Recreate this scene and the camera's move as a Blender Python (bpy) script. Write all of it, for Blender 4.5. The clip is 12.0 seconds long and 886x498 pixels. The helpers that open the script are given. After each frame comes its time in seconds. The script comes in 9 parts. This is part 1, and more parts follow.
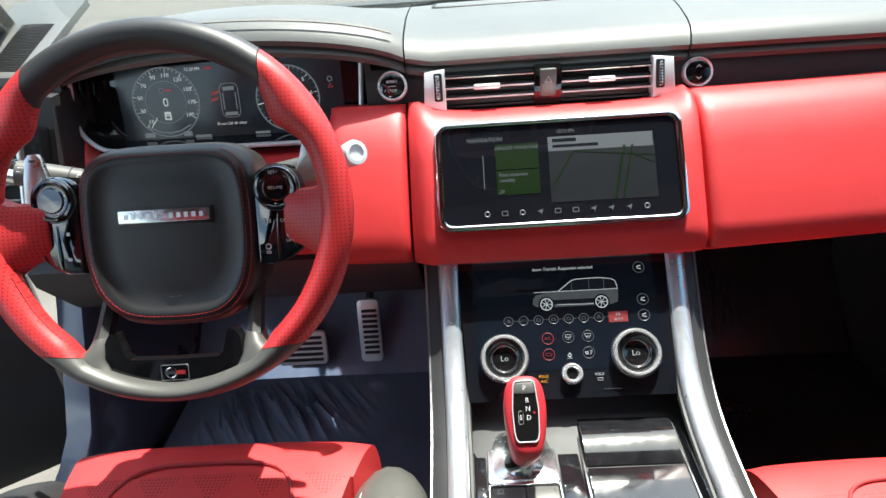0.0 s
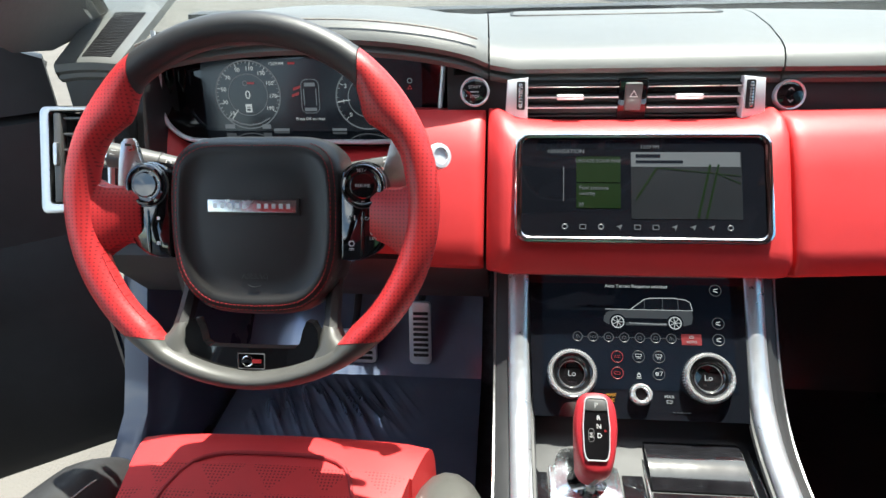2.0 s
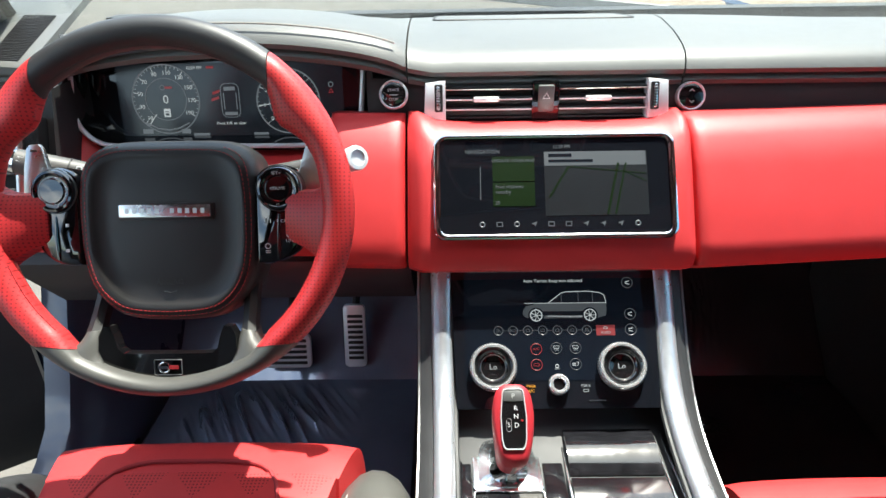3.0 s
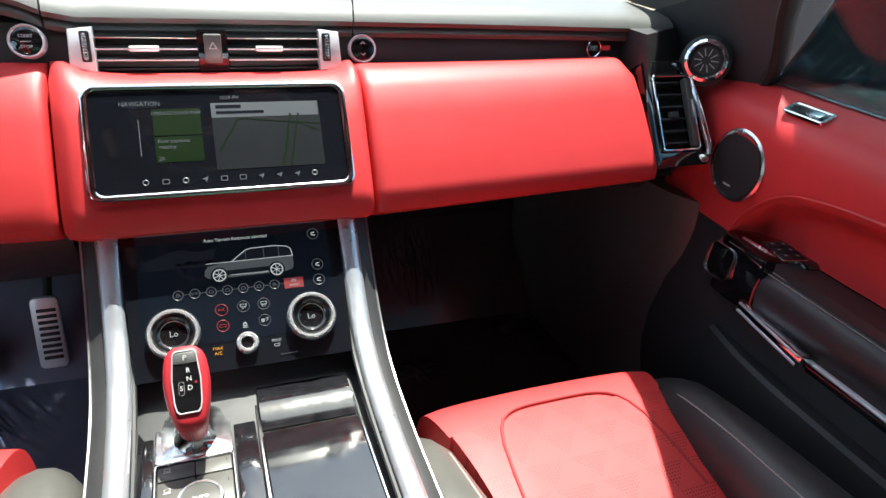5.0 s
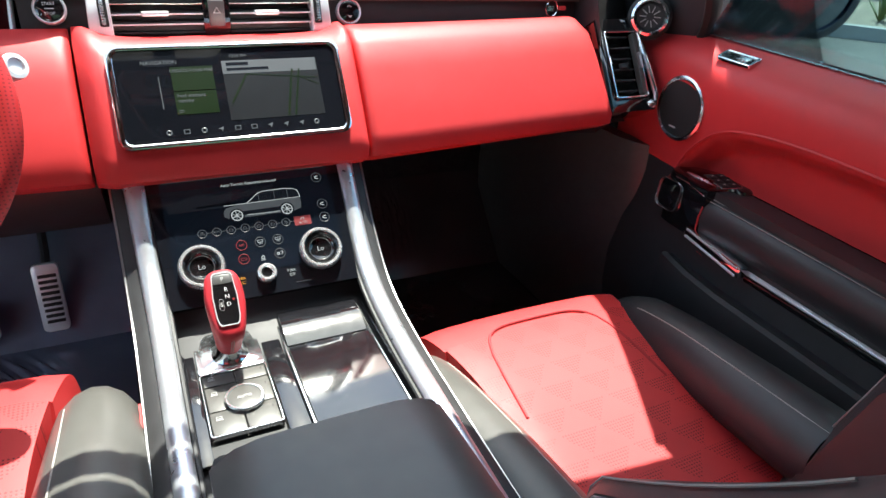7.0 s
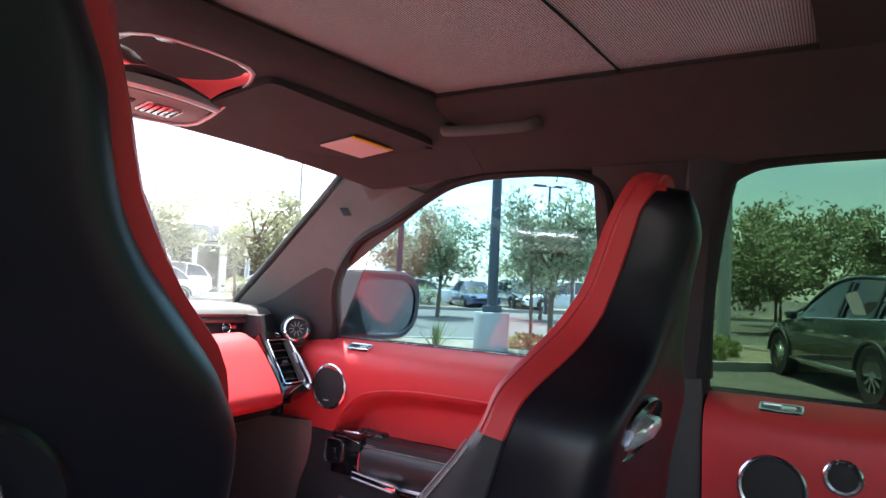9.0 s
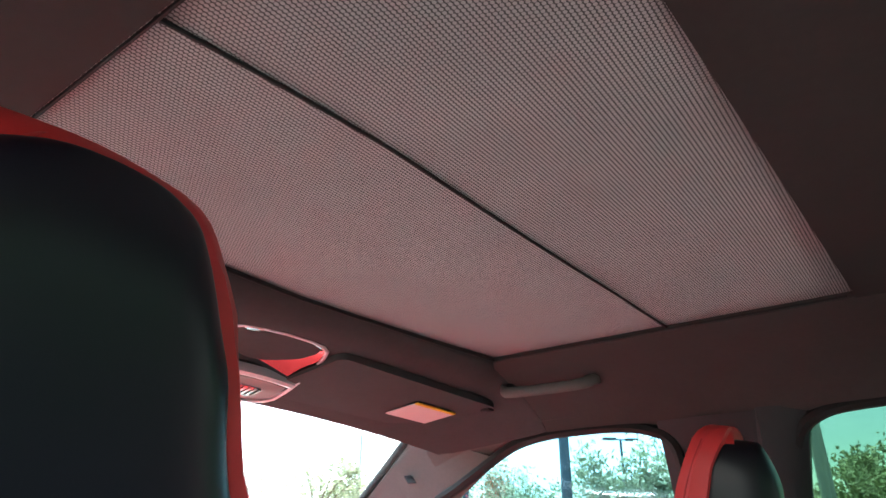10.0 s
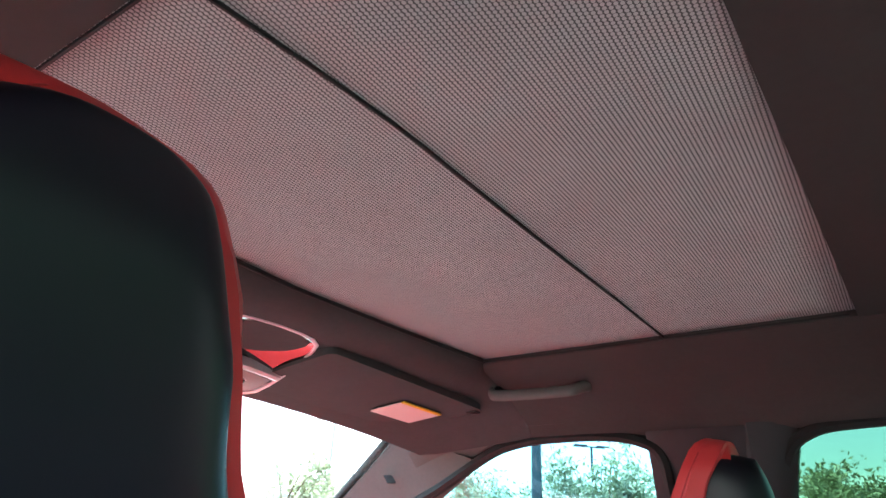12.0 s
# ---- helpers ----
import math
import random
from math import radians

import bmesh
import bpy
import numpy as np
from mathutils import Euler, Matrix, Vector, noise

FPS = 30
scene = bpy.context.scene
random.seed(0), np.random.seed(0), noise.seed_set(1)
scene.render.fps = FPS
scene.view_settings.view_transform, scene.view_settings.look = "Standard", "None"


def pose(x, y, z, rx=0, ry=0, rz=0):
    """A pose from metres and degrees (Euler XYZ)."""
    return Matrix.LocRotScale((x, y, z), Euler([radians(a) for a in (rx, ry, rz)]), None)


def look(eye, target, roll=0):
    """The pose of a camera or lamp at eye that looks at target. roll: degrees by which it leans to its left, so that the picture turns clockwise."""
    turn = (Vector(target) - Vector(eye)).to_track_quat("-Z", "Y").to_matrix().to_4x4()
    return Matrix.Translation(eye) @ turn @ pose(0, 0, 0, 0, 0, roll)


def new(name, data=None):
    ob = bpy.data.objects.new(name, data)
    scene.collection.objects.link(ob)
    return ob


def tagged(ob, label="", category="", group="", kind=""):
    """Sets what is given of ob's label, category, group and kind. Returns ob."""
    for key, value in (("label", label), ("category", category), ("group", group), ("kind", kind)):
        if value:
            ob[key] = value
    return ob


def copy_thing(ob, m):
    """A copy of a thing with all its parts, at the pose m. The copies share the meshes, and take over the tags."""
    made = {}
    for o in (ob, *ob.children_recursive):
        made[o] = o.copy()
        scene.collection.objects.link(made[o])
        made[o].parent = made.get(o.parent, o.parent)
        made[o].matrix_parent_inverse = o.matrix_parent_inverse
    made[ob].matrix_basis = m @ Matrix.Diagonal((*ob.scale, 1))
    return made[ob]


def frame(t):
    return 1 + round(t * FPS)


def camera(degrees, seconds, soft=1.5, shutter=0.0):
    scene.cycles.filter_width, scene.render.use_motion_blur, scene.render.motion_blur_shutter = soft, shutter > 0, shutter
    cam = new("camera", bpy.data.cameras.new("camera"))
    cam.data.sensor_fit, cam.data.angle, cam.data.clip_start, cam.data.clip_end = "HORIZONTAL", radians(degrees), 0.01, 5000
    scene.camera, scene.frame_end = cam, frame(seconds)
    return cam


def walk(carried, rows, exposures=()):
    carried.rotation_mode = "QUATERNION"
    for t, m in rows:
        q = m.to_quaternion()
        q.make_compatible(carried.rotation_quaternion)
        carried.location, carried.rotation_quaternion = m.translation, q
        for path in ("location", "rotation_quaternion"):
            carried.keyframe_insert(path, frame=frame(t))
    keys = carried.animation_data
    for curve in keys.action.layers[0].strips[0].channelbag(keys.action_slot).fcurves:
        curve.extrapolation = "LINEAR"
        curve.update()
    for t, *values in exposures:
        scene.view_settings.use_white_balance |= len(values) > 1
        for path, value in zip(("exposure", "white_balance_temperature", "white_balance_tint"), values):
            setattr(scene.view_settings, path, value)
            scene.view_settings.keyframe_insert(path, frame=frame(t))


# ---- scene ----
cam = camera(69.3, 12.0)
PATH = [
    (0, (-0.107, 0.029, 1.327), (-0.186, 1.787, 0.377), -4.4),
    (0.5, (-0.14, 0.032, 1.332), (-0.304, 1.791, 0.394), -2.4),
    (1, (-0.15, 0.033, 1.329), (-0.336, 1.792, 0.395), -1.8),
    (1.5, (-0.151, 0.031, 1.329), (-0.326, 1.792, 0.398), -1.7),
    (2, (-0.151, 0.03, 1.328), (-0.338, 1.791, 0.4), -2.0),
    (2.5, (-0.15, 0.027, 1.329), (-0.335, 1.79, 0.404), -2.0),
    (3, (-0.122, 0.017, 1.33), (-0.141, 1.792, 0.407), -1.0),
    (3.5, (-0.081, 0.0, 1.329), (0.137, 1.766, 0.415), 0.5),
    (3.7, (-0.069, -0.008, 1.329), (0.241, 1.745, 0.416), 1.1),
    (5.3, (-0.002, -0.011, 1.296), (0.687, 1.596, 0.325), 5.2),
    (5.5, (0.012, -0.017, 1.309), (0.66, 1.592, 0.313), 4.3),
    (6, (0.01, -0.017, 1.306), (0.648, 1.597, 0.311), 3.9),
    (6.5, (-0.012, -0.042, 1.298), (0.65, 1.561, 0.301), 4.5),
    (6.7, (-0.053, -0.066, 1.299), (0.651, 1.517, 0.299), 4.7),
    (8.3, (-0.3529, -0.3014, 1.2323), (1.1101, 0.9206, 0.6253), 2.5),
    (8.5, (-0.4059, -0.3244, 1.2343), (1.1751, 0.8226, 0.8033), 2.9),
    (8.7, (-0.4499, -0.3384, 1.236), (1.2011, 0.7716, 1.038), 4.2),
    (9, (-0.4714, -0.3475, 1.2451), (1.2366, 0.6875, 1.3541), 2.7),
    (9.5, (-0.506, -0.362, 1.248), (1.079, 0.682, 1.877), 0.8),
    (10, (-0.5142, -0.3729, 1.2439), (0.9208, 0.7181, 2.1089), 0.9),
    (10.5, (-0.5172, -0.3749, 1.2469), (0.8798, 0.7251, 2.1619), 1.7),
    (11, (-0.5112, -0.3709, 1.2449), (0.8708, 0.7451, 2.1649), 1.9),
    (11.5, (-0.508, -0.355, 1.249), (0.908, 0.769, 2.104), 3.3),
    (12, (-0.5085, -0.3404, 1.2492), (0.9605, 0.7056, 2.1162), 3.2),
]
walk(cam, [(t, look(eye, target, roll)) for t, eye, target, roll in PATH], [(0.0, 1.72, 6550, 1), (6.7, 1.85, 6550, 1), (8.3, 2.75, 6700, 9), (8.7, 2.8, 6700, 10), (9.0, 2.7, 6600, 13), (9.5, 2.25, 6500, 8), (9.8, 2.6, 6300, 2), (10.0, 3.25, 6100, -2), (10.5, 3.9, 5850, -4), (11.3, 3.85, 5800, -4), (12.0, 3.5, 5800, -4)])

# ---- light ----
SUN_TO = Vector((0.18, 0.285, 1.0)).normalized()
sun = new("sun", bpy.data.lights.new("sun", "SUN"))
sun.data.energy, sun.data.angle, sun.data.color = 4.3, radians(0.53), (1.0, 0.96, 0.9)
sun.matrix_world = look(SUN_TO * 30, (0, 0, 0))
world = bpy.data.worlds.new("sky")
scene.world = world
world.use_nodes = True
wt = world.node_tree
sky = wt.nodes.new("ShaderNodeTexSky")
sky.sky_type, sky.sun_disc = "NISHITA", False
sky.sun_elevation = math.asin(SUN_TO.z)
sky.sun_rotation = math.atan2(SUN_TO.x, SUN_TO.y)
sky.air_density, sky.dust_density = 1.0, 1.6
# thin broken cloud over the whole sky
wc = wt.nodes.new("ShaderNodeTexCoord")
wm = wt.nodes.new("ShaderNodeMapping")
wm.inputs["Scale"].default_value = (1.3, 1.3, 4.0)
wn = wt.nodes.new("ShaderNodeTexNoise")
wn.inputs["Scale"].default_value, wn.inputs["Detail"].default_value = 2.2, 7
wr = wt.nodes.new("ShaderNodeValToRGB")
wr.color_ramp.elements[0].position, wr.color_ramp.elements[1].position = 0.46, 0.72
wr.color_ramp.elements[1].color = (0.75, 0.75, 0.75, 1)
wx = wt.nodes.new("ShaderNodeMixRGB")
wx.inputs[2].default_value = (9.5, 9.6, 9.8, 1)
bg = wt.nodes["Background"]
bg.inputs["Strength"].default_value = 0.15
wt.links.new(wc.outputs["Generated"], wm.inputs["Vector"])
wt.links.new(wm.outputs[0], wn.inputs["Vector"])
wt.links.new(wn.outputs["Fac"], wr.inputs[0])
wt.links.new(wr.outputs[0], wx.inputs[0])
wt.links.new(sky.outputs[0], wx.inputs[1])
wt.links.new(wx.outputs[0], bg.inputs["Color"])


# ---- materials ----
def mat(name, color, rough=0.5, metal=0.0, var=0.12, scale=40.0, bump=0.0, bscale=600.0, spec=0.5, coat=0.0,
        emit=None, estr=0.0, bdist=0.0006, kind="noise", rvar=0.1, alpha=1.0):
    m = bpy.data.materials.new(name)
    m.use_nodes = True
    t, p = m.node_tree, m.node_tree.nodes["Principled BSDF"]
    p.inputs["Metallic"].default_value = metal
    p.inputs["Specular IOR Level"].default_value = spec
    p.inputs["Coat Weight"].default_value = coat
    p.inputs["Coat Roughness"].default_value = 0.04
    p.inputs["Alpha"].default_value = alpha
    tc = t.nodes.new("ShaderNodeTexCoord")
    n1 = t.nodes.new("ShaderNodeTexNoise")
    n1.inputs["Scale"].default_value, n1.inputs["Detail"].default_value = scale, 6
    n2 = t.nodes.new("ShaderNodeTexNoise")
    n2.inputs["Scale"].default_value, n2.inputs["Detail"].default_value = scale * 0.17, 3
    mx = t.nodes.new("ShaderNodeMath")
    mx.operation = "MULTIPLY_ADD"
    mx.inputs[1].default_value, mx.inputs[2].default_value = 0.5, 0.0
    ad = t.nodes.new("ShaderNodeMath")
    ad.operation = "MULTIPLY_ADD"
    ad.inputs[1].default_value = 0.5
    t.links.new(tc.outputs["Object"], n1.inputs["Vector"])
    t.links.new(tc.outputs["Object"], n2.inputs["Vector"])
    t.links.new(n1.outputs["Fac"], mx.inputs[0])
    t.links.new(n2.outputs["Fac"], ad.inputs[0])
    t.links.new(mx.outputs[0], ad.inputs[2])
    rp = t.nodes.new("ShaderNodeValToRGB")
    rp.color_ramp.elements[0].position, rp.color_ramp.elements[1].position = 0.3, 0.7
    rp.color_ramp.elements[0].color = (*[c * (1 - var) for c in color], 1)
    rp.color_ramp.elements[1].color = (*[min(1, c * (1 + var)) for c in color], 1)
    t.links.new(ad.outputs[0], rp.inputs[0])
    t.links.new(rp.outputs[0], p.inputs["Base Color"])
    mr = t.nodes.new("ShaderNodeMapRange")
    mr.inputs[1].default_value, mr.inputs[2].default_value = 0.3, 0.7
    mr.inputs[3].default_value, mr.inputs[4].default_value = max(0.01, rough * (1 - rvar)), min(1, rough * (1 + rvar))
    t.links.new(ad.outputs[0], mr.inputs[0])
    t.links.new(mr.outputs[0], p.inputs["Roughness"])
    if bump:
        if kind == "leather":
            b = t.nodes.new("ShaderNodeTexVoronoi")
            b.feature = "DISTANCE_TO_EDGE"
            b.inputs["Scale"].default_value = bscale
            out = b.outputs["Distance"]
        else:
            b = t.nodes.new("ShaderNodeTexNoise")
            b.inputs["Scale"].default_value, b.inputs["Detail"].default_value = bscale, 4
            out = b.outputs["Fac"]
        t.links.new(tc.outputs["Object"], b.inputs["Vector"])
        bp = t.nodes.new("ShaderNodeBump")
        bp.inputs["Strength"].default_value, bp.inputs["Distance"].default_value = bump, bdist
        t.links.new(out, bp.inputs["Height"])
        t.links.new(bp.outputs[0], p.inputs["Normal"])
    if emit:
        p.inputs["Emission Color"].default_value = (*emit, 1)
        p.inputs["Emission Strength"].default_value = estr
    return m


def glass(name, tint, gloss=0.9):
    """Thin pane: clear through, mirror by Fresnel."""
    m = bpy.data.materials.new(name)
    m.use_nodes = True
    t = m.node_tree
    t.nodes.remove(t.nodes["Principled BSDF"])
    tr = t.nodes.new("ShaderNodeBsdfTransparent")
    tr.inputs[0].default_value = (*tint, 1)
    gl = t.nodes.new("ShaderNodeBsdfGlossy")
    gl.inputs["Roughness"].default_value = 0.01
    fr = t.nodes.new("ShaderNodeFresnel")
    fr.inputs[0].default_value = 1.45
    mu = t.nodes.new("ShaderNodeMath")
    mu.operation = "MULTIPLY"
    mu.inputs[1].default_value = gloss
    mx = t.nodes.new("ShaderNodeMixShader")
    t.links.new(fr.outputs[0], mu.inputs[0])
    t.links.new(mu.outputs[0], mx.inputs[0])
    t.links.new(tr.outputs[0], mx.inputs[1])
    t.links.new(gl.outputs[0], mx.inputs[2])
    t.links.new(mx.outputs[0], t.nodes["Material Output"].inputs[0])
    return m


def nodes_math(t, op, a, b=None):
    n = t.nodes.new("ShaderNodeMath")
    n.operation = op
    for i, v in enumerate((a, b)):
        if v is None:
            continue
        if isinstance(v, (int, float)):
            n.inputs[i].default_value = v
        else:
            t.links.new(v, n.inputs[i])
    return n.outputs[0]


def punched(m, pitch, size, axes=(0, 1), triangles=0.0, depth=0.85):
    """Adds rows of small punched holes to a leather; triangles: side of the triangular groups, 0 for all over."""
    t = m.node_tree
    p = t.nodes["Principled BSDF"]
    tc = t.nodes.new("ShaderNodeTexCoord")
    sp = t.nodes.new("ShaderNodeSeparateXYZ")
    t.links.new(tc.outputs["Object"], sp.inputs[0])
    u, v = sp.outputs[axes[0]], sp.outputs[axes[1]]
    a = nodes_math(t, "SUBTRACT", nodes_math(t, "FRACT", nodes_math(t, "DIVIDE", nodes_math(t, "ADD", u, 10.0), pitch)), 0.5)
    b = nodes_math(t, "SUBTRACT", nodes_math(t, "FRACT", nodes_math(t, "DIVIDE", nodes_math(t, "ADD", v, 10.0), pitch)), 0.5)
    d = nodes_math(t, "SQRT", nodes_math(t, "ADD", nodes_math(t, "MULTIPLY", a, a), nodes_math(t, "MULTIPLY", b, b)))
    hole = nodes_math(t, "LESS_THAN", d, size)
    if triangles:
        fv = nodes_math(t, "DIVIDE", nodes_math(t, "ADD", v, 10.0), triangles * 0.62)
        row = nodes_math(t, "FLOOR", fv)
        fu = nodes_math(t, "ADD", nodes_math(t, "DIVIDE", nodes_math(t, "ADD", u, 10.0), triangles), nodes_math(t, "MULTIPLY", row, 0.37))
        cu, cv = nodes_math(t, "FRACT", fu), nodes_math(t, "FRACT", fv)
        w = nodes_math(t, "MULTIPLY", cv, 0.5)
        off = nodes_math(t, "ABSOLUTE", nodes_math(t, "SUBTRACT", cu, 0.5))
        hole = nodes_math(t, "MULTIPLY", hole, nodes_math(t, "LESS_THAN", off, nodes_math(t, "SUBTRACT", w, 0.05)))
    src = p.inputs["Base Color"].links[0].from_socket
    mx = t.nodes.new("ShaderNodeMixRGB")
    mx.inputs[2].default_value = (0.10, 0.006, 0.007, 1)
    t.links.new(nodes_math(t, "MULTIPLY", hole, depth), mx.inputs[0])
    t.links.new(src, mx.inputs[1])
    t.links.new(mx.outputs[0], p.inputs["Base Color"])
    return m


def weave(name, dark, light, pitch, rough=0.9):
    """Coarse woven screen cloth: bright threads over dark gaps."""
    m = mat(name, light, rough, var=0.1, scale=12, spec=0.2)
    t = m.node_tree
    p = t.nodes["Principled BSDF"]
    tc = t.nodes.new("ShaderNodeTexCoord")
    sp = t.nodes.new("ShaderNodeSeparateXYZ")
    t.links.new(tc.outputs["Object"], sp.inputs[0])
    row = nodes_math(t, "DIVIDE", nodes_math(t, "ADD", sp.outputs[1], 10.0), pitch)
    shift = nodes_math(t, "MULTIPLY", nodes_math(t, "FLOOR", row), 0.5)
    col = nodes_math(t, "ADD", nodes_math(t, "DIVIDE", nodes_math(t, "ADD", sp.outputs[0], 10.0), pitch), shift)
    a = nodes_math(t, "ABSOLUTE", nodes_math(t, "SUBTRACT", nodes_math(t, "FRACT", col), 0.5))
    b = nodes_math(t, "ABSOLUTE", nodes_math(t, "SUBTRACT", nodes_math(t, "FRACT", row), 0.5))
    d = nodes_math(t, "SQRT", nodes_math(t, "ADD", nodes_math(t, "MULTIPLY", a, nodes_math(t, "MULTIPLY", a, 0.72)), nodes_math(t, "MULTIPLY", b, b)))
    gap = nodes_math(t, "GREATER_THAN", d, 0.40)
    src = p.inputs["Base Color"].links[0].from_socket
    mx = t.nodes.new("ShaderNodeMixRGB")
    mx.inputs[2].default_value = (*dark, 1)
    t.links.new(gap, mx.inputs[0])
    t.links.new(src, mx.inputs[1])
    t.links.new(mx.outputs[0], p.inputs["Base Color"])
    return m


RED = mat("red_leather", (0.57, 0.036, 0.040), 0.47, spec=0.42, var=0.08, scale=30, bump=0.35, bscale=900, kind="leather", bdist=0.0004)
RED_PERF = punched(mat("red_leather_punched", (0.56, 0.034, 0.038), 0.50, spec=0.36, var=0.08, scale=30, bump=0.3, bscale=900, kind="leather", bdist=0.0004), 0.0042, 0.26, (0, 1), 0.062)
RED_DEEP = mat("deep_red_leather", (0.40, 0.020, 0.030), 0.45, spec=0.4, var=0.1, scale=40, bump=0.3, bscale=1100, kind="leather", bdist=0.0003)
RED_GRIP = punched(mat("red_leather_grip", (0.52, 0.028, 0.032), 0.42, var=0.1, scale=40, bump=0.3, bscale=1100, kind="leather", bdist=0.0003), 0.0036, 0.22, (0, 1), 0.0, 0.70)
BLACK = mat("black_leather", (0.030, 0.030, 0.032), 0.45, var=0.2, scale=40, bump=0.35, bscale=800, kind="leather", bdist=0.0004)
PAD = mat("dash_leather", (0.092, 0.094, 0.091), 0.48, var=0.12, scale=14, bump=0.4, bscale=700, kind="leather", bdist=0.0005)
GREY = mat("grey_leather", (0.092, 0.090, 0.084), 0.38, var=0.15, scale=40, bump=0.3, bscale=900, kind="leather", bdist=0.0003)
PLASTIC = mat("black_plastic", (0.022, 0.022, 0.024), 0.55, var=0.25, scale=50, bump=0.3, bscale=1500, bdist=0.0002)
SHELL = mat("seat_shell", (0.0045, 0.0045, 0.0085), 0.38, spec=0.40, var=0.2, scale=25, bump=0.15, bscale=1500, bdist=0.0002)
GLOSS = mat("piano_black", (0.006, 0.006, 0.007), 0.06, var=0.3, scale=60, coat=1.0, spec=0.6, rvar=0.6)
CARBON = mat("console_black", (0.010, 0.010, 0.012), 0.09, var=0.5, scale=90, coat=1.0, spec=0.6, rvar=0.7)
CHROME = mat("chrome", (0.86, 0.87, 0.88), 0.09, 1.0, var=0.03, scale=60, rvar=0.5)
SATIN = mat("satin_aluminium", (0.72, 0.74, 0.76), 0.24, 1.0, var=0.05, scale=120, rvar=0.3)
BRIGHT = mat("polished_metal", (0.80, 0.81, 0.83), 0.20, 0.75, var=0.05, scale=80, rvar=0.5)
RIMGREY = mat("rim_leather", (0.066, 0.065, 0.061), 0.44, var=0.15, scale=40, bump=0.3, bscale=900, kind="leather", bdist=0.0003)
RAILMETAL = mat("brushed_rail", (0.64, 0.67, 0.72), 0.34, 0.75, var=0.06, scale=140, rvar=0.3)
AIRBAG = mat("airbag_leather", (0.014, 0.013, 0.013), 0.44, var=0.2, scale=40, bump=0.3, bscale=900, kind="leather", bdist=0.0003)
KEYGREY = mat("grey_key", (0.10, 0.10, 0.10), 0.4, var=0.1, scale=60)
TRIM = mat("satin_silver", (0.74, 0.76, 0.79), 0.36, 0.40, var=0.04, scale=120, rvar=0.3)
STALK = mat("stalk_plastic", (0.075, 0.072, 0.068), 0.42, var=0.15, scale=60, bump=0.2, bscale=1500, bdist=0.0002)
STEEL = mat("brushed_steel", (0.55, 0.55, 0.55), 0.35, 1.0, var=0.12, scale=160, rvar=0.3)
CARPET = mat("black_carpet", (0.045, 0.043, 0.047), 0.95, var=0.5, scale=300, bump=0.9, bscale=900, bdist=0.002, spec=0.1)
# same clear film twice: shade and reflected sky are put into the colours
FILM_SHADED = mat("clear_film_shaded", (0.052, 0.044, 0.049), 0.20, var=0.3, scale=8, coat=0.5, spec=0.6, rvar=0.5)
FILM_SKYLIT = mat("clear_film_skylit", (0.23, 0.265, 0.36), 0.09, 0.40, var=0.3, scale=8, coat=1.0, spec=0.8, rvar=0.5)
# blue of the sky on the dark kick panel is mixed into its colour
FILMSIDE = mat("filmed_trim_skylit", (0.075, 0.086, 0.125), 0.32, var=0.2, scale=10, coat=0.6, spec=0.8, rvar=0.4)
RUBBER = mat("black_rubber", (0.012, 0.012, 0.012), 0.7, var=0.3, scale=80)
HEADLINER = mat("headliner_cloth", (0.066, 0.060, 0.058), 0.95, var=0.1, scale=120, bump=0.5, bscale=1600, bdist=0.0004, spec=0.15)
DARKCLOTH = mat("dark_headliner", (0.075, 0.072, 0.072), 0.95, var=0.12, scale=120, bump=0.5, bscale=1600, bdist=0.0004, spec=0.15)
PILLAR = mat("pillar_cloth", (0.135, 0.128, 0.122), 0.95, var=0.08, scale=150, bump=0.6, bscale=1400, bdist=0.0004, spec=0.15)
SHADE = weave("sunshade_cloth", (0.13, 0.128, 0.126), (0.54, 0.535, 0.525), 0.0032)
# the cloth lets a little of the sun through
_t = SHADE.node_tree
_tl, _mx = _t.nodes.new("ShaderNodeBsdfTranslucent"), _t.nodes.new("ShaderNodeMixShader")
_t.links.new(_t.nodes["Principled BSDF"].inputs["Base Color"].links[0].from_socket, _tl.inputs[0])
_mx.inputs[0].default_value = 0.22
_t.links.new(_t.nodes["Principled BSDF"].outputs[0], _mx.inputs[1])
_t.links.new(_tl.outputs[0], _mx.inputs[2])
_t.links.new(_mx.outputs[0], _t.nodes["Material Output"].inputs[0])
THREAD = mat("red_thread", (0.36, 0.028, 0.034), 0.8)
THREADB = mat("pale_thread", (0.32, 0.30, 0.28), 0.7)
PALE = mat("pale_grey_plastic", (0.36, 0.35, 0.34), 0.45, var=0.08, scale=60, bump=0.2, bscale=1500, bdist=0.0002)
LABEL = mat("paper_label", (0.75, 0.62, 0.60), 0.7, var=0.03)
YELLOW = mat("yellow_label", (0.80, 0.50, 0.02), 0.7, var=0.03)
INK = mat("dark_ink", (0.02, 0.02, 0.02), 0.6)
BLACKGLASS = mat("screen_glass", (0.006, 0.007, 0.010), 0.05, var=0.2, scale=40, spec=0.55, rvar=0.5)
TEAL = mat("climate_display", (0.004, 0.006, 0.010), 0.06, var=0.3, scale=30, spec=0.45, emit=(0.10, 0.15, 0.26), estr=0.006)
LIT = mat("display_white", (0.04, 0.04, 0.04), 0.4, emit=(0.9, 0.95, 1.0), estr=0.15)
LITDIM = mat("display_grey", (0.02, 0.02, 0.02), 0.4, emit=(0.7, 0.78, 0.9), estr=0.050)
LITRED = mat("display_red", (0.10, 0.006, 0.006), 0.4, emit=(1.0, 0.06, 0.08), estr=0.06)
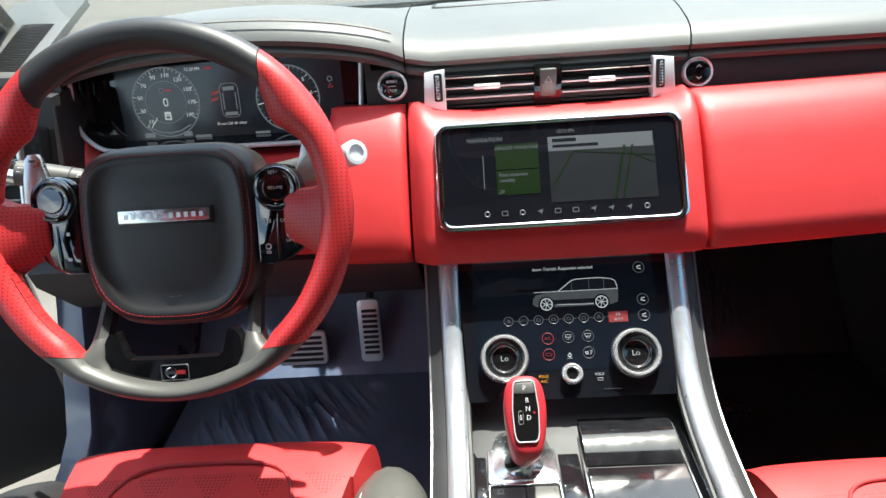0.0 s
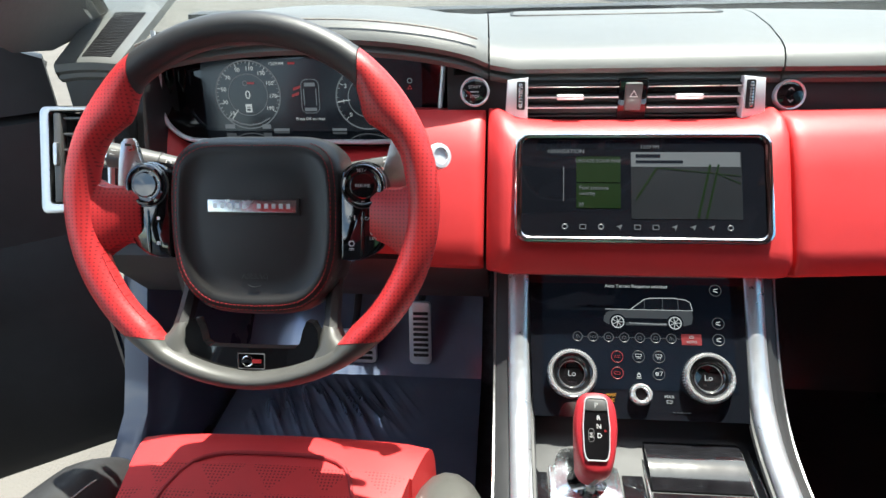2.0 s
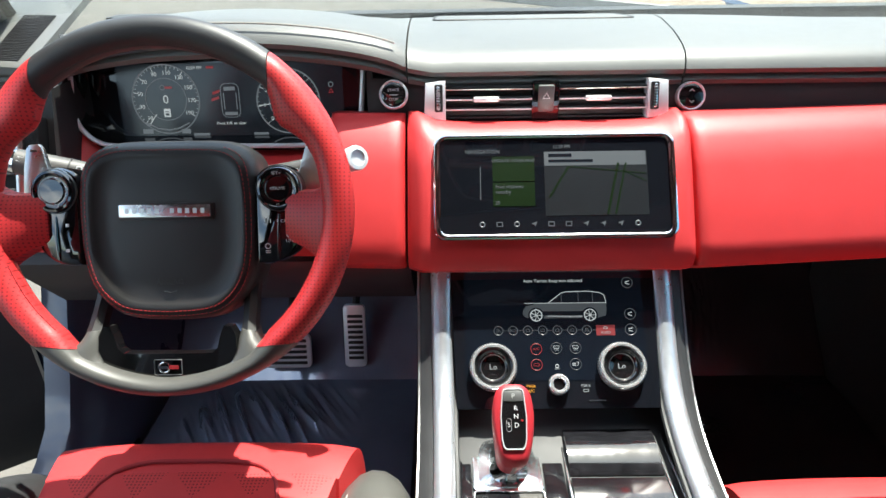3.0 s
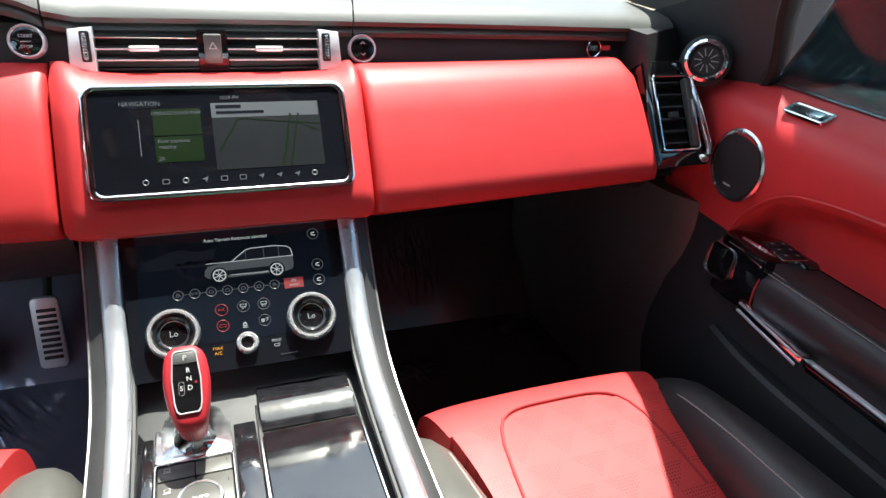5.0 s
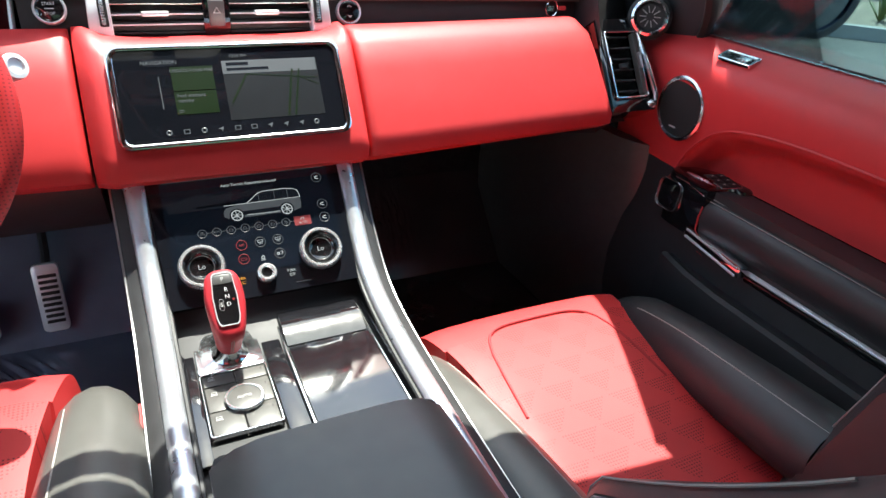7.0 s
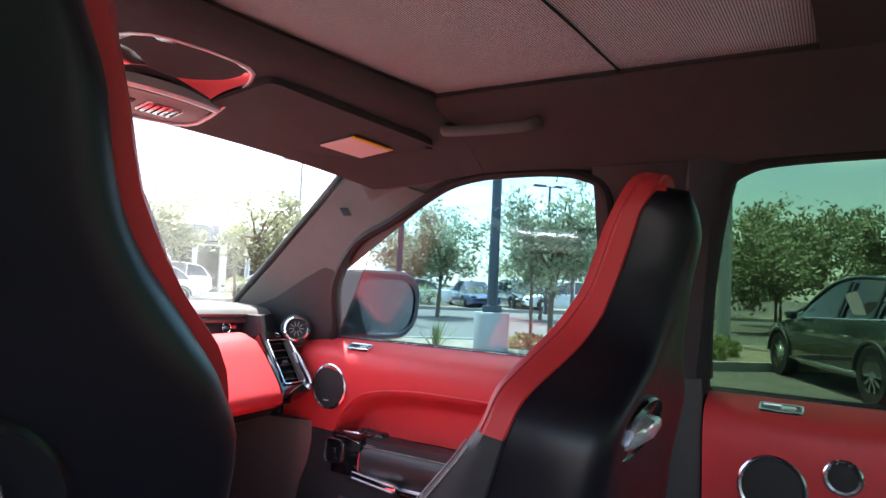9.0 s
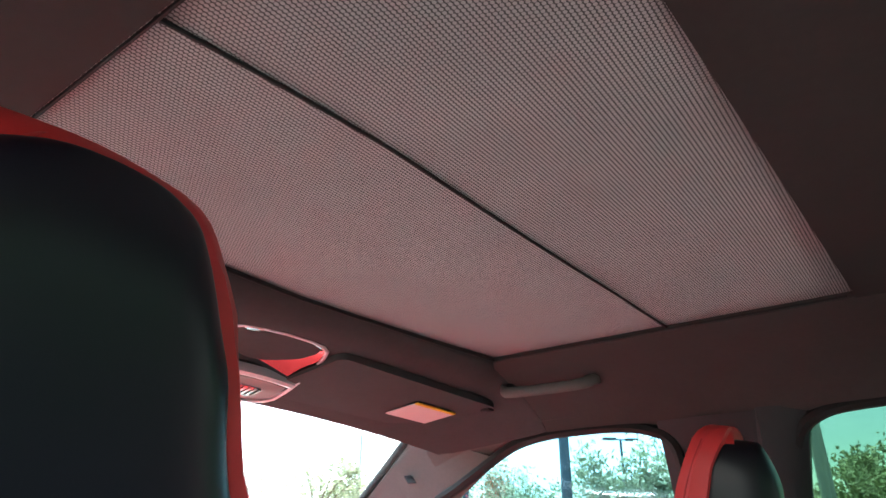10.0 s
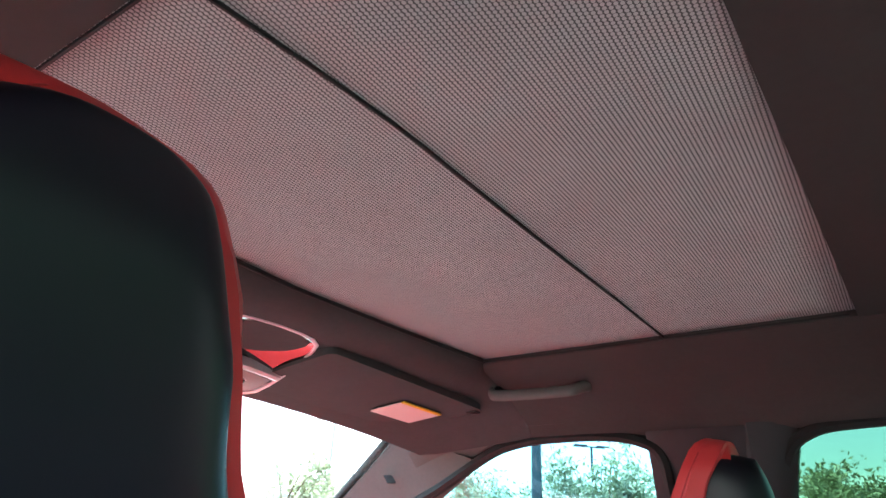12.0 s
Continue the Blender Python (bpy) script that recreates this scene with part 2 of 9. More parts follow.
LITAMBER = mat("display_amber", (0.10, 0.05, 0.006), 0.4, emit=(1.0, 0.42, 0.03), estr=0.26)
LITGREEN = mat("display_green", (0.003, 0.010, 0.002), 0.3, emit=(0.16, 0.50, 0.02), estr=0.005)
LITMAP = mat("display_map", (0.008, 0.009, 0.011), 0.3, emit=(0.50, 0.58, 0.68), estr=0.005)
LITFAINT = mat("display_faint", (0.015, 0.015, 0.016), 0.4, emit=(0.7, 0.78, 0.9), estr=0.022)
LITDARK = mat("display_dark", (0.005, 0.006, 0.009), 0.2, emit=(0.05, 0.07, 0.11), estr=0.025)
ICON = mat("printed_white", (0.6, 0.6, 0.6), 0.5)
WINDSHIELD = glass("windshield_glass", (0.95, 0.97, 0.96), 0.25)
SIDEGLASS = glass("side_glass", (0.50, 0.66, 0.70))
ROOFGLASS = glass("roof_glass", (0.55, 0.56, 0.58))
TINTED = glass("tinted_glass", (0.25, 0.34, 0.265))
MIRROR = mat("mirror_silver", (0.22, 0.25, 0.30), 0.02, 1.0, var=0.01)
NAVY = mat("navy_car_paint", (0.012, 0.016, 0.035), 0.25, var=0.1, coat=1.0)
ASPHALT = mat("asphalt", (0.118, 0.108, 0.096), 0.9, var=0.25, scale=3, bump=0.5, bscale=120, bdist=0.004, spec=0.2)
CONCRETE = mat("concrete", (0.30, 0.29, 0.275), 0.9, var=0.15, scale=5, bump=0.5, bscale=60, bdist=0.003, spec=0.2)
GRAVEL = mat("desert_gravel", (0.26, 0.21, 0.16), 0.95, var=0.45, scale=30, bump=1.0, bscale=40, bdist=0.03, spec=0.1)


def foliage(name, color, scale):
    """Leaves that let some light through."""
    m = mat(name, color, 0.55, var=0.35, scale=scale)
    t = m.node_tree
    p = t.nodes["Principled BSDF"]
    tl = t.nodes.new("ShaderNodeBsdfTranslucent")
    mx = t.nodes.new("ShaderNodeMixShader")
    mx.inputs[0].default_value = 0.35
    t.links.new(p.inputs["Base Color"].links[0].from_socket, tl.inputs[0])
    t.links.new(p.outputs[0], mx.inputs[1])
    t.links.new(tl.outputs[0], mx.inputs[2])
    t.links.new(mx.outputs[0], t.nodes["Material Output"].inputs[0])
    return m


LEAF = foliage("tree_leaf", (0.21, 0.23, 0.12), 2)
LEAFB = foliage("bush_leaf", (0.19, 0.22, 0.075), 4)
BARK = mat("tree_bark", (0.14, 0.10, 0.07), 0.9, var=0.3, scale=20, bump=0.8, bscale=60, bdist=0.01)
POLE = mat("dark_pole_paint", (0.025, 0.035, 0.045), 0.45, var=0.1)
POLEG = mat("grey_pole_paint", (0.30, 0.32, 0.32), 0.5, var=0.1)
WHITEPAINT = mat("white_car_paint", (0.75, 0.75, 0.76), 0.25, var=0.03, coat=1.0)
SILVERPAINT = mat("silver_car_paint", (0.52, 0.55, 0.60), 0.28, 0.3, var=0.04, coat=1.0)
DARKPAINT = mat("dark_teal_car_paint", (0.010, 0.022, 0.024), 0.22, 0.2, var=0.1, coat=1.0)
BLUEPAINT = mat("blue_car_paint", (0.02, 0.04, 0.12), 0.25, var=0.1, coat=1.0)
DARKGLASS = mat("dark_window_glass", (0.012, 0.014, 0.016), 0.05, spec=0.7, var=0.2)
STUCCO = mat("white_stucco", (0.70, 0.69, 0.66), 0.85, var=0.08, scale=4)
SLATE = mat("grey_fascia", (0.22, 0.23, 0.25), 0.6, var=0.1, scale=4)


# ---- mesh helpers ----
def finish(bm, sharp=38):
    bmesh.ops.recalc_face_normals(bm, faces=bm.faces)
    for f in bm.faces:
        f.smooth = True
    for e in bm.edges:
        if len(e.link_faces) == 2 and e.calc_face_angle(0) > radians(sharp):
            e.smooth = False


WM = {}


def thing(name, base, label, category, group="", kind="", m=None):
    """A top-level thing: an Empty at its base."""
    ob = new(name)
    ob.empty_display_size = 0.05
    ob.matrix_world = m if m is not None else Matrix.Translation(base)
    WM[ob] = ob.matrix_world.copy()
    return tagged(ob, label, category, group, kind)


def part(name, bm, material, parent=None, label="", local=False, sharp=38):
    """Links a bmesh as one mesh object, under parent if there is one. Its coordinates are the place's unless local."""
    finish(bm, sharp)
    me = bpy.data.meshes.new(name)
    if parent is not None and not local:
        bm.transform(WM[parent].inverted())
    bm.to_mesh(me)
    bm.free()
    me.materials.append(material)
    ob = new(name, me)
    if parent is not None:
        ob.parent = parent
        WM[ob] = WM[parent]
    else:
        WM[ob] = Matrix.Identity(4)
    if label:
        tagged(ob, label)
    return ob


def piece(name, src, parent, m):
    """A further object on src's mesh, at the pose m under parent."""
    ob = new(name, src.data)
    ob.parent = parent
    ob.matrix_basis = m
    WM[ob] = WM[parent]
    return ob


def box(bm, c, s, bevel=0.0, m=None, seg=2):
    r = bmesh.ops.create_cube(bm, size=1)
    vs = r["verts"]
    bmesh.ops.scale(bm, vec=s, verts=vs)
    if bevel:
        es = list({e for v in vs for e in v.link_edges})
        q = bmesh.ops.bevel(bm, geom=es, offset=bevel, segments=seg, affect="EDGES", profile=0.5)
        vs = list({v for f in q["faces"] for v in f.verts} | {v for v in vs if v.is_valid})
    bmesh.ops.translate(bm, vec=c, verts=vs)
    if m is not None:
        bmesh.ops.transform(bm, matrix=m, verts=vs)
    return bm


def loft(bm, rings, closed=True, caps=True, loop=False):
    """Skins rings of equally many points."""
    vs = [[bm.verts.new(p) for p in r] for r in rings]
    n = len(vs[0])
    pairs = list(zip(vs, vs[1:])) + ([(vs[-1], vs[0])] if loop else [])
    for a, b in pairs:
        for i in range(n if closed else n - 1):
            j = (i + 1) % n
            bm.faces.new((a[i], a[j], b[j], b[i]))
    if caps and closed and not loop:
        bm.faces.new(vs[0])
        bm.faces.new(list(reversed(vs[-1])))
    return bm


def sheet(bm, grid, down):
    """A solid slab under a grid of points; down: the vector of its thickness."""
    down = Vector(down)
    top = [[bm.verts.new(p) for p in r] for r in grid]
    low = [[bm.verts.new(Vector(p) + down) for p in r] for r in grid]
    nu, nv = len(grid), len(grid[0])
    for i in range(nu - 1):
        for j in range(nv - 1):
            bm.faces.new((top[i][j], top[i + 1][j], top[i + 1][j + 1], top[i][j + 1]))
            bm.faces.new((low[i][j], low[i][j + 1], low[i + 1][j + 1], low[i + 1][j]))
    rim = [(i, 0) for i in range(nu)] + [(nu - 1, j) for j in range(1, nv)] + [(i, nv - 1) for i in range(nu - 2, -1, -1)] + [(0, j) for j in range(nv - 2, 0, -1)]
    for (a, b), (c, d) in zip(rim, rim[1:] + rim[:1]):
        bm.faces.new((top[a][b], low[a][b], low[c][d], top[c][d]))
    return bm


def spline(pts, n):
    """Points along a Catmull-Rom curve through pts."""
    P = [np.array(p, float) for p in pts]
    P = [2 * P[0] - P[1]] + P + [2 * P[-1] - P[-2]]
    out, k = [], len(pts) - 1
    for i in range(n):
        s = i / (n - 1) * k
        a = min(int(s), k - 1)
        f = s - a
        p0, p1, p2, p3 = P[a:a + 4]
        out.append(0.5 * ((2 * p1) + (p2 - p0) * f + (2 * p0 - 5 * p1 + 4 * p2 - p3) * f ** 2 + (3 * p1 - p0 - 3 * p2 + p3) * f ** 3))
    return out


def sweep(bm, pts, radii, n=12, up=(0, 0, 1), loop=False):
    """A tube along pts; radii: one number, or (side, up) for each point."""
    rings = []
    k = len(pts)
    for i, p in enumerate(pts):
        p = Vector(p)
        a = Vector(pts[(i - 1) % k] if loop else pts[max(0, i - 1)])
        b = Vector(pts[(i + 1) % k] if loop else pts[min(k - 1, i + 1)])
        t = (b - a).normalized()
        s = t.cross(Vector(up))
        s = (s if s.length > 1e-4 else t.cross(Vector((1, 0, 0)))).normalized()
        u = s.cross(t)
        r = radii if isinstance(radii, (int, float)) else radii[i]
        rs, ru = (r, r) if isinstance(r, (int, float)) else r
        rings.append([p + s * rs * math.cos(w) + u * ru * math.sin(w) for w in (2 * math.pi * j / n for j in range(n))])
    return loft(bm, rings, loop=loop)


def lathe(bm, profile, n=32, m=None):
    """Turns (radius, height) round z: a ring, or a solid where the profile ends at radius 0."""
    rings = [[(max(r, 1e-5) * math.cos(2 * math.pi * i / n), max(r, 1e-5) * math.sin(2 * math.pi * i / n), h) for i in range(n)] for r, h in profile]
    start = len(bm.verts)
    loft(bm, rings, loop=profile[-1][0] > 0)
    bm.verts.ensure_lookup_table()
    vs = bm.verts[start:]
    if m is not None:
        bmesh.ops.transform(bm, matrix=m, verts=vs)
    return bm


def rrect(w, h, r, n=5):
    """Outline of a rounded rectangle in x and y."""
    out = []
    for cx, cy, a0 in ((w / 2 - r, h / 2 - r, 0), (r - w / 2, h / 2 - r, 90), (r - w / 2, r - h / 2, 180), (w / 2 - r, r - h / 2, 270)):
        for i in range(n + 1):
            a = radians(a0 + 90 * i / n)
            out.append((cx + r * math.cos(a), cy + r * math.sin(a)))
    return out


def plate(bm, outline, z0, z1, m=None, edge=0.0):
    """A flat plate of that outline between two heights, its upper edge rounded off by edge."""
    start = len(bm.verts)
    o = [Vector((x, y, 0)) for x, y in outline]
    c = sum(o, Vector()) / len(o)
    rings = [[(p.x, p.y, z0) for p in o]]
    if edge:
        def inset(d):
            return [c + (p - c) * max(0.0, 1 - d / max(1e-6, (p - c).length)) for p in o]
        rings += [[(p.x, p.y, z1 - edge) for p in o], [(p.x, p.y, z1 - 0.3 * edge) for p in inset(0.3 * edge)], [(p.x, p.y, z1) for p in inset(edge)]]
    else:
        rings += [[(p.x, p.y, z1) for p in o]]
    loft(bm, rings)
    bm.verts.ensure_lookup_table()
    if m is not None:
        bmesh.ops.transform(bm, matrix=m, verts=bm.verts[start:])
    return bm


def ring_plate(bm, outer, inner, z0, z1, m=None):
    """A frame between two outlines of equally many points."""
    start = len(bm.verts)
    loft(bm, [[(x, y, z0) for x, y in outer], [(x, y, z1 - 0.001) for x, y in outer], [(0.75 * a + 0.25 * c, 0.75 * b + 0.25 * d, z1) for (a, b), (c, d) in zip(outer, inner)],
              [(0.25 * a + 0.75 * c, 0.25 * b + 0.75 * d, z1) for (a, b), (c, d) in zip(outer, inner)], [(x, y, z1 - 0.001) for x, y in inner], [(x, y, z0) for x, y in inner]], loop=True)
    bm.verts.ensure_lookup_table()
    if m is not None:
        bmesh.ops.transform(bm, matrix=m, verts=bm.verts[start:])
    return bm


def frame_of(origin, right, up):
    """A pose whose x and y lie along right and up."""
    r, u = Vector(right).normalized(), Vector(up).normalized()
    n = r.cross(u).normalized()
    u = n.cross(r)
    return Matrix.Translation(origin) @ Matrix((r, u, n)).transposed().to_4x4()


def lettering(name, text, size, m, material, parent, label=""):
    cu = bpy.data.curves.new("text", "FONT")
    cu.body, cu.size, cu.extrude, cu.align_x, cu.align_y, cu.resolution_u = text, size, 0.0002, "CENTER", "CENTER", 2
    ob = bpy.data.objects.new("text", cu)
    scene.collection.objects.link(ob)
    bpy.context.view_layer.update()
    me = bpy.data.meshes.new_from_object(ob)
    bpy.data.objects.remove(ob)
    bm = bmesh.new()
    bm.from_mesh(me)
    bm.transform(m)
    return part(name, bm, material, parent, label)


def bars(name, cells, m, material, parent, z=0.0006, label=""):
    """Flat bars (x, y, w, h) on a surface."""
    bm = bmesh.new()
    for x, y, w, h in cells:
        box(bm, (x, y, z), (w, h, 0.0004))
    bm.transform(m)
    return part(name, bm, material, parent, label)


def lerp(a, b, f):
    return a + (b - a) * f

# ---- cabin shell ----
def slab(name, grid, down, material, kind="structure", label="", category=""):
    bm = bmesh.new()
    sheet(bm, grid, down)
    ob = part(name, bm, material)
    return tagged(ob, label, category, "", kind)


def grid_of(fn, us, vs):
    return [[fn(u, v) for v in vs] for u in us]


def seq(a, b, n):
    return [a + (b - a) * i / (n - 1) for i in range(n)]


slab("floor", grid_of(lambda y, x: (x, y, 0.44 if y < 1.10 else 0.44 + (y - 1.10) * 1.1), seq(-1.7, 1.10, 6) + seq(1.15, 1.42, 6), seq(-0.78, 0.78, 9)), (0, 0, -0.05), CARPET, label="black carpeted cabin floor rising to the toe board", category="floor")
slab("wall_front", grid_of(lambda z, x: (x, 1.36, z), seq(0.5, 1.16, 4), seq(-0.8, 0.8, 5)), (0, 0.05, 0), PLASTIC, label="dark bulkhead behind the dashboard", category="bulkhead")
# added out of sight to block sun leaking in behind the dash
slab("cowl", grid_of(lambda y, x: (x, y, 1.105), [1.15, 1.3, 1.45], seq(-0.8, 0.8, 5)), (0, 0, -0.02), PLASTIC, label="unseen black slab added below the windshield to close a gap", category="cowl")
slab("wall_rear", grid_of(lambda z, x: (x, -1.72, z), seq(0.4, 1.02, 4), seq(-0.76, 0.76, 5)), (0, -0.05, 0), DARKCLOTH, label="dark cloth closing the rear of the cabin", category="wall")

# headliner: two side rails, a front header, a cross member and two closed shades
ROOFX, ROOFZ = 0.40, 1.532
TILTZ = 0.048  # the roof lies a little higher on the passenger side
RAIL = [(0.0, 0.0), (ROOFX + 0.002, -0.004), (0.43, -0.013), (0.47, -0.028), (0.52, -0.046), (0.56, -0.066), (0.59, -0.085), (0.603, -0.10), (0.628, -0.108)]


def roof(x):
    """Height of the headliner across the car, behind the front header."""
    return ROOFZ + TILTZ * x + float(np.interp(abs(x), [q[0] for q in RAIL], [q[1] for q in RAIL]))


def rail(s):
    xs = [ROOFX + 0.002, 0.415, 0.43, 0.45, 0.47, 0.495, 0.52, 0.54, 0.56, 0.575, 0.59, 0.603, 0.615, 0.628]
    g = grid_of(lambda y, x: (s * x, y, roof(s * x)), seq(-1.7, 0.222, 11), xs)
    return [[(r[0][0], r[0][1], r[0][2] + 0.016)] + r for r in g]


for s, nm in ((1, "ceiling"), (-1, "ceiling")):
    slab(nm, rail(s), (s * 0.02, 0, 0.03), HEADLINER, label="grey-brown cloth headliner along the side of the roof", category="headliner")


slab("ceiling", grid_of(lambda y, x: (x, y - (0.032 * x - 0.004) * (y > -0.34), ROOFZ + TILTZ * x - 0.006), [-0.325, -0.37, -0.43], seq(-ROOFX, ROOFX, 9)), (0, 0, 0.03), HEADLINER, label="cloth cross member between the two roof shades", category="headliner")
for ys, xs in (([-1.75, -1.28], seq(-0.6, 0.6, 5)), ([-0.45, -0.30], seq(-0.6, 0.6, 5)), ([0.20, 0.44], seq(-0.6, 0.6, 5)), ([-1.28, -0.45], [0.38, 0.6]), ([-1.28, -0.45], [-0.6, -0.38]), ([-0.30, 0.20], [0.38, 0.6]), ([-0.30, 0.20], [-0.6, -0.38])):
    slab("roof", grid_of(lambda y, x: (x, y, ROOFZ + TILTZ * x + 0.03), ys, xs), (0, 0, 0.03), NAVY, label="dark painted outer roof panel", category="roof")
for y0, y1 in ((-1.28, -0.45), (-0.30, 0.20)):
    slab("roof_window", grid_of(lambda y, x: (x, y, ROOFZ + TILTZ * x + 0.045), [y0, y1], [-0.38, 0.38]), (0, 0, 0.005), ROOFGLASS, label="dark tinted roof glass above the sunshade", category="window")


def seam_y(x):
    """Line of the joint across the front shade; its end by the driver lies further forward."""
    return -0.0985 + 0.0185 * max(0.0, (-x - 0.20) / 0.20) ** 1.5 + 0.006 * max(0.0, (x - 0.20) / 0.20)


def shade_front(x):
    return 0.206 - 0.09 * max(0.0, -x - 0.04) * (abs(x) < 0.4)


def shade(name, y0, y1, label):
    ob = thing(name, (0, (y0 + y1) / 2, ROOFZ), label, "sunshade")
    bm = bmesh.new()
    # slightly sagging cloth
    g = grid_of(lambda y, x: (x, y, ROOFZ + TILTZ * x + 0.004 - 0.006 * (1 - (x / ROOFX) ** 2)), seq(y0, y1, 7), seq(-ROOFX, ROOFX, 13))
    sheet(bm, g, (0, 0, 0.006))
    part("cloth", bm, SHADE, ob)
    return ob


front_shade = thing("sunshade", (0, 0.06, ROOFZ), "closed woven grey sunshade of the front roof glass", "sunshade")
for f0, f1 in ((0.001, 1.0), (-0.001, -1.0)):
    bm = bmesh.new()
    g = []
    for f in seq(f0, f1, 6):
        row = []
        for x in seq(-ROOFX, ROOFX, 25):
            end = 0.222 if f1 > 0 else -0.325 - 0.032 * x + 0.004
            row.append((x, lerp(seam_y(x), end, abs(f)), ROOFZ + TILTZ * x + 0.004 - 0.006 * (1 - (x / ROOFX) ** 2)))
        g.append(row)
    sheet(bm, g, (0, 0, 0.006))
    part("cloth", bm, SHADE, front_shade)
rear_shade = shade("sunshade", -1.3, -0.43, "closed woven grey sunshade of the rear roof glass")
for s in (1, -1):
    bm = bmesh.new()
    sweep(bm, [(s * (ROOFX - 0.001), y, ROOFZ + TILTZ * s * ROOFX - 0.002) for y in (-1.3, -0.43)], 0.0016, 6)
    part("edge_gasket", bm, RUBBER, rear_shade)
bm = bmesh.new()
sweep(bm, [(x, seam_y(x), ROOFZ + TILTZ * x + 0.0015 - 0.006 * (1 - (x / ROOFX) ** 2)) for x in seq(-ROOFX, ROOFX, 25)], 0.0017, 6)
part("seam", bm, RUBBER, front_shade, "thin black joint strip")
for s in (1, -1):
    bm = bmesh.new()
    sweep(bm, [(s * (ROOFX - 0.001), y, ROOFZ + TILTZ * s * ROOFX - 0.002) for y in (-0.325, 0.222)], 0.0016, 6)
    part("edge_gasket", bm, RUBBER, front_shade)
bm = bmesh.new()
sweep(bm, [(x, shade_front(x) - 0.001, ROOFZ + TILTZ * x - 0.003 - 0.004 * (1 - (x / ROOFX) ** 2)) for x in seq(-0.396, 0.396, 21)], 0.0016, 6)
part("edge_gasket", bm, RUBBER, front_shade)


def header(f, x):
    """Front header: drops in a soft roll from the edge of the shade, then runs forward over the visors."""
    y0 = shade_front(x) if abs(x) < 0.4 else 0.222
    y = lerp(y0, 0.475, f)
    low = ROOFZ - 0.070 - 0.055 * (x / 0.6) ** 2 + TILTZ * x
    fall = float(np.interp(f, [0.0, 0.025, 0.06, 0.11, 0.18, 0.30, 0.56, 1.0], [0.0, 0.14, 0.26, 0.36, 0.43, 0.50, 0.62, 1.0]))
    if abs(x) >= 0.4:
        fall = lerp(fall, max(0.0, f) ** 0.8, min(1.0, (abs(x) - 0.4) / 0.08))
    z = lerp(roof(x) - 0.004 * (abs(x) < 0.4), low, fall)
    return (x, y + 0.04 * f * (1 - (x / 0.6) ** 2), z + (0.012 if f < 0.001 and abs(x) < 0.4 else 0.0))


slab("ceiling", grid_of(header, [0.0, 0.002, 0.012, 0.025, 0.04, 0.06, 0.085, 0.11, 0.14, 0.18, 0.24, 0.30, 0.45, 0.60, 0.80, 1.0], seq(-0.603, 0.603, 41)), (0, 0.01, 0.03), DARKCLOTH, label="dark cloth front header of the headliner above the windshield", category="headliner")


def pillar_a(s):
    """Slanting strip from the dash corner to the roof beside the windshield."""
    lo = [(0.700, 0.985, 1.170), (0.722, 0.93, 1.165), (0.745, 0.87, 1.160), (0.752, 0.80, 1.180)]
    if s < 0:
        lo = [(0.748, 0.985, 1.200), (0.756, 0.93, 1.188), (0.760, 0.87, 1.180), (0.764, 0.80, 1.190)]
    hi = [(0.560, 0.500, 1.482), (0.585, 0.455, 1.466), (0.610, 0.40, 1.440), (0.632, 0.345, 1.422)]
    mid = [(0.640, 0.735, 1.338), (0.658, 0.690, 1.326), (0.676, 0.630, 1.306), (0.688, 0.58, 1.290)]
    rows = []
    for i in range(13):
        f = i / 12
        rows.append([tuple((1 - f) ** 2 * np.array(a) + 2 * f * (1 - f) * (2 * np.array(m) - 0.5 * np.array(a) - 0.5 * np.array(b)) + f * f * np.array(b)) for a, m, b in zip(lo, mid, hi)])
    return [[(s * x, y, z) for x, y, z in r] for r in rows]


for s in (1, -1):
    pa = thing("windshield_pillar", (s * 0.66, 0.9, 1.17), "grey cloth covered windshield pillar with rounded inner face", "pillar", kind="structure")
    bm = bmesh.new()
    g = pillar_a(s)
    sheet(bm, g, (s * 0.035, 0.03, 0.02))
    part("cover", bm, PILLAR, pa)
    bm = bmesh.new()
    sweep(bm, [tuple(Vector(r[0]) + Vector((s * 0.004, 0.012, 0.008))) for r in g], 0.009, 8)
    part("gasket", bm, RUBBER, pa)
    bm = bmesh.new()
    box(bm, (0, 0, 0), (0.020, 0.0015, 0.028), 0.0006)
    mid = Vector(g[9][1])
    bm.transform(frame_of(mid + Vector((-s * 0.012, -0.010, -0.006)), (0.75 * s, -0.4, 0.1), (-0.28 * s, -0.55, 0.75)))
    part("airbag_badge", bm, HEADLINER, pa, "small embossed rectangular badge")

# cloth between the header, the pillar and the side window
for s in (1, -1):
    fy, fz, fx = [0.15, 0.18, 0.25, 0.313, 0.38, 0.46, 0.50], [1.462, 1.461, 1.457, 1.444, 1.414, 1.376, 1.357], [0.618, 0.618, 0.622, 0.628, 0.636, 0.648, 0.655]
    g = []
    for y in seq(0.15, 0.50, 15):
        q = (float(np.interp(y, fy, fx)) + 0.012, y, float(np.interp(y, fy, fz)) + 0.004)
        top = (0.585, y, 1.478 - 0.13 * max(0.0, y - 0.222))
        g.append([(s * lerp(top[0], q[0], f), y, lerp(top[2], q[2], f) + 0.006 * math.sin(math.pi * f)) for f in seq(0, 1, 5)])
    slab("corner_trim", g, (s * 0.01, 0, 0.012), PILLAR, label="cloth corner trim over the front side window", category="trim")

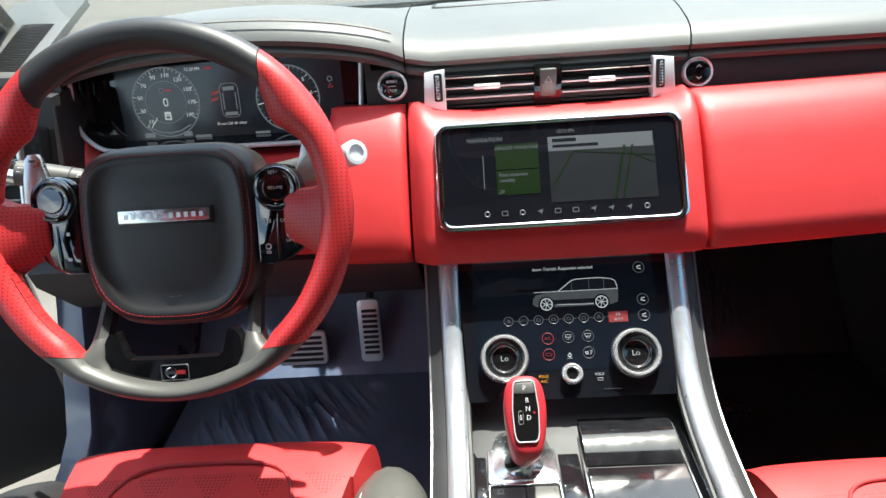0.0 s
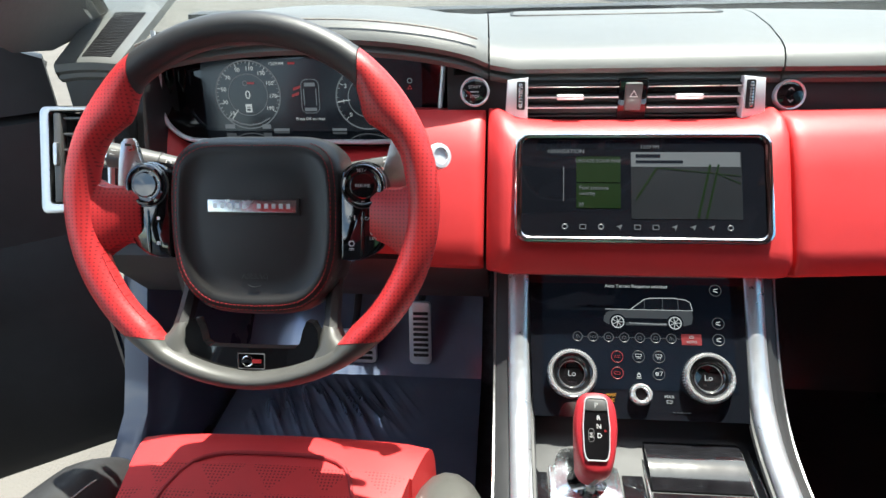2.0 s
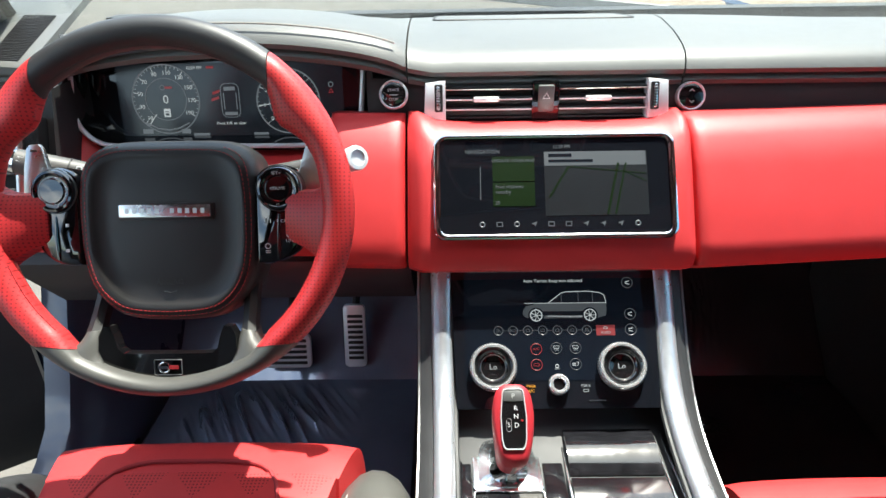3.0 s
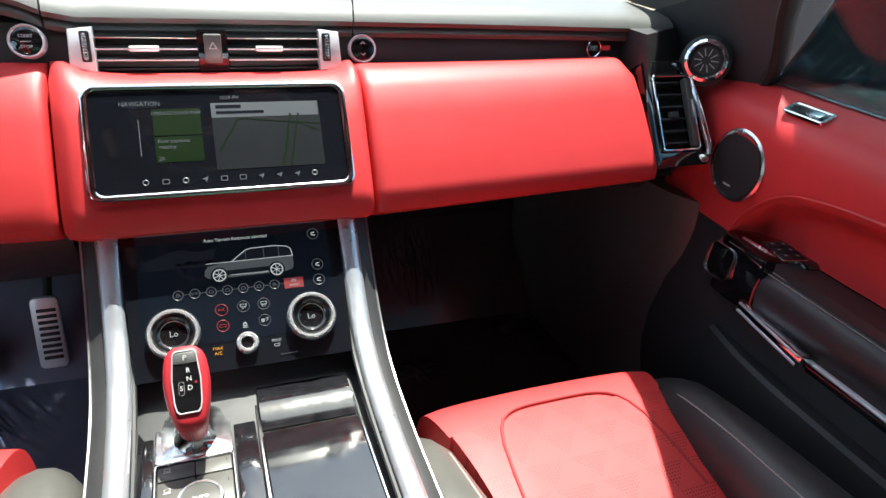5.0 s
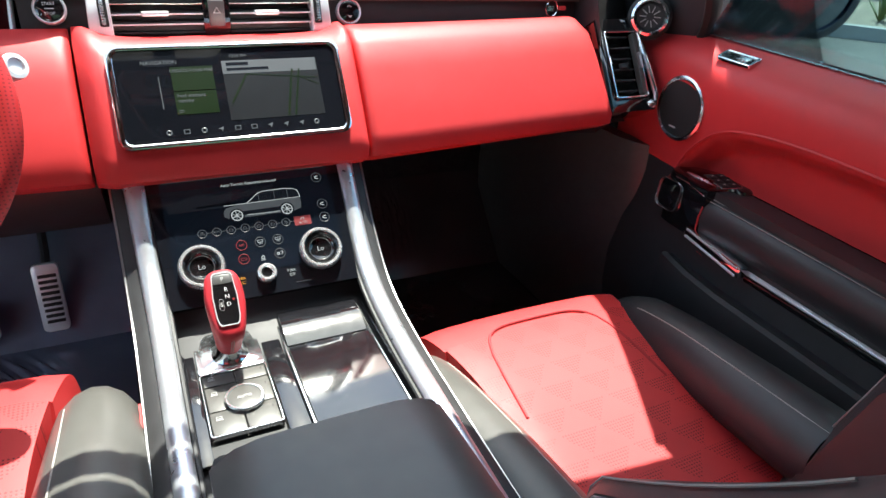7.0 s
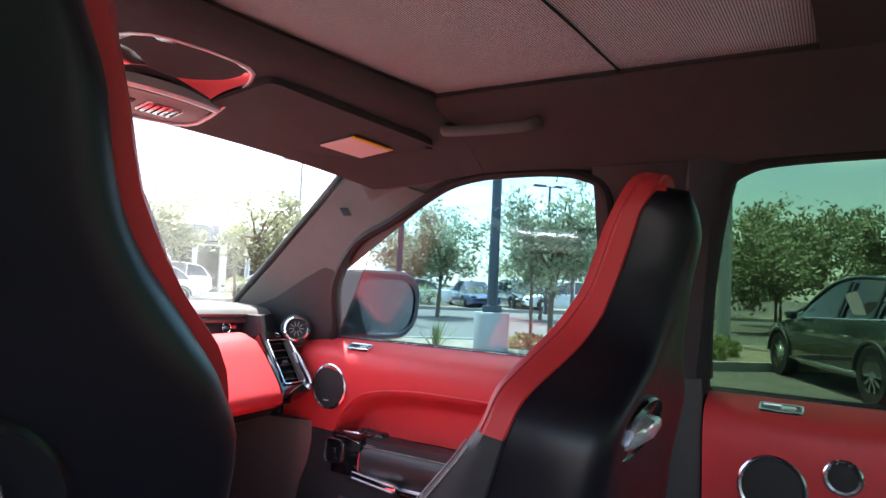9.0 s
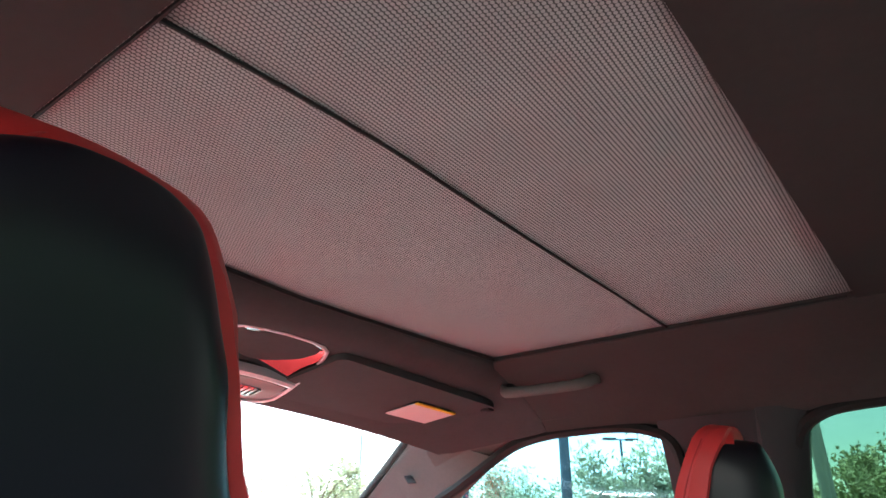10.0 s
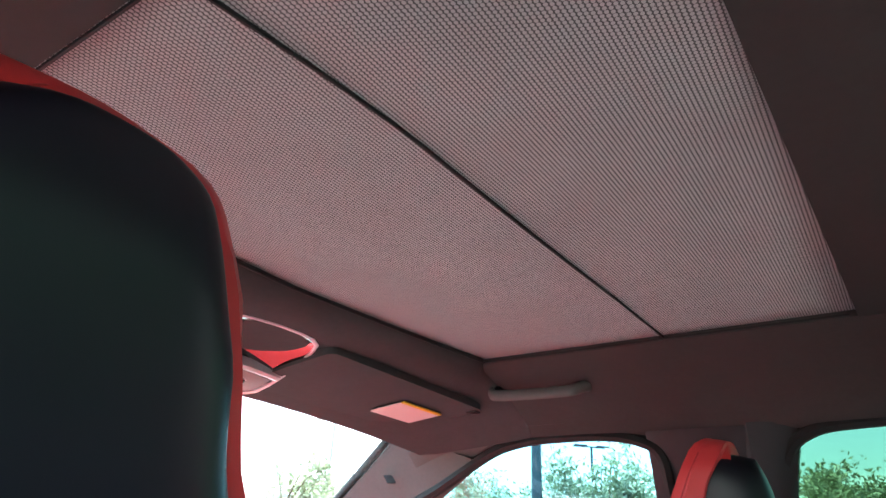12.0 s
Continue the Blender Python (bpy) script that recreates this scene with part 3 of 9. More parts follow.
# black sail panel with the tweeter
for s in (1,):
    tp = thing("tweeter_panel", (s * 0.73, 0.8, 1.1), "black corner panel with round chrome-ringed tweeter", "panel", kind="structure")
    bm = bmesh.new()
    pts = [(0.70, 0.955, 1.155), (0.735, 0.84, 1.085), (0.764, 0.725, 1.092), (0.752, 0.705, 1.13), (0.700, 0.66, 1.265), (0.690, 0.655, 1.285), (0.70, 0.75, 1.245), (0.71, 0.86, 1.19)]
    loft(bm, [[(s * x, y, z) for x, y, z in pts], [(s * (x + 0.03), y, z) for x, y, z in pts]])
    part("panel", bm, PLASTIC, tp)
    n = Vector((-s * 0.62, -0.74, 0.22)).normalized()
    m = Matrix.Translation((s * 0.703, 0.775, 1.1175)) @ n.to_track_quat("Z", "Y").to_matrix().to_4x4()
    bm = bmesh.new()
    lathe(bm, [(0.037, -0.03), (0.037, 0.0), (0.030, 0.004), (0.0, 0.004)], 32, m)
    part("housing", bm, PLASTIC, tp)
    bm = bmesh.new()
    lathe(bm, [(0.027, 0.003), (0.031, 0.006), (0.031, 0.010), (0.027, 0.012), (0.0245, 0.009), (0.0245, 0.003)], 36, m)
    part("ring", bm, CHROME, tp, "chrome ring")
    bm = bmesh.new()
    lathe(bm, [(0.024, 0.003), (0.020, 0.007), (0.006, 0.005), (0.0, 0.008)], 28, m)
    part("cone", bm, PLASTIC, tp)
    for i in range(10):
        a = 2 * math.pi * i / 10
        bm = bmesh.new()
        box(bm, (0.012, 0, 0.008), (0.011, 0.0016, 0.002), 0, m @ Matrix.Rotation(a, 4, "Z"))
        part("fin", bm, STEEL, tp)

# pillars between the doors
for s in (1, -1):
    pb = thing("door_pillar", (s * 0.70, -0.1, 0.5), "grey cloth and black trim pillar between the doors", "pillar", kind="structure")
    bm = bmesh.new()
    rows = []
    for z in seq(0.5, 1.05, 5):
        rows.append([(s * 0.73, 0.0, z), (s * 0.715, -0.05, z), (s * 0.715, -0.11, z), (s * 0.73, -0.16, z)])
    for z, x in zip(seq(1.12, 1.46, 7), (0.735, 0.722, 0.705, 0.685, 0.66, 0.632, 0.60)):
        f = (z - 1.12) / 0.34
        rows.append([(s * (x + 0.006), 0.03 - 0.02 * f, z), (s * x, -0.04 - 0.02 * f, z), (s * x, -0.115 - 0.025 * f, z), (s * (x + 0.012), -0.155 - 0.04 * f, z)])
    sheet(bm, rows, (s * 0.03, 0, 0))
    part("cover", bm, PLASTIC, pb, "dark pillar cover")
    bm = bmesh.new()
    box(bm, (s * 0.672, -0.085, 1.33), (0.016, 0.075, 0.11), 0.007)
    part("belt_cover", bm, PLASTIC, pb)
    bm = bmesh.new()
    rows = []
    for z, x in zip(seq(1.10, 1.464, 8), (0.738, 0.727, 0.711, 0.692, 0.672, 0.650, 0.627, 0.607)):
        f = (z - 1.12) / 0.34
        rows.append([(s * (x + 0.004), -0.118 - 0.022 * f, z), (s * (x - 0.008), -0.128 - 0.024 * f, z), (s * (x - 0.006), -0.150 - 0.040 * f, z), (s * (x + 0.016), -0.170 - 0.055 * max(0, f) ** 2, z)])
    sheet(bm, rows, (s * 0.02, 0, 0))
    part("edge_seal", bm, PLASTIC, pb, "dark seal along the rear edge")
# glass
gl = slab("window_1", grid_of(lambda f, u: (lerp(0.76, 0.585, f) * u, lerp(1.36, 0.525, f) - (0.34 * (1 - f) + 0.06 * f) * u * u, lerp(1.145, 1.492, f) + 0.02 * math.sin(math.pi * f) - 0.012 * f * u * u), seq(0, 1, 9), seq(-1, 1, 15)), (0, 0.004, 0.004), WINDSHIELD, label="clear curved windshield glass", category="windshield")
gl.visible_shadow = False


def side_glass(name, s, y0, y1, material, label, ytop0, ytop1):
    g = grid_of(lambda f, u: (s * (lerp(0.787, 0.618, f) + 0.012 * math.sin(math.pi * f)), lerp(lerp(y0, ytop0, f), lerp(y1, ytop1, f), u), lerp(1.05, 1.465, f)), seq(0, 1, 9), seq(0, 1, 9))
    ob = slab(name, g, (s * 0.004, 0, 0), material, label=label, category="window")
    return ob


side_glass("window_2", 1, -0.06, 0.74, SIDEGLASS, "lightly tinted front passenger door glass", -0.03, 0.44)
side_glass("window_3", 1, -0.95, -0.14, TINTED, "green tinted rear door glass", -0.90, -0.17)


rg = slab("window_5", grid_of(lambda z, x: (x, -1.72, z), [1.02, 1.3, 1.56], seq(-0.70, 0.70, 5)), (0, -0.005, 0), TINTED, label="tinted tailgate glass", category="window")
rg.visible_shadow = False

# rounded black frames round the side windows
for nm, pts in (("window_frame", [(0.776, 0.715, 1.098), (0.756, 0.692, 1.14), (0.705, 0.655, 1.235), (0.668, 0.57, 1.327), (0.648, 0.46, 1.376), (0.636, 0.38, 1.414), (0.628, 0.313, 1.444), (0.622, 0.25, 1.457), (0.618, 0.18, 1.461), (0.618, 0.09, 1.460), (0.622, 0.03, 1.450), (0.632, -0.008, 1.425), (0.66, -0.012, 1.36), (0.70, -0.022, 1.25), (0.772, -0.03, 1.098)]),
                ("window_frame", [(0.772, -0.155, 1.075), (0.725, -0.162, 1.22), (0.68, -0.175, 1.34), (0.645, -0.195, 1.415), (0.628, -0.23, 1.448), (0.620, -0.30, 1.46), (0.618, -0.5, 1.462), (0.62, -0.9, 1.455)])):
    bm = bmesh.new()
    sp_ = spline(pts, 60)
    sweep(bm, sp_, [(0.011, 0.016)] * 60, 8, (1, 0, 0.3))
    tagged(part(nm, bm, RUBBER), "black rubber frame of a side window", "window frame", "", "structure")

# ---- doors ----
def door_profile(front):
    """x and z down the inner face of a closed door, from belt to foot."""
    d = 0.0 if front else -0.022
    return [(0.778, 1.101 + d), (0.768, 1.101 + d), (0.752, 1.095 + d), (0.734, 1.087 + d), (0.717, 1.075 + d), (0.708, 1.060 + d), (0.705, 1.040 + d), (0.707, 1.005 + d), (0.711, 0.960 + d), (0.714, 0.920 + d), (0.716, 0.886 if front else 0.838)]


def front_door(s, ob):
    arc_y = [-0.02, 0.33, 0.45, 0.53, 0.58, 0.622, 0.645, 0.655]
    arc_z = [1.006, 1.009, 1.006, 0.995, 0.977, 0.938, 0.898, 0.870]

    def hollow(y, z):
        """Depth of the moulded hollow over the armrest."""
        if y > 0.655:
            return 0.0
        f = max(0.0, min(1.0, (float(np.interp(y, arc_y, arc_z)) - z) / 0.045))
        return 0.052 * f * f * (3 - 2 * f)

    prof = door_profile(1)
    zs = [1.101, 1.0995, 1.095, 1.087, 1.075, 1.060, 1.04, 1.022, 1.012, 1.004] + seq(0.996, 0.886, 16)
    px, pz = [p[0] for p in prof][::-1], [p[1] for p in prof][::-1]
    rows = []
    for y in seq(-0.02, 0.54, 24) + seq(0.552, 0.66, 16) + seq(0.675, 0.83, 8):
        rows.append([(s * (float(np.interp(z, pz, px)) + hollow(y, z) + 0.012 * max(0, (y - 0.55) / 0.2)), y, z) for z in zs])
    bm = bmesh.new()
    sheet(bm, rows, (s * 0.03, 0, 0))
    part("upper_trim", bm, RED, ob, "smooth red leather door trim with a moulded hollow")
    bm = bmesh.new()
    sweep(bm, [(s * (float(np.interp(z, pz, px)) - 0.0005), y, z) for y, z in ((q[0], q[1]) for q in spline([(a, b, 0) for a, b in zip(arc_y, arc_z)], 50))], 0.0022, 6)
    part("piping", bm, RED, ob)
    # lower black panel
    bm = bmesh.new()
    lp = [(0.7165, 0.885), (0.717, 0.85), (0.712, 0.80), (0.702, 0.75), (0.696, 0.68), (0.694, 0.60), (0.700, 0.50), (0.72, 0.46)]
    sheet(bm, grid_of(lambda y, p: (s * (p[0] + 0.012 * max(0, (y - 0.55) / 0.2)), y, p[1]), seq(-0.02, 0.83, 9), lp), (s * 0.05, 0, 0))
    part("lower_panel", bm, BLACK, ob, "black leather lower door panel")
    bm = bmesh.new()
    rows = []
    for y in seq(-0.02, 0.60, 10):
        t = max(0.0, (y - 0.50) / 0.10)
        rows.append([(s * (x + 0.022 * t), y, z) for x, z in ((0.705, 0.58), (0.668, 0.58), (0.658, 0.60), (0.656, 0.735), (0.660, 0.752), (0.668, 0.756), (0.676, 0.750), (0.705, 0.745))])
    loft(bm, rows)
    part("door_pocket", bm, PLASTIC, ob)
    # armrest with its sewn edge
    bm = bmesh.new()
    rows = []
    for y in [0.558, 0.552] + seq(0.50, -0.02, 8):
        t = max(0.0, (0.30 - y) / 0.32)
        rows.append([(s * (x - 0.004 * t), y, z) for x, z in ((0.785, 0.800), (0.716, 0.800), (0.705, 0.812), (0.701, 0.838), (0.704, 0.858), (0.713, 0.868), (0.735, 0.875), (0.760, 0.875), (0.770, 0.868), (0.785, 0.850))])
    loft(bm, rows)
    part("armrest", bm, BLACK, ob, "black leather armrest with sewn edge")
    for dx, dz in ((0.712, 0.8685), (0.718, 0.8712)):
        bm = bmesh.new()
        sweep(bm, [(s * dx, y, dz) for y in seq(0.556, -0.02, 12)], 0.0009, 5)
        part("stitching", bm, THREADB, ob)
    # switch block on the front of the armrest
    ol = [(0.7025, 0.557), (0.7000, 0.600), (0.7020, 0.632), (0.7100, 0.650), (0.7240, 0.657), (0.7420, 0.650), (0.7640, 0.628), (0.7830, 0.596), (0.7930, 0.562), (0.7920, 0.538), (0.7820, 0.526), (0.7620, 0.524), (0.7480, 0.532), (0.7420, 0.548)]
    ol = [tuple(q[:2]) for q in spline([(a, b, 0) for a, b in ol + ol[:1]], 56)][:-1]
    bm = bmesh.new()
    plate(bm, ol if s > 0 else [(-x, y) for x, y in reversed(ol)], 0.800, 0.893, None, 0.009)
    part("switch_panel", bm, GLOSS, ob, "piano black switch block")
    bm = bmesh.new()
    M = Matrix.Translation((s * 0.7475, 0.5715, 0.8925)) @ Matrix.Rotation(radians(-s * 14), 4, "Z")
    ring_plate(bm, rrect(0.040, 0.058, 0.003), rrect(0.0372, 0.0552, 0.002), 0, 0.0014, M)
    part("switch_frame", bm, SATIN, ob)
    for i in range(3):
        for j in range(2):
            mm = M @ Matrix.Translation((-0.0088 + 0.0176 * j, -0.0178 + 0.0178 * i, 0))
            bm = bmesh.new()
            box(bm, (0, 0, 0.001), (0.0160, 0.0162, 0.0024), 0.001, mm)
            key = part("switch", bm, PLASTIC, ob)
            bars("switch_mark", [(0, 0, 0.0048, 0.0012), (0.0012, 0.0016, 0.0012, 0.0022)], mm @ Matrix.Translation((0, 0, 0.0021)), ICON, key)
    for pts_, r_ in (([(0.7020, 0.628, 0.884), (0.7012, 0.600, 0.8845), (0.7030, 0.562, 0.876)], 0.0014), ([(0.7150, 0.618, 0.8940), (0.7165, 0.590, 0.8942), (0.7200, 0.560, 0.8900)], 0.0030)):
        bm = bmesh.new()
        sweep(bm, [(s * x, y, z) for x, y, z in pts_], r_, 8)
        part("grip_trim", bm, SATIN, ob)
    bm = bmesh.new()
    sweep(bm, [(s * 0.7120, 0.5585, 0.8700), (s * 0.7030, 0.5590, 0.8580), (s * 0.7000, 0.5600, 0.8400), (s * 0.7030, 0.5610, 0.8140)], 0.0014, 6)
    part("red_line", bm, RED, ob, "thin red line")
    # door release in its framed recess
    m = frame_of((s * 0.6975, 0.6320, 0.8500), (0, -s, 0), (0.1 * s, 0, 1))
    bm = bmesh.new()
    ring_plate(bm, rrect(0.052, 0.054, 0.013), rrect(0.0475, 0.0495, 0.011), -0.004, 0.0025, m)
    part("release_frame", bm, SATIN, ob, "chrome framed door release")
    bm = bmesh.new()
    plate(bm, rrect(0.048, 0.050, 0.011), -0.006, 0.0006, m, 0.001)
    part("release_lever", bm, GLOSS, ob)
    # chrome pull and the strips behind it
    pull = Matrix.Translation((s * 0.6995, 0.5110, 0.8020)) @ Matrix.Rotation(radians(-s * 5.0), 4, "Z") @ Matrix.Rotation(radians(3.5), 4, "X")
    bm = bmesh.new()
    box(bm, (0, 0, 0), (0.018, 0.134, 0.022), 0.005, pull)
    part("pull_bar", bm, CHROME, ob, "polished chrome pull bar")
    for dz in (-0.0065, 0.0065):
        bm = bmesh.new()
        box(bm, (-s * 0.009, 0, dz), (0.0030, 0.122, 0.0036), 0.001, pull)
        part("pull_inlay", bm, TRIM, ob)
    bm = bmesh.new()
    sweep(bm, [(s * 0.7075, y, 0.795) for y in seq(0.448, -0.02, 6)], [(0.004, 0.0036)] * 6, 8)
    part("trim_strip", bm, TRIM, ob)
    bm = bmesh.new()
    sweep(bm, [(s * 0.7090, y, 0.785) for y in seq(0.448, -0.02, 6)], [(0.005, 0.0070)] * 6, 8)
    part("gloss_strip", bm, GLOSS, ob)
    bm = bmesh.new()
    sheet(bm, [[(s * 0.7110, y, 0.778), (s * 0.7080, y, 0.778 - 0.026 * min(1.0, max(0.02, (0.55 - y) / 0.30)))] for y in seq(0.55, -0.02, 12)], (s * 0.006, 0, 0))
    part("accent_strip", bm, RED, ob, "red leather strip")
    # speaker
    n = Vector((-s, 0.05, 0.02)).normalized()
    m = Matrix.Translation((s * 0.7150, 0.668, 0.990)) @ n.to_track_quat("Z", "Y").to_matrix().to_4x4()
    speaker(ob, m, 0.053)
    bars("speaker_mark", [(0, 0, 0.014, 0.0022)], frame_of((s * 0.7085, 0.672, 0.958), (0, -s, 0), (0, 0, 1)), ICON, ob)
    lock_button(ob, s, 0.598, 1.0885)
    bm = bmesh.new()
    sweep(bm, [(s * 0.779, y, 1.1015) for y in seq(-0.02, 0.725, 6)], [(0.003, 0.006)] * 6, 6)
    part("belt_gasket", bm, RUBBER, ob)
    bm = bmesh.new()
    sweep(bm, [(s * 0.7735, y, 1.1030) for y in seq(-0.02, 0.725, 6)], 0.0016, 6)
    part("belt_line", bm, SATIN, ob)


def speaker(ob, m, r):
    bm = bmesh.new()
    lathe(bm, [(r - 0.006, -0.004), (r, -0.002), (r + 0.001, 0.004), (r - 0.002, 0.0065), (r - 0.006, 0.005)], 48, m)
    part("speaker_ring", bm, SATIN, ob, "satin metal speaker ring")
    bm = bmesh.new()
    lathe(bm, [(r - 0.005, -0.006), (r - 0.005, 0.003), (r * 0.6, 0.0042), (0, 0.005)], 48, m)
    part("speaker_grille", bm, RUBBER, ob)


def lock_button(ob, s, y, z):
    m = frame_of((s * 0.734, y, z), (0, -s, 0), (s * 0.92, 0, 0.38))
    bm = bmesh.new()
    ring_plate(bm, rrect(0.066, 0.026, 0.004), rrect(0.058, 0.019, 0.003), -0.003, 0.003, m)
    part("lock_frame", bm, CHROME, ob, "chrome frame of the lock buttons")
    bm = bmesh.new()
    plate(bm, rrect(0.058, 0.019, 0.003), -0.004, 0.0006, m)
    part("lock_recess", bm, GLOSS, ob)
    bm = bmesh.new()
    plate(bm, rrect(0.022, 0.012, 0.003), 0, 0.004, m @ Matrix.Translation((0.011, -0.001, 0)), 0.001)
    part("lock_button", bm, SATIN, ob)


door_r = thing("door_2", (0.72, 0.3, 0.46), "closed front passenger door, red leather over black with chrome pull", "door", kind="structure")
front_door(1, door_r)

door_rr = thing("door_3", (0.72, -0.5, 0.46), "closed rear passenger door, red leather over black with round speaker", "door", kind="structure")
bm = bmesh.new()
sheet(bm, grid_of(lambda y, p: (p[0], y, p[1]), seq(-1.1, -0.165, 10), door_profile(0)), (0.03, 0, 0))
part("upper_trim", bm, RED, door_rr, "red leather upper rear door trim")
bm = bmesh.new()
sheet(bm, grid_of(lambda y, p: (p[0], y, p[1]), seq(-1.1, -0.165, 10), [(0.717, 0.837), (0.714, 0.80), (0.706, 0.75), (0.700, 0.68), (0.700, 0.55), (0.71, 0.46)]), (0.04, 0, 0))
part("lower_panel", bm, BLACK, door_rr, "black lower rear door panel")
bm = bmesh.new()
sweep(bm, [(0.7065, y, 0.755) for y in seq(-1.1, -0.18, 6)], 0.0015, 6)
part("stitching", bm, THREADB, door_rr)
bm = bmesh.new()
loft(bm, [[(x, y, z) for x, z in ((0.72, 0.76), (0.66, 0.77), (0.645, 0.79), (0.65, 0.83), (0.72, 0.84))] for y in seq(-1.1, -0.42, 6)])
part("armrest", bm, BLACK, door_rr)
bm = bmesh.new()
sweep(bm, spline([(0.70, -0.345, 0.80), (0.665, -0.365, 0.805), (0.655, -0.40, 0.812), (0.66, -0.44, 0.815)], 10), [(0.006, 0.009)] * 10, 8)
part("pull_bar", bm, CHROME, door_rr)
n = Vector((-1, 0, 0.02)).normalized()
q = n.to_track_quat("Z", "Y").to_matrix().to_4x4()
speaker(door_rr, Matrix.Translation((0.7075, -0.271, 0.944)) @ q, 0.050)
speaker(door_rr, Matrix.Translation((0.7065, -0.368, 0.978)) @ q, 0.0265)
lock_button(door_rr, 1, -0.281, 1.0665)
bm = bmesh.new()
sweep(bm, [(0.779, y, 1.080) for y in seq(-1.1, -0.15, 6)], [(0.003, 0.006)] * 6, 6)
part("belt_gasket", bm, RUBBER, door_rr)

RH = Matrix.Translation((-0.80, -0.16, 0)) @ Matrix.Rotation(radians(-66), 4, "Z") @ Matrix.Translation((0.80, 0.16, 0))
door_lr = thing("door_4", (0, 0, 0), "rear door on the driver side standing open, red leather over black", "door", kind="structure", m=RH)
bm = bmesh.new()
sheet(bm, grid_of(lambda y, p: (-p[0], y, p[1]), seq(-1.1, -0.165, 10), door_profile(0)), (-0.03, 0, 0))
bm.transform(RH)
part("upper_trim", bm, RED, door_lr)
bm = bmesh.new()
sheet(bm, grid_of(lambda y, p: (-p[0], y, p[1]), seq(-1.1, -0.165, 6), [(0.717, 0.837), (0.714, 0.80), (0.706, 0.75), (0.700, 0.68), (0.71, 0.46)]), (-0.04, 0, 0))
bm.transform(RH)
part("lower_panel", bm, BLACK, door_lr)
bm = bmesh.new()
box(bm, (-0.80, -0.63, 0.75), (0.05, 0.93, 0.66), 0.02)
bm.transform(RH)
part("outer_skin", bm, NAVY, door_lr, "dark blue painted outer skin")
for s in (1, -1):
    slab("wall_side", grid_of(lambda z, y: (s * (0.765 if z < 1.12 else lerp(0.765, 0.64, (z - 1.1) / 0.45)), y, z), [0.36, 0.8, 1.1, 1.3, 1.55], [-1.72, -1.4, -1.08]), (s * 0.04, 0, 0), DARKCLOTH, label="dark trimmed rear side of the cabin", category="wall")
    bm = bmesh.new()
    box(bm, (s * 0.775, -0.2, 0.41), (0.12, 2.3, 0.13), 0.02)
    ob = part("door_sill", bm, PLASTIC)
    tagged(ob, "black door sill with scuff strip", "sill", "", "structure")
    bm = bmesh.new()
    box(bm, (s * 0.71, 0.40, 0.4), (0.02, 0.80, 0.06), 0.005)
    part("scuff_plate", bm, STEEL, ob)
    bm = bmesh.new()
    if s < 0:
        rows = []
        for z, y in ((0.98, 0.99), (0.86, 0.935), (0.764, 0.888), (0.659, 0.840), (0.60, 0.808), (0.57, 0.765), (0.545, 0.70), (0.44, 0.66)):
            rows.append([(-0.752, y - 0.004, z), (-0.742, y - 0.002, z), (-0.735, y + 0.012, z), (-0.722, lerp(y, 1.30, 0.3), z), (-0.706, lerp(y, 1.30, 0.65), z), (-0.695, 1.30, z)])
        sheet(bm, rows, (-0.03, 0.0, 0))
        tagged(part("kick_panel", bm, FILMSIDE), "dark film-covered kick panel beside the driver footwell", "panel", "", "structure")
        continue
    sheet(bm, grid_of(lambda y, z: (s * (0.70 - 0.06 * (y - 0.75) + 0.05 * max(0.0, (0.80 - y) / 0.10) ** 2), y - 0.06 * max(0.0, (0.62 - z) / 0.2), z), [0.70, 0.715, 0.73, 0.75, 0.77, 0.80, 0.95, 1.1, 1.25], seq(0.42, 0.90, 7)), (s * 0.03, 0, 0))
    tagged(part("kick_panel", bm, STALK), "dark grey plastic kick panel beside the footwell", "panel", "", "structure")

# ---- dashboard ----
dash = thing("dashboard", (0, 0.9, 0.9), "red leather dashboard with dark padded top, black strip and chrome-framed vents", "dashboard")


def bow(x):
    """How far the dash curves away towards its ends."""
    return 0.045 * (abs(x) / 0.62) ** 2.2


# padded top in three fields, with a raised hood over the instruments
TOP = [(1.34, 1.148), (1.24, 1.168), (1.10, 1.180), (0.95, 1.184), (0.86, 1.181), (0.832, 1.177), (0.818, 1.169), (0.812, 1.160), (0.815, 1.154), (0.834, 1.152)]


def hood(x, y):
    f = max(0.0, 1 - ((x + 0.41) / 0.245) ** 2) ** 0.6
    g = max(0.0, min(1.0, (1.20 - y) / 0.28)) ** 1.2
    return 0.045 * f * g


def top_field(x0, x1, n):
    g = []
    for x in seq(x0, x1, n):
        row = []
        for y, z in TOP:
            h = hood(x, y)
            lean = (y - 0.81) * (0.187 * min(x / 0.169, max(0.0, (0.70 - x) / 0.53)) if x > 0 else 0.031 * max(-1.0, x / 0.171))
            row.append((x + lean, y + bow(x) * 0.7 - 0.55 * h * (1 if y < 0.9 else 0) - (0.12 * (abs(x) / 0.7) ** 2 if y > 1.2 else 0), z + h - 0.012 * (abs(x) / 0.7) ** 2))
        g.append(row)
    return g


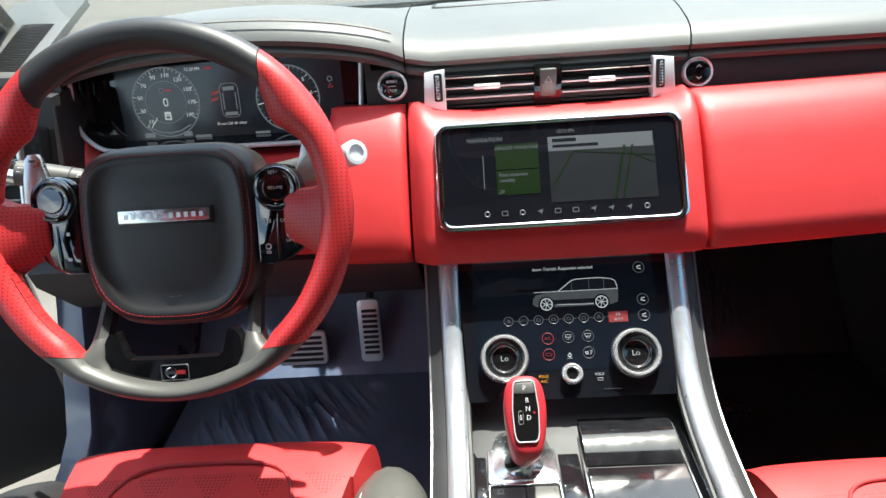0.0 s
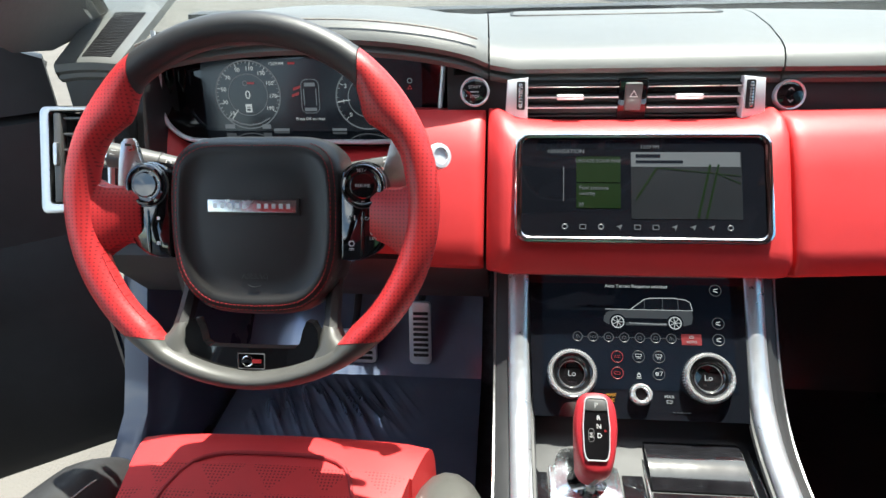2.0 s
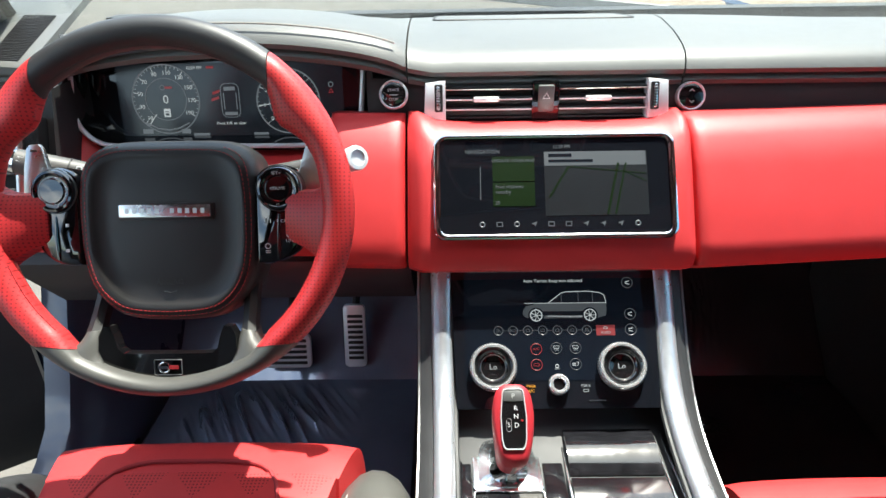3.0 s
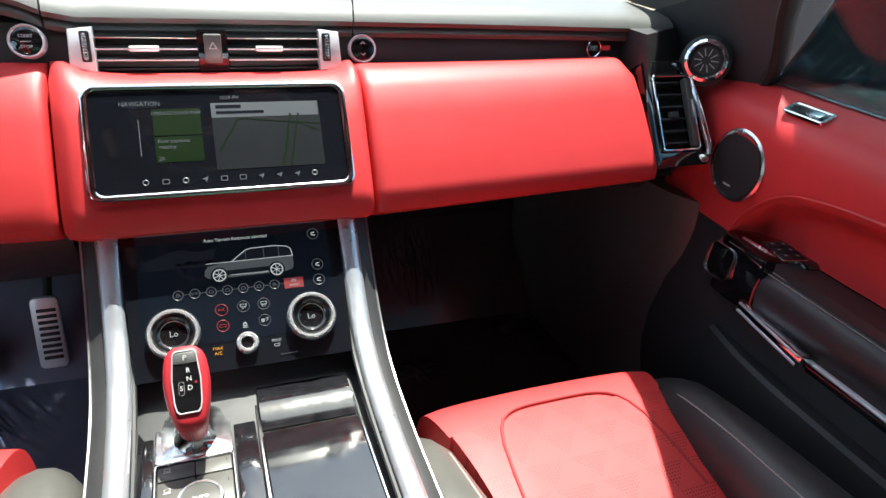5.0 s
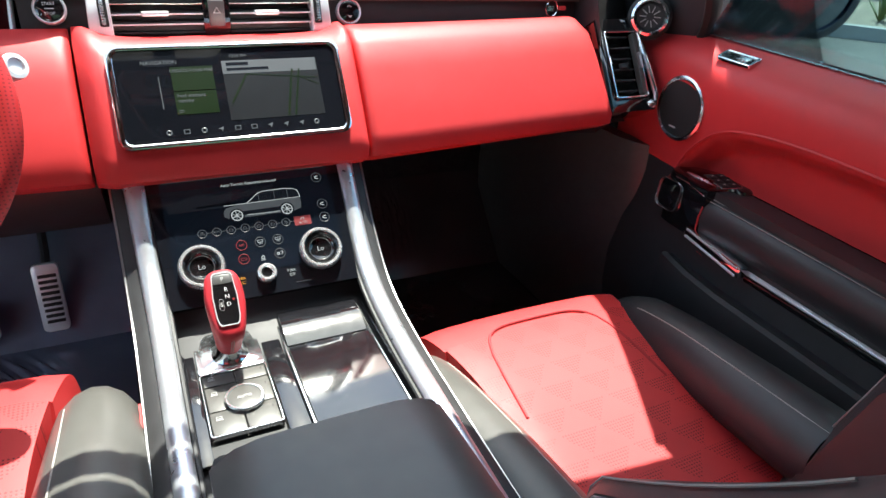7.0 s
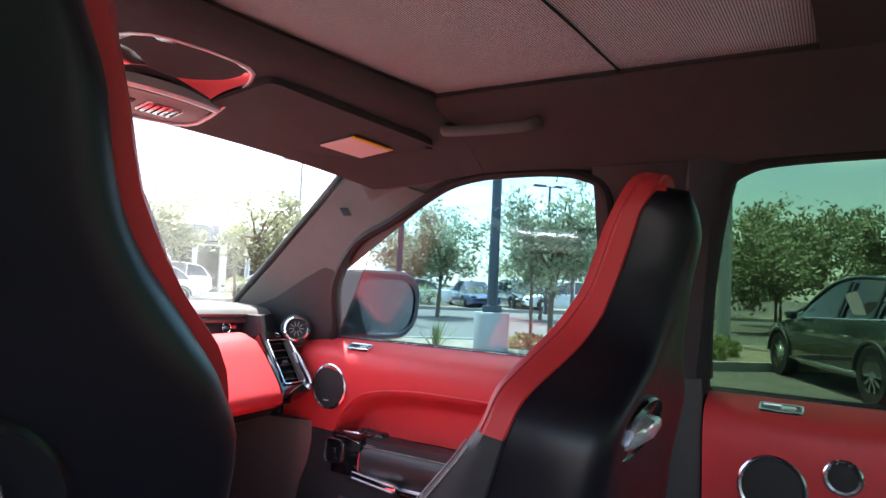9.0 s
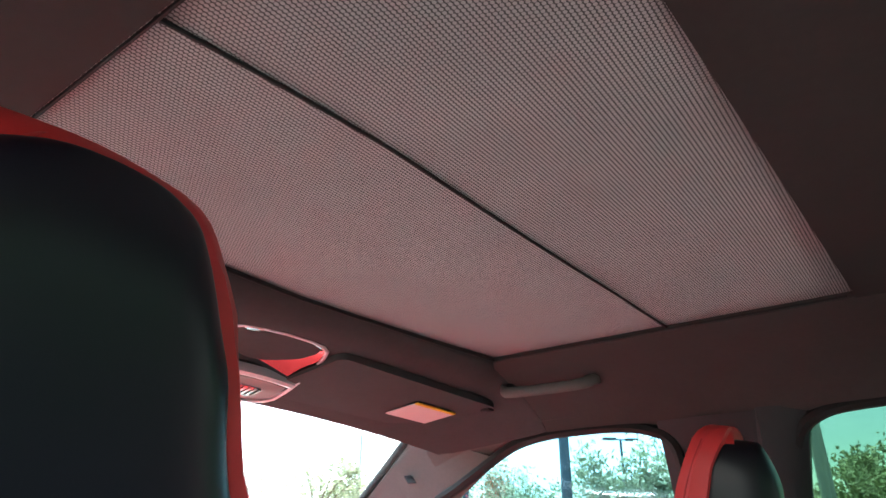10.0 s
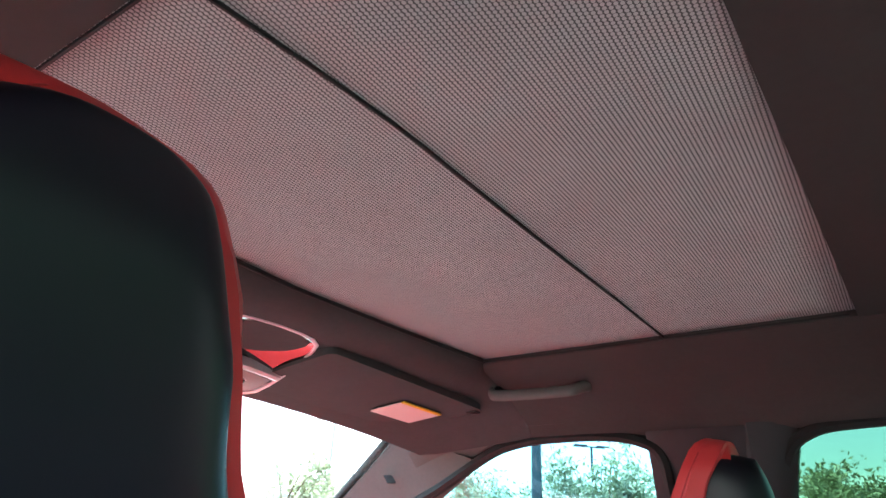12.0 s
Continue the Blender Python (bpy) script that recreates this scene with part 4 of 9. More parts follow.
for a, b, n in ((-0.655, -0.172, 30), (-0.170, 0.168, 12), (0.170, 0.605, 16)):
    bm = bmesh.new()
    sheet(bm, top_field(a, b, n), (0, 0.004, -0.014))
    part("top_pad", bm, PAD, dash, "dark grey padded leather dash top")
for a, b in ((0.608, 0.70),):
    bm = bmesh.new()
    sheet(bm, [[(x, y + 0.004, z - 0.003) for x, y, z in r] for r in top_field(a, b, 4)], (0, 0.004, -0.02))
    part("top_end_cap", bm, PAD, dash)
bm = bmesh.new()
o = rrect(0.33, 0.13, 0.02)
ring_plate(bm, o, rrect(0.322, 0.122, 0.017), -0.002, 0.0022, Matrix.Translation((0.02, 1.168, 1.1738)) @ Matrix.Rotation(radians(-5), 4, "X"))
part("top_hatch_frame", bm, PLASTIC, dash)
bm = bmesh.new()
plate(bm, rrect(0.32, 0.12, 0.016), -0.003, 0.0025, Matrix.Translation((0.02, 1.168, 1.1734)) @ Matrix.Rotation(radians(-5), 4, "X"), 0.002)
part("top_hatch", bm, PAD, dash)
bm = bmesh.new()
sweep(bm, [(x, 0.812 + bow(x) * 0.7 - 0.55 * hood(x, 0.8) + 0.012, 1.181 + hood(x, 0.8) - 0.012 * (abs(x) / 0.7) ** 2) for x in seq(-0.63, -0.185, 30)], 0.0014, 5)
part("hood_stitching", bm, THREADB, dash)
# raised corner of the dash top by the driver's pillar, with its ribbed speaker grille


def corner_top(u, y):
    """A point of the corner: u from the pillar (0) to the padded top (1)."""
    f = (y - 0.822) / 0.155
    return (lerp(-0.730 - 0.030 * f, -0.642 - 0.014 * f, u), y, 1.172 + 0.041 * f + 0.003 * math.sin(math.pi * u))


bm = bmesh.new()
g = [[corner_top(u, y) for u in seq(0, 1, 9)] for y in seq(0.826, 1.06, 8)]
lip = [[(x, 0.822, z - 0.003) for x, y, z in g[0]], [(x, 0.821, z - 0.012) for x, y, z in g[0]], [(x, 0.826, z - 0.017) for x, y, z in g[0]], [(x, 0.850, z - 0.019) for x, y, z in g[0]]]
sheet(bm, list(reversed(lip)) + g, (0, 0.004, -0.010))
part("top_corner", bm, PAD, dash, "grey padded corner of the dash top")
for k in range(30):
    bm = bmesh.new()
    y = 0.835 + 0.0046 * k
    sweep(bm, [Vector(corner_top(u, y)) + Vector((0, 0, 0.0006)) for u in seq(0.40, 0.84, 4)], [(0.0012, 0.0012)] * 4, 6)
    part("grille_rib", bm, PLASTIC, dash)
bm = bmesh.new()
box(bm, (-0.690, 0.905, 1.118), (0.080, 0.150, 0.086), 0.006)
part("corner_body", bm, PLASTIC, dash, "black side of the dash below its top")

# black strip under the top
bm = bmesh.new()
g = []
for x in seq(-0.2205, 0.66, 24):
    d = bow(x)
    g.append([(x, 0.838 + d, 1.156), (x, 0.824 + d, 1.150), (x, 0.818 + d, 1.13), (x, 0.812 + d, 1.108), (x, 0.816 + d, 1.09)])
sheet(bm, g, (0, 0.03, 0))
part("strip", bm, PLASTIC, dash, "black strip below the dash top")


# red fascia: profile from top edge to underside
def fascia_profile(x, proud=0.0, top=1.117):
    k = bow(x)
    c = 0.033 * max(0.0, (x - 0.167) / 0.43)
    top -= 0.014 * max(0.0, 1 - (abs(x) / 0.156) ** 8)
    e = 0.03 * max(0.0, (-x - 0.18) / 0.46)
    # steep over the glovebox and round the screen, laid back beside the instruments
    near = [(0.818 + k, top - 0.004), (0.800 + k * 0.8, top), (0.768 + c + k * 0.4, top - 0.002), (0.746 + c, top - 0.016), (0.722 + c, 1.066), (0.696 + c, 1.026), (0.675 + c, 0.993), (0.668 + c, 0.979), (0.671 + c, 0.962), (0.694 + c * 1.1, 0.947), (0.78 + c, 0.94)]
    far = [(0.818 + k, top - 0.004), (0.800 + k, top), (0.792 + k, top - 0.005), (0.768 + k, top - 0.014), (0.744 + e, 1.064), (0.718 + e, 1.026), (0.697 + e, 0.991), (0.689 + e, 0.975), (0.687 + e, 0.960), (0.700 + e, 0.948), (0.78 + e, 0.94)]
    f = max(0.0, min(1.0, (x + 0.172) / 0.026))
    f = f * f * (3 - 2 * f)
    return [(lerp(a[0], b[0], f) - proud, lerp(a[1], b[1], f)) for a, b in zip(far, near)]


def fascia(x0, x1, n, proud=0.0, round_l=0.006, round_r=0.006, top=1.117):
    g = []
    xs = [x0, x0 + 0.002, x0 + 0.006, x0 + 0.012] + seq(x0 + 0.02, x1 - 0.02, n) + [x1 - 0.012, x1 - 0.006, x1 - 0.002, x1]
    for i, x in enumerate(xs):
        e = min(i, len(xs) - 1 - i)
        dip = (0.009, 0.005, 0.002, 0.0005)[e] if e < 4 else 0
        g.append([(x, y + dip, z - dip * 0.3) for y, z in fascia_profile(x, proud, top)])
    return g


bm = bmesh.new()
g = fascia(0.167, 0.583, 16, top=1.111)
# the outer end leans away towards the door
g = [[(x + 0.017 * max(0, (x - 0.45) / 0.13) * (1.117 - z) / 0.12, y, z) for x, y, z in r] for r in g]
sheet(bm, g, (0, 0.03, -0.006))
part("glovebox", bm, RED, dash, "smooth red leather glovebox panel")
bm = bmesh.new()
sheet(bm, fascia(-0.171, 0.164, 24, 0.003, top=1.116), (0, 0.03, -0.006))
part("centre_panel", bm, RED, dash, "red leather panel round the upper screen")
bm = bmesh.new()
sheet(bm, fascia(-0.268, -0.1745, 5, top=1.113), (0, 0.03, -0.006))
part("side_panel", bm, RED, dash, "red leather panel beside the instruments")
bm = bmesh.new()
g = []
for x in seq(-0.655, -0.615, 4) + [-0.611, -0.607, -0.602, -0.596, -0.588, -0.578, -0.565] + seq(-0.55, -0.27, 10):
    k = bow(x)
    # the panel climbs beside the display, outside its chrome line
    top = float(np.interp(x, [-0.62, -0.612, -0.608, -0.603, -0.594, -0.583, -0.555, -0.30, -0.27], [1.128, 1.122, 1.095, 1.078, 1.066, 1.058, 1.051, 1.050, 1.056]))
    g.append([(x, 0.845 + k * 0.5, top + 0.004), (x, 0.82 + k * 0.5, top), (x, 0.765 + k, 1.03), (x, 0.722 + k * 0.6, 1.012), (x, 0.70 + k * 0.5, 0.990), (x, 0.70 + k * 0.5, 0.965), (x, 0.76, 0.955)])
sheet(bm, g, (0, 0.03, -0.006))
part("knee_panel", bm, RED, dash, "red leather panel below the instruments")
# dark underside
bm = bmesh.new()
g = [[(x, 0.715, 0.952), (x, 0.72, 0.93), (x, 0.78, 0.86), (x, 0.95, 0.80), (x, 1.2, 0.78)] for x in seq(-0.66, -0.17, 10)]
sheet(bm, g, (0, 0.02, 0.02))
part("lower_panel", bm, PLASTIC, dash, "black panel under the steering column")
bm = bmesh.new()
box(bm, (-0.52, 0.735, 0.905), (0.12, 0.02, 0.045), 0.008, None)
part("switch_block", bm, PLASTIC, dash)
for k in range(3):
    bm = bmesh.new()
    box(bm, (-0.555 + 0.035 * k, 0.724, 0.905), (0.028, 0.006, 0.022), 0.002)
    part("switch", bm, GLOSS, dash)
bm = bmesh.new()
g = [[(x, 0.735, 0.950), (x, 0.80, 0.925), (x, 0.95, 0.90), (x, 1.2, 0.86)] for x in seq(0.15, 0.66, 8)]
sheet(bm, g, (0, 0.02, 0.015))
part("lower_panel", bm, PLASTIC, dash, "black panel under the glovebox")

for s in (1, -1):
    bm = bmesh.new()
    loft(bm, [[(s * 0.605, y0, z) for y0, z in ((0.80, 1.15), (0.735, 0.985), (0.745, 0.93), (0.95, 0.86), (1.25, 0.86), (1.25, 1.15))], [(s * 0.70, y0, z) for y0, z in ((0.86, 1.15), (0.80, 0.985), (0.80, 0.93), (0.95, 0.86), (1.25, 0.86), (1.25, 1.15))], [(s * 0.755, y0, z) for y0, z in ((0.90, 1.14), (0.84, 0.985), (0.84, 0.93), (0.95, 0.86), (1.25, 0.86), (1.25, 1.14))]])
    part("end_panel", bm, PLASTIC, dash, "black end of the dashboard")

# start button and the knob on the other side of the vents
for x, kind in ((-0.188, 0), (0.181, 1)):
    m = frame_of((x, 0.806 + 0.008 * kind, 1.135 - 0.009 * kind), (1, 0, 0), (0, 0.32, 1))
    bm = bmesh.new()
    lathe(bm, [(0.0172, -0.014), (0.0180, 0.0), (0.0178, 0.003), (0.0164, 0.0046), (0.0150, 0.003)], 40, m)
    part("button_ring", bm, TRIM, dash, "chrome ring")
    bm = bmesh.new()
    lathe(bm, [(0.0150, -0.012), (0.0150, 0.003), (0.012, 0.0042), (0, 0.0045)], 36, m)
    part("start_button" if not kind else "control_knob", bm, GLOSS, dash)
    if not kind:
        lettering("button_text", "START", 0.0048, m @ Matrix.Translation((0, 0.005, 0.0048)), ICON, dash)
        lettering("button_text", "STOP", 0.0048, m @ Matrix.Translation((0, -0.006, 0.0048)), ICON, dash)
        bars("button_bar", [(0, -0.0005, 0.010, 0.0008)], m @ Matrix.Translation((0, 0, 0.0045)), ICON, dash)
    else:
        for sg in (1, -1):
            bm = bmesh.new()
            for q in (1, -1):
                box(bm, (q * 0.0016, sg * 0.008, 0.005), (0.0045, 0.0009, 0.0004), 0, Matrix.Translation((0, sg * 0.008, 0)) @ Matrix.Rotation(-q * sg * 0.7, 4, "Z") @ Matrix.Translation((0, -sg * 0.008, 0)))
            bm.transform(m)
            part("button_arrow", bm, ICON, dash)

# centre vents
vent = thing("air_vent", (0, 0.81, 1.1), "black slatted centre air vent with silver end frames and hazard switch", "air vent")
bm = bmesh.new()
box(bm, (0, 0.835, 1.129), (0.30, 0.01, 0.055), 0.002)
part("backing", bm, RUBBER, vent)
for x0, xt in ((-0.0705, -0.074), (0.0705, 0.064)):
    for k in range(4):
        bm = bmesh.new()
        box(bm, (x0, 0.818 + 0.001 * k, 1.1045 + 0.0122 * k), (0.107, 0.024, 0.0024), 0.0008)
        part("slat", bm, PLASTIC, vent)
    # silver strips paint the light along the front edges of the black slats
    for k, mt in ((1, TRIM), (2, TRIM), (3, STEEL)):
        bm = bmesh.new()
        box(bm, (x0, 0.8045 + 0.001 * k, 1.1028 + 0.0122 * k), (0.107, 0.0026, 0.0018 if k < 3 else 0.0012), 0.0005)
        part("slat_lit_edge", bm, mt, vent)
    bm = bmesh.new()
    box(bm, (xt, 0.802, 1.1285), (0.032, 0.008, 0.0058), 0.002)
    part("slat_tab", bm, TRIM, vent, "grey metal adjusting tab")
for s in (1, -1):
    m = frame_of((s * 0.1365, 0.805, 1.1265), (1, 0, 0), (0, 0.30, 1))
    bm = bmesh.new()
    ol = [(-0.0125, -0.0245), (0.0145, -0.0245), (0.0125, 0.0215), (-0.0125, 0.0245)]
    if s < 0:
        ol = [(-x, y) for x, y in reversed(ol)]
    plate(bm, ol, -0.022, 0.004, m, 0.002)
    part("end_frame", bm, TRIM, vent, "satin silver end frame")
    bm = bmesh.new()
    plate(bm, rrect(0.010, 0.033, 0.002), 0.002, 0.0052, m @ Matrix.Translation((-s * 0.004, 0.003, 0)))
    part("wheel_slot", bm, RUBBER, vent)
    bm = bmesh.new()
    plate(bm, rrect(0.0045, 0.029, 0.002), 0.004, 0.0075, m @ Matrix.Translation((-s * 0.0035, 0.003, 0)), 0.001)
    part("thumbwheel", bm, SATIN, vent)
    for k in range(7):
        bm = bmesh.new()
        box(bm, (-s * 0.0035, 0.003 - 0.010 + 0.0033 * k, 0.0075), (0.0045, 0.0010, 0.0016), 0.0003, m)
        part("thumbwheel_rib", bm, STEEL, vent)
bm = bmesh.new()
box(bm, (0, 0.822, 1.124), (0.034, 0.03, 0.047), 0.002)
part("centre_post", bm, GLOSS, vent)
bm = bmesh.new()
box(bm, (0, 0.808, 1.128), (0.0195, 0.012, 0.033), 0.002)
part("hazard_switch", bm, KEYGREY, vent, "grey hazard switch with pale triangle")
bm = bmesh.new()
m = frame_of((0, 0.8018, 1.1315), (1, 0, 0), (0, 0, 1))
ring_plate(bm, [(0, 0.005), (-0.005, -0.0035), (0.005, -0.0035)], [(0, 0.003), (-0.0032, -0.0023), (0.0032, -0.0023)], 0, 0.0008, m)
part("hazard_mark", bm, ICON, vent)

# vents at the dash ends
for s in (1, -1):
    ev = thing("air_vent", (s * 0.65, 0.75, 1.0), "tall slatted corner air vent in a chrome frame", "air vent")
    tl, bl, tr, br = Vector((0.617, 0.781, 1.093)), Vector((0.617, 0.716, 1.004)), Vector((0.672, 0.782, 1.090)), Vector((0.690, 0.722, 0.996))
    if s < 0:
        tl, tr, bl, br = Vector((0.605, 0.748, 1.130)), Vector((0.695, 0.748, 1.130)), Vector((0.628, 0.702, 1.028)), Vector((0.715, 0.702, 1.028))
    c = (tl + bl + tr + br) / 4
    up = ((tl + tr) - (bl + br)).normalized()
    m = frame_of((s * c.x, c.y, c.z), (1, 0, 0) if s > 0 else (1, 0, 0), up)
    h, w = ((tl + tr) / 2 - (bl + br) / 2).length, 0.066 if s > 0 else 0.078
    bm = bmesh.new()
    if s > 0:
        ring_plate(bm, rrect(w + 0.004, h + 0.006, 0.006), rrect(w - 0.003, h - 0.001, 0.004), -0.004, 0.004, m)
    else:
        # broad frame, its outer side proud and lengthened
        ring_plate(bm, [(x - (0.006 if x < 0 else 0.0), y - (0.006 if y < 0 and x < 0 else 0.0)) for x, y in rrect(w + 0.006, h + 0.008, 0.008)], rrect(w - 0.004, h - 0.002, 0.005), -0.010, 0.0065, m)
    part("frame", bm, CHROME if s > 0 else STEEL, ev, "thin chrome frame" if s > 0 else "broad satin silver frame")
    bm = bmesh.new()
    plate(bm, rrect(w, h, 0.003), -0.03, -0.022, m)
    part("backing", bm, RUBBER, ev)
    bm = bmesh.new()
    ring_plate(bm, rrect(w + (0.03 if s > 0 else 0.008), h + (0.05 if s > 0 else 0.012), 0.006), rrect(w + 0.002, h + 0.003, 0.005), -0.05, -0.001, m)
    part("surround", bm, GLOSS, ev)
    for k in range(6):
        bm = bmesh.new()
        box(bm, (-0.008 * s, (k - 2.5) * h / 6, -0.008), (w - 0.022, 0.003, 0.022), 0.0008, m)
        part("slat", bm, PLASTIC if s > 0 else STALK, ev)
    bm = bmesh.new()
    box(bm, (-0.008 * s, -0.004, 0.004), (0.016, 0.010, 0.008), 0.002, m)
    part("slat_tab", bm, PLASTIC, ev)
    bm = bmesh.new()
    box(bm, (s * 0.026, 0, 0.0), (0.010, h - 0.006, 0.012), 0.002, m)
    part("wheel_panel", bm, STALK, ev)
    bm = bmesh.new()
    box(bm, (s * 0.026, 0.004, 0.008), (0.006, 0.028, 0.006), 0.002, m)
    part("thumbwheel", bm, STEEL, ev)
    if s < 0:
        continue
    bm = bmesh.new()
    o_ = w / 2 + 0.003
    sweep(bm, spline([m @ Vector((s * o_, h / 2 + 0.012, -0.004)), m @ Vector((s * (o_ + 0.005), 0, 0.004)), m @ Vector((s * (o_ + 0.008), -h / 2 - 0.008, 0.006)), m @ Vector((s * o_, -h / 2 - 0.016, -0.004))], 14), [(0.0045, 0.007)] * 14, 16)
    part("outer_trim", bm, CHROME, ev, "polished outer trim")

# ornament on the passenger side of the strip
orn = frame_of((0.558, 0.8465, 1.121), (1, 0.1, 0), (0, 0.1, 1))
bm = bmesh.new()
lathe(bm, [(0.0125, 0), (0.0135, 0.001), (0.0125, 0.002), (0.0115, 0.001)], 28, orn @ Matrix.Translation((-0.010, 0, 0)))
part("emblem_ring", bm, CHROME, dash)
bars("emblem_mark", [(-0.012, 0.0, 0.016, 0.007)], orn, CHROME, dash, 0.0015)
# red half borrows the glowing display red, though the emblem is no lamp
bars("emblem_mark", [(0.012, 0.0, 0.016, 0.007)], orn, LITRED, dash, 0.0015)

# upper screen
SU = Vector((0, 0.573, 0.82))
scr = frame_of((0.0005, 0.7095, 1.0495), (1, 0, 0), SU) @ Matrix.Translation((0, 0, 0.004))
screen = thing("touchscreen", (0, 0.713, 1.0), "upper touchscreen in a chrome frame showing a navigation menu", "screen")
bm = bmesh.new()
ring_plate(bm, rrect(0.2785, 0.1245, 0.014, 8), rrect(0.2635, 0.1125, 0.009, 8), -0.014, 0.004, scr)
part("frame", bm, CHROME, screen, "polished chrome frame")
bm = bmesh.new()
plate(bm, rrect(0.2655, 0.1145, 0.010, 8), -0.012, 0.0012, scr)
part("glass", bm, BLACKGLASS, screen)
Z = Matrix.Translation((0, 0, 0.0011))
S1 = scr @ Z
PXS = 0.262 / 412.0


def upx(x, y):
    """Place on the upper screen from its layout grid of 412 by 174."""
    return ((x - 206) * PXS, (87 - y) * PXS)


def ucell(x0, y0, x1, y1):
    a, b = upx(x0, y0), upx(x1, y1)
    return ((a[0] + b[0]) / 2, (a[1] + b[1]) / 2, abs(b[0] - a[0]), abs(b[1] - a[1]))


bars("menu_tile", [ucell(94, 32, 170, 78)], S1, LITGREEN, screen, 0.0002, "bright green menu tile")
bars("menu_tile", [ucell(94, 80, 170, 124)], S1, LITGREEN, screen, 0.0002)
bars("map_view", [ucell(188, 24, 374, 142)], S1, LITMAP, screen, 0.0002, "pale map picture")
bm = bmesh.new()
for x0, y0, x1, y1, w in ((196, 108, 232, 52, 0.0022), (300, 140, 322, 46, 0.0026), (314, 140, 336, 46, 0.0022), (232, 52, 372, 66, 0.001), (330, 60, 372, 80, 0.001)):
    a, b = Vector((*upx(x0, y0), 0)), Vector((*upx(x1, y1), 0))
    d = b - a
    box(bm, (0, 0, 0), (d.length, w, 0.0003), 0, Matrix.Translation((a + b) / 2 + Vector((0, 0, 0.0006))) @ Matrix.Rotation(math.atan2(d.y, d.x), 4, "Z"))
bm.transform(S1)
part("map_road", bm, LITGREEN, screen)
bars("map_panel", [ucell(188, 24, 372, 50)], S1, LITDIM, screen, 0.0004)
bars("map_text", [ucell(196, 28, 238, 34), ucell(196, 39, 276, 44)], S1, LITDARK, screen, 0.0008)
bars("menu_header", [ucell(48, 16, 104, 30)], S1, LITDARK, screen, 0.0002)
lettering("menu_text", "NAVIGATION", 0.0066, S1 @ Matrix.Translation((*upx(76, 23), 0.0006)), LITDIM, screen)
lettering("menu_text", "UPDATE YOUR MAP", 0.0056, S1 @ Matrix.Translation((*upx(132, 40), 0.0006)), LITDIM, screen)
lettering("menu_text", "Fuel stations", 0.0064, S1 @ Matrix.Translation((*upx(124, 88), 0.0006)), LITDIM, screen)
lettering("menu_text", "nearby", 0.0064, S1 @ Matrix.Translation((*upx(113, 98), 0.0006)), LITDIM, screen)
lettering("menu_text", "20", 0.006, S1 @ Matrix.Translation((*upx(102, 118), 0.0006)), LITDIM, screen)
lettering("menu_text", "12:29 PM", 0.0054, S1 @ Matrix.Translation((*upx(220, 15), 0.0006)), LITDIM, screen)
bars("menu_line", [ucell(71, 50, 72.4, 112)], S1, LITDIM, screen)
for k in range(10):
    x = 74 + 31 * k
    bm = bmesh.new()
    cx, cy = upx(x, 157)
    if k in (1, 4, 5):
        ring_plate(bm, rrect(0.0075, 0.006, 0.001), rrect(0.005, 0.0036, 0.0006), 0, 0.0008, Matrix.Translation((cx, cy, 0)))
    elif k in (0, 2, 9):
        lathe(bm, [(0.0026, 0), (0.0034, 0.0004), (0.0026, 0.0008), (0.002, 0.0004)], 14, Matrix.Translation((cx, cy, 0)))
    else:
        plate(bm, [(0.0034, 0.0030), (-0.0036, 0.0004), (0.0002, -0.0006), (0.0010, -0.0036)], 0, 0.0008, Matrix.Translation((cx, cy, 0)))
    bm.transform(S1)
    part("icon", bm, LITDIM, screen)

# ---- instrument display ----
cl = thing("instrument_cluster", (-0.41, 0.86, 1.05), "digital instrument display under the hood with two round gauges", "instrument panel")
CM = frame_of((-0.415, 0.882, 1.113), (1, 0, 0), (0, 0.20, 1))
bm = bmesh.new()
plate(bm, rrect(0.42, 0.135, 0.03, 6), -0.01, 0.0, CM)
part("glass", bm, BLACKGLASS, cl)
bm = bmesh.new()
edge = [(-0.192, 0.085), (-0.1915, 0.03), (-0.195, -0.006), (-0.188, -0.032), (-0.168, -0.050), (-0.140, -0.0555), (-0.065, -0.056), (0.0, -0.0565), (0.05, -0.057), (0.112, -0.057), (0.150, -0.0485), (0.177, -0.029), (0.1825, 0.0), (0.186, 0.04), (0.190, 0.085)]
sweep(bm, [CM @ Vector((x, y, 0.052 - 0.012 * abs(x) / 0.2)) for x, y in (q[:2] for q in spline([(a, b, 0) for a, b in edge], 84))], 0.0033, 8, (0, 1, 0))
part("trim", bm, TRIM, cl, "chrome line round the display")
bm = bmesh.new()
sp = [q[:2] for q in spline([(a, b, 0) for a, b in edge], 40)]
sheet(bm, [[CM @ Vector((x, y, 0.052 - 0.012 * abs(x) / 0.2)), CM @ Vector((x * 0.98, y * 0.95 + 0.002, 0.02)), CM @ Vector((x * 1.0, y * 0.9 + 0.004, -0.004))] for x, y in sp], (0, 0.0, -0.006))
part("shroud", bm, GLOSS, cl)
for s in (1, -1):
    bm = bmesh.new()
    sheet(bm, [[CM @ Vector((s * 0.192, yy, 0.06)), CM @ Vector((s * 0.2, yy, 0.03)), CM @ Vector((s * 0.21, yy, -0.01))] for yy in seq(-0.02, 0.05, 5)], (s * 0.008, 0, 0))
    part("side_wall", bm, PLASTIC, cl)
bm = bmesh.new()
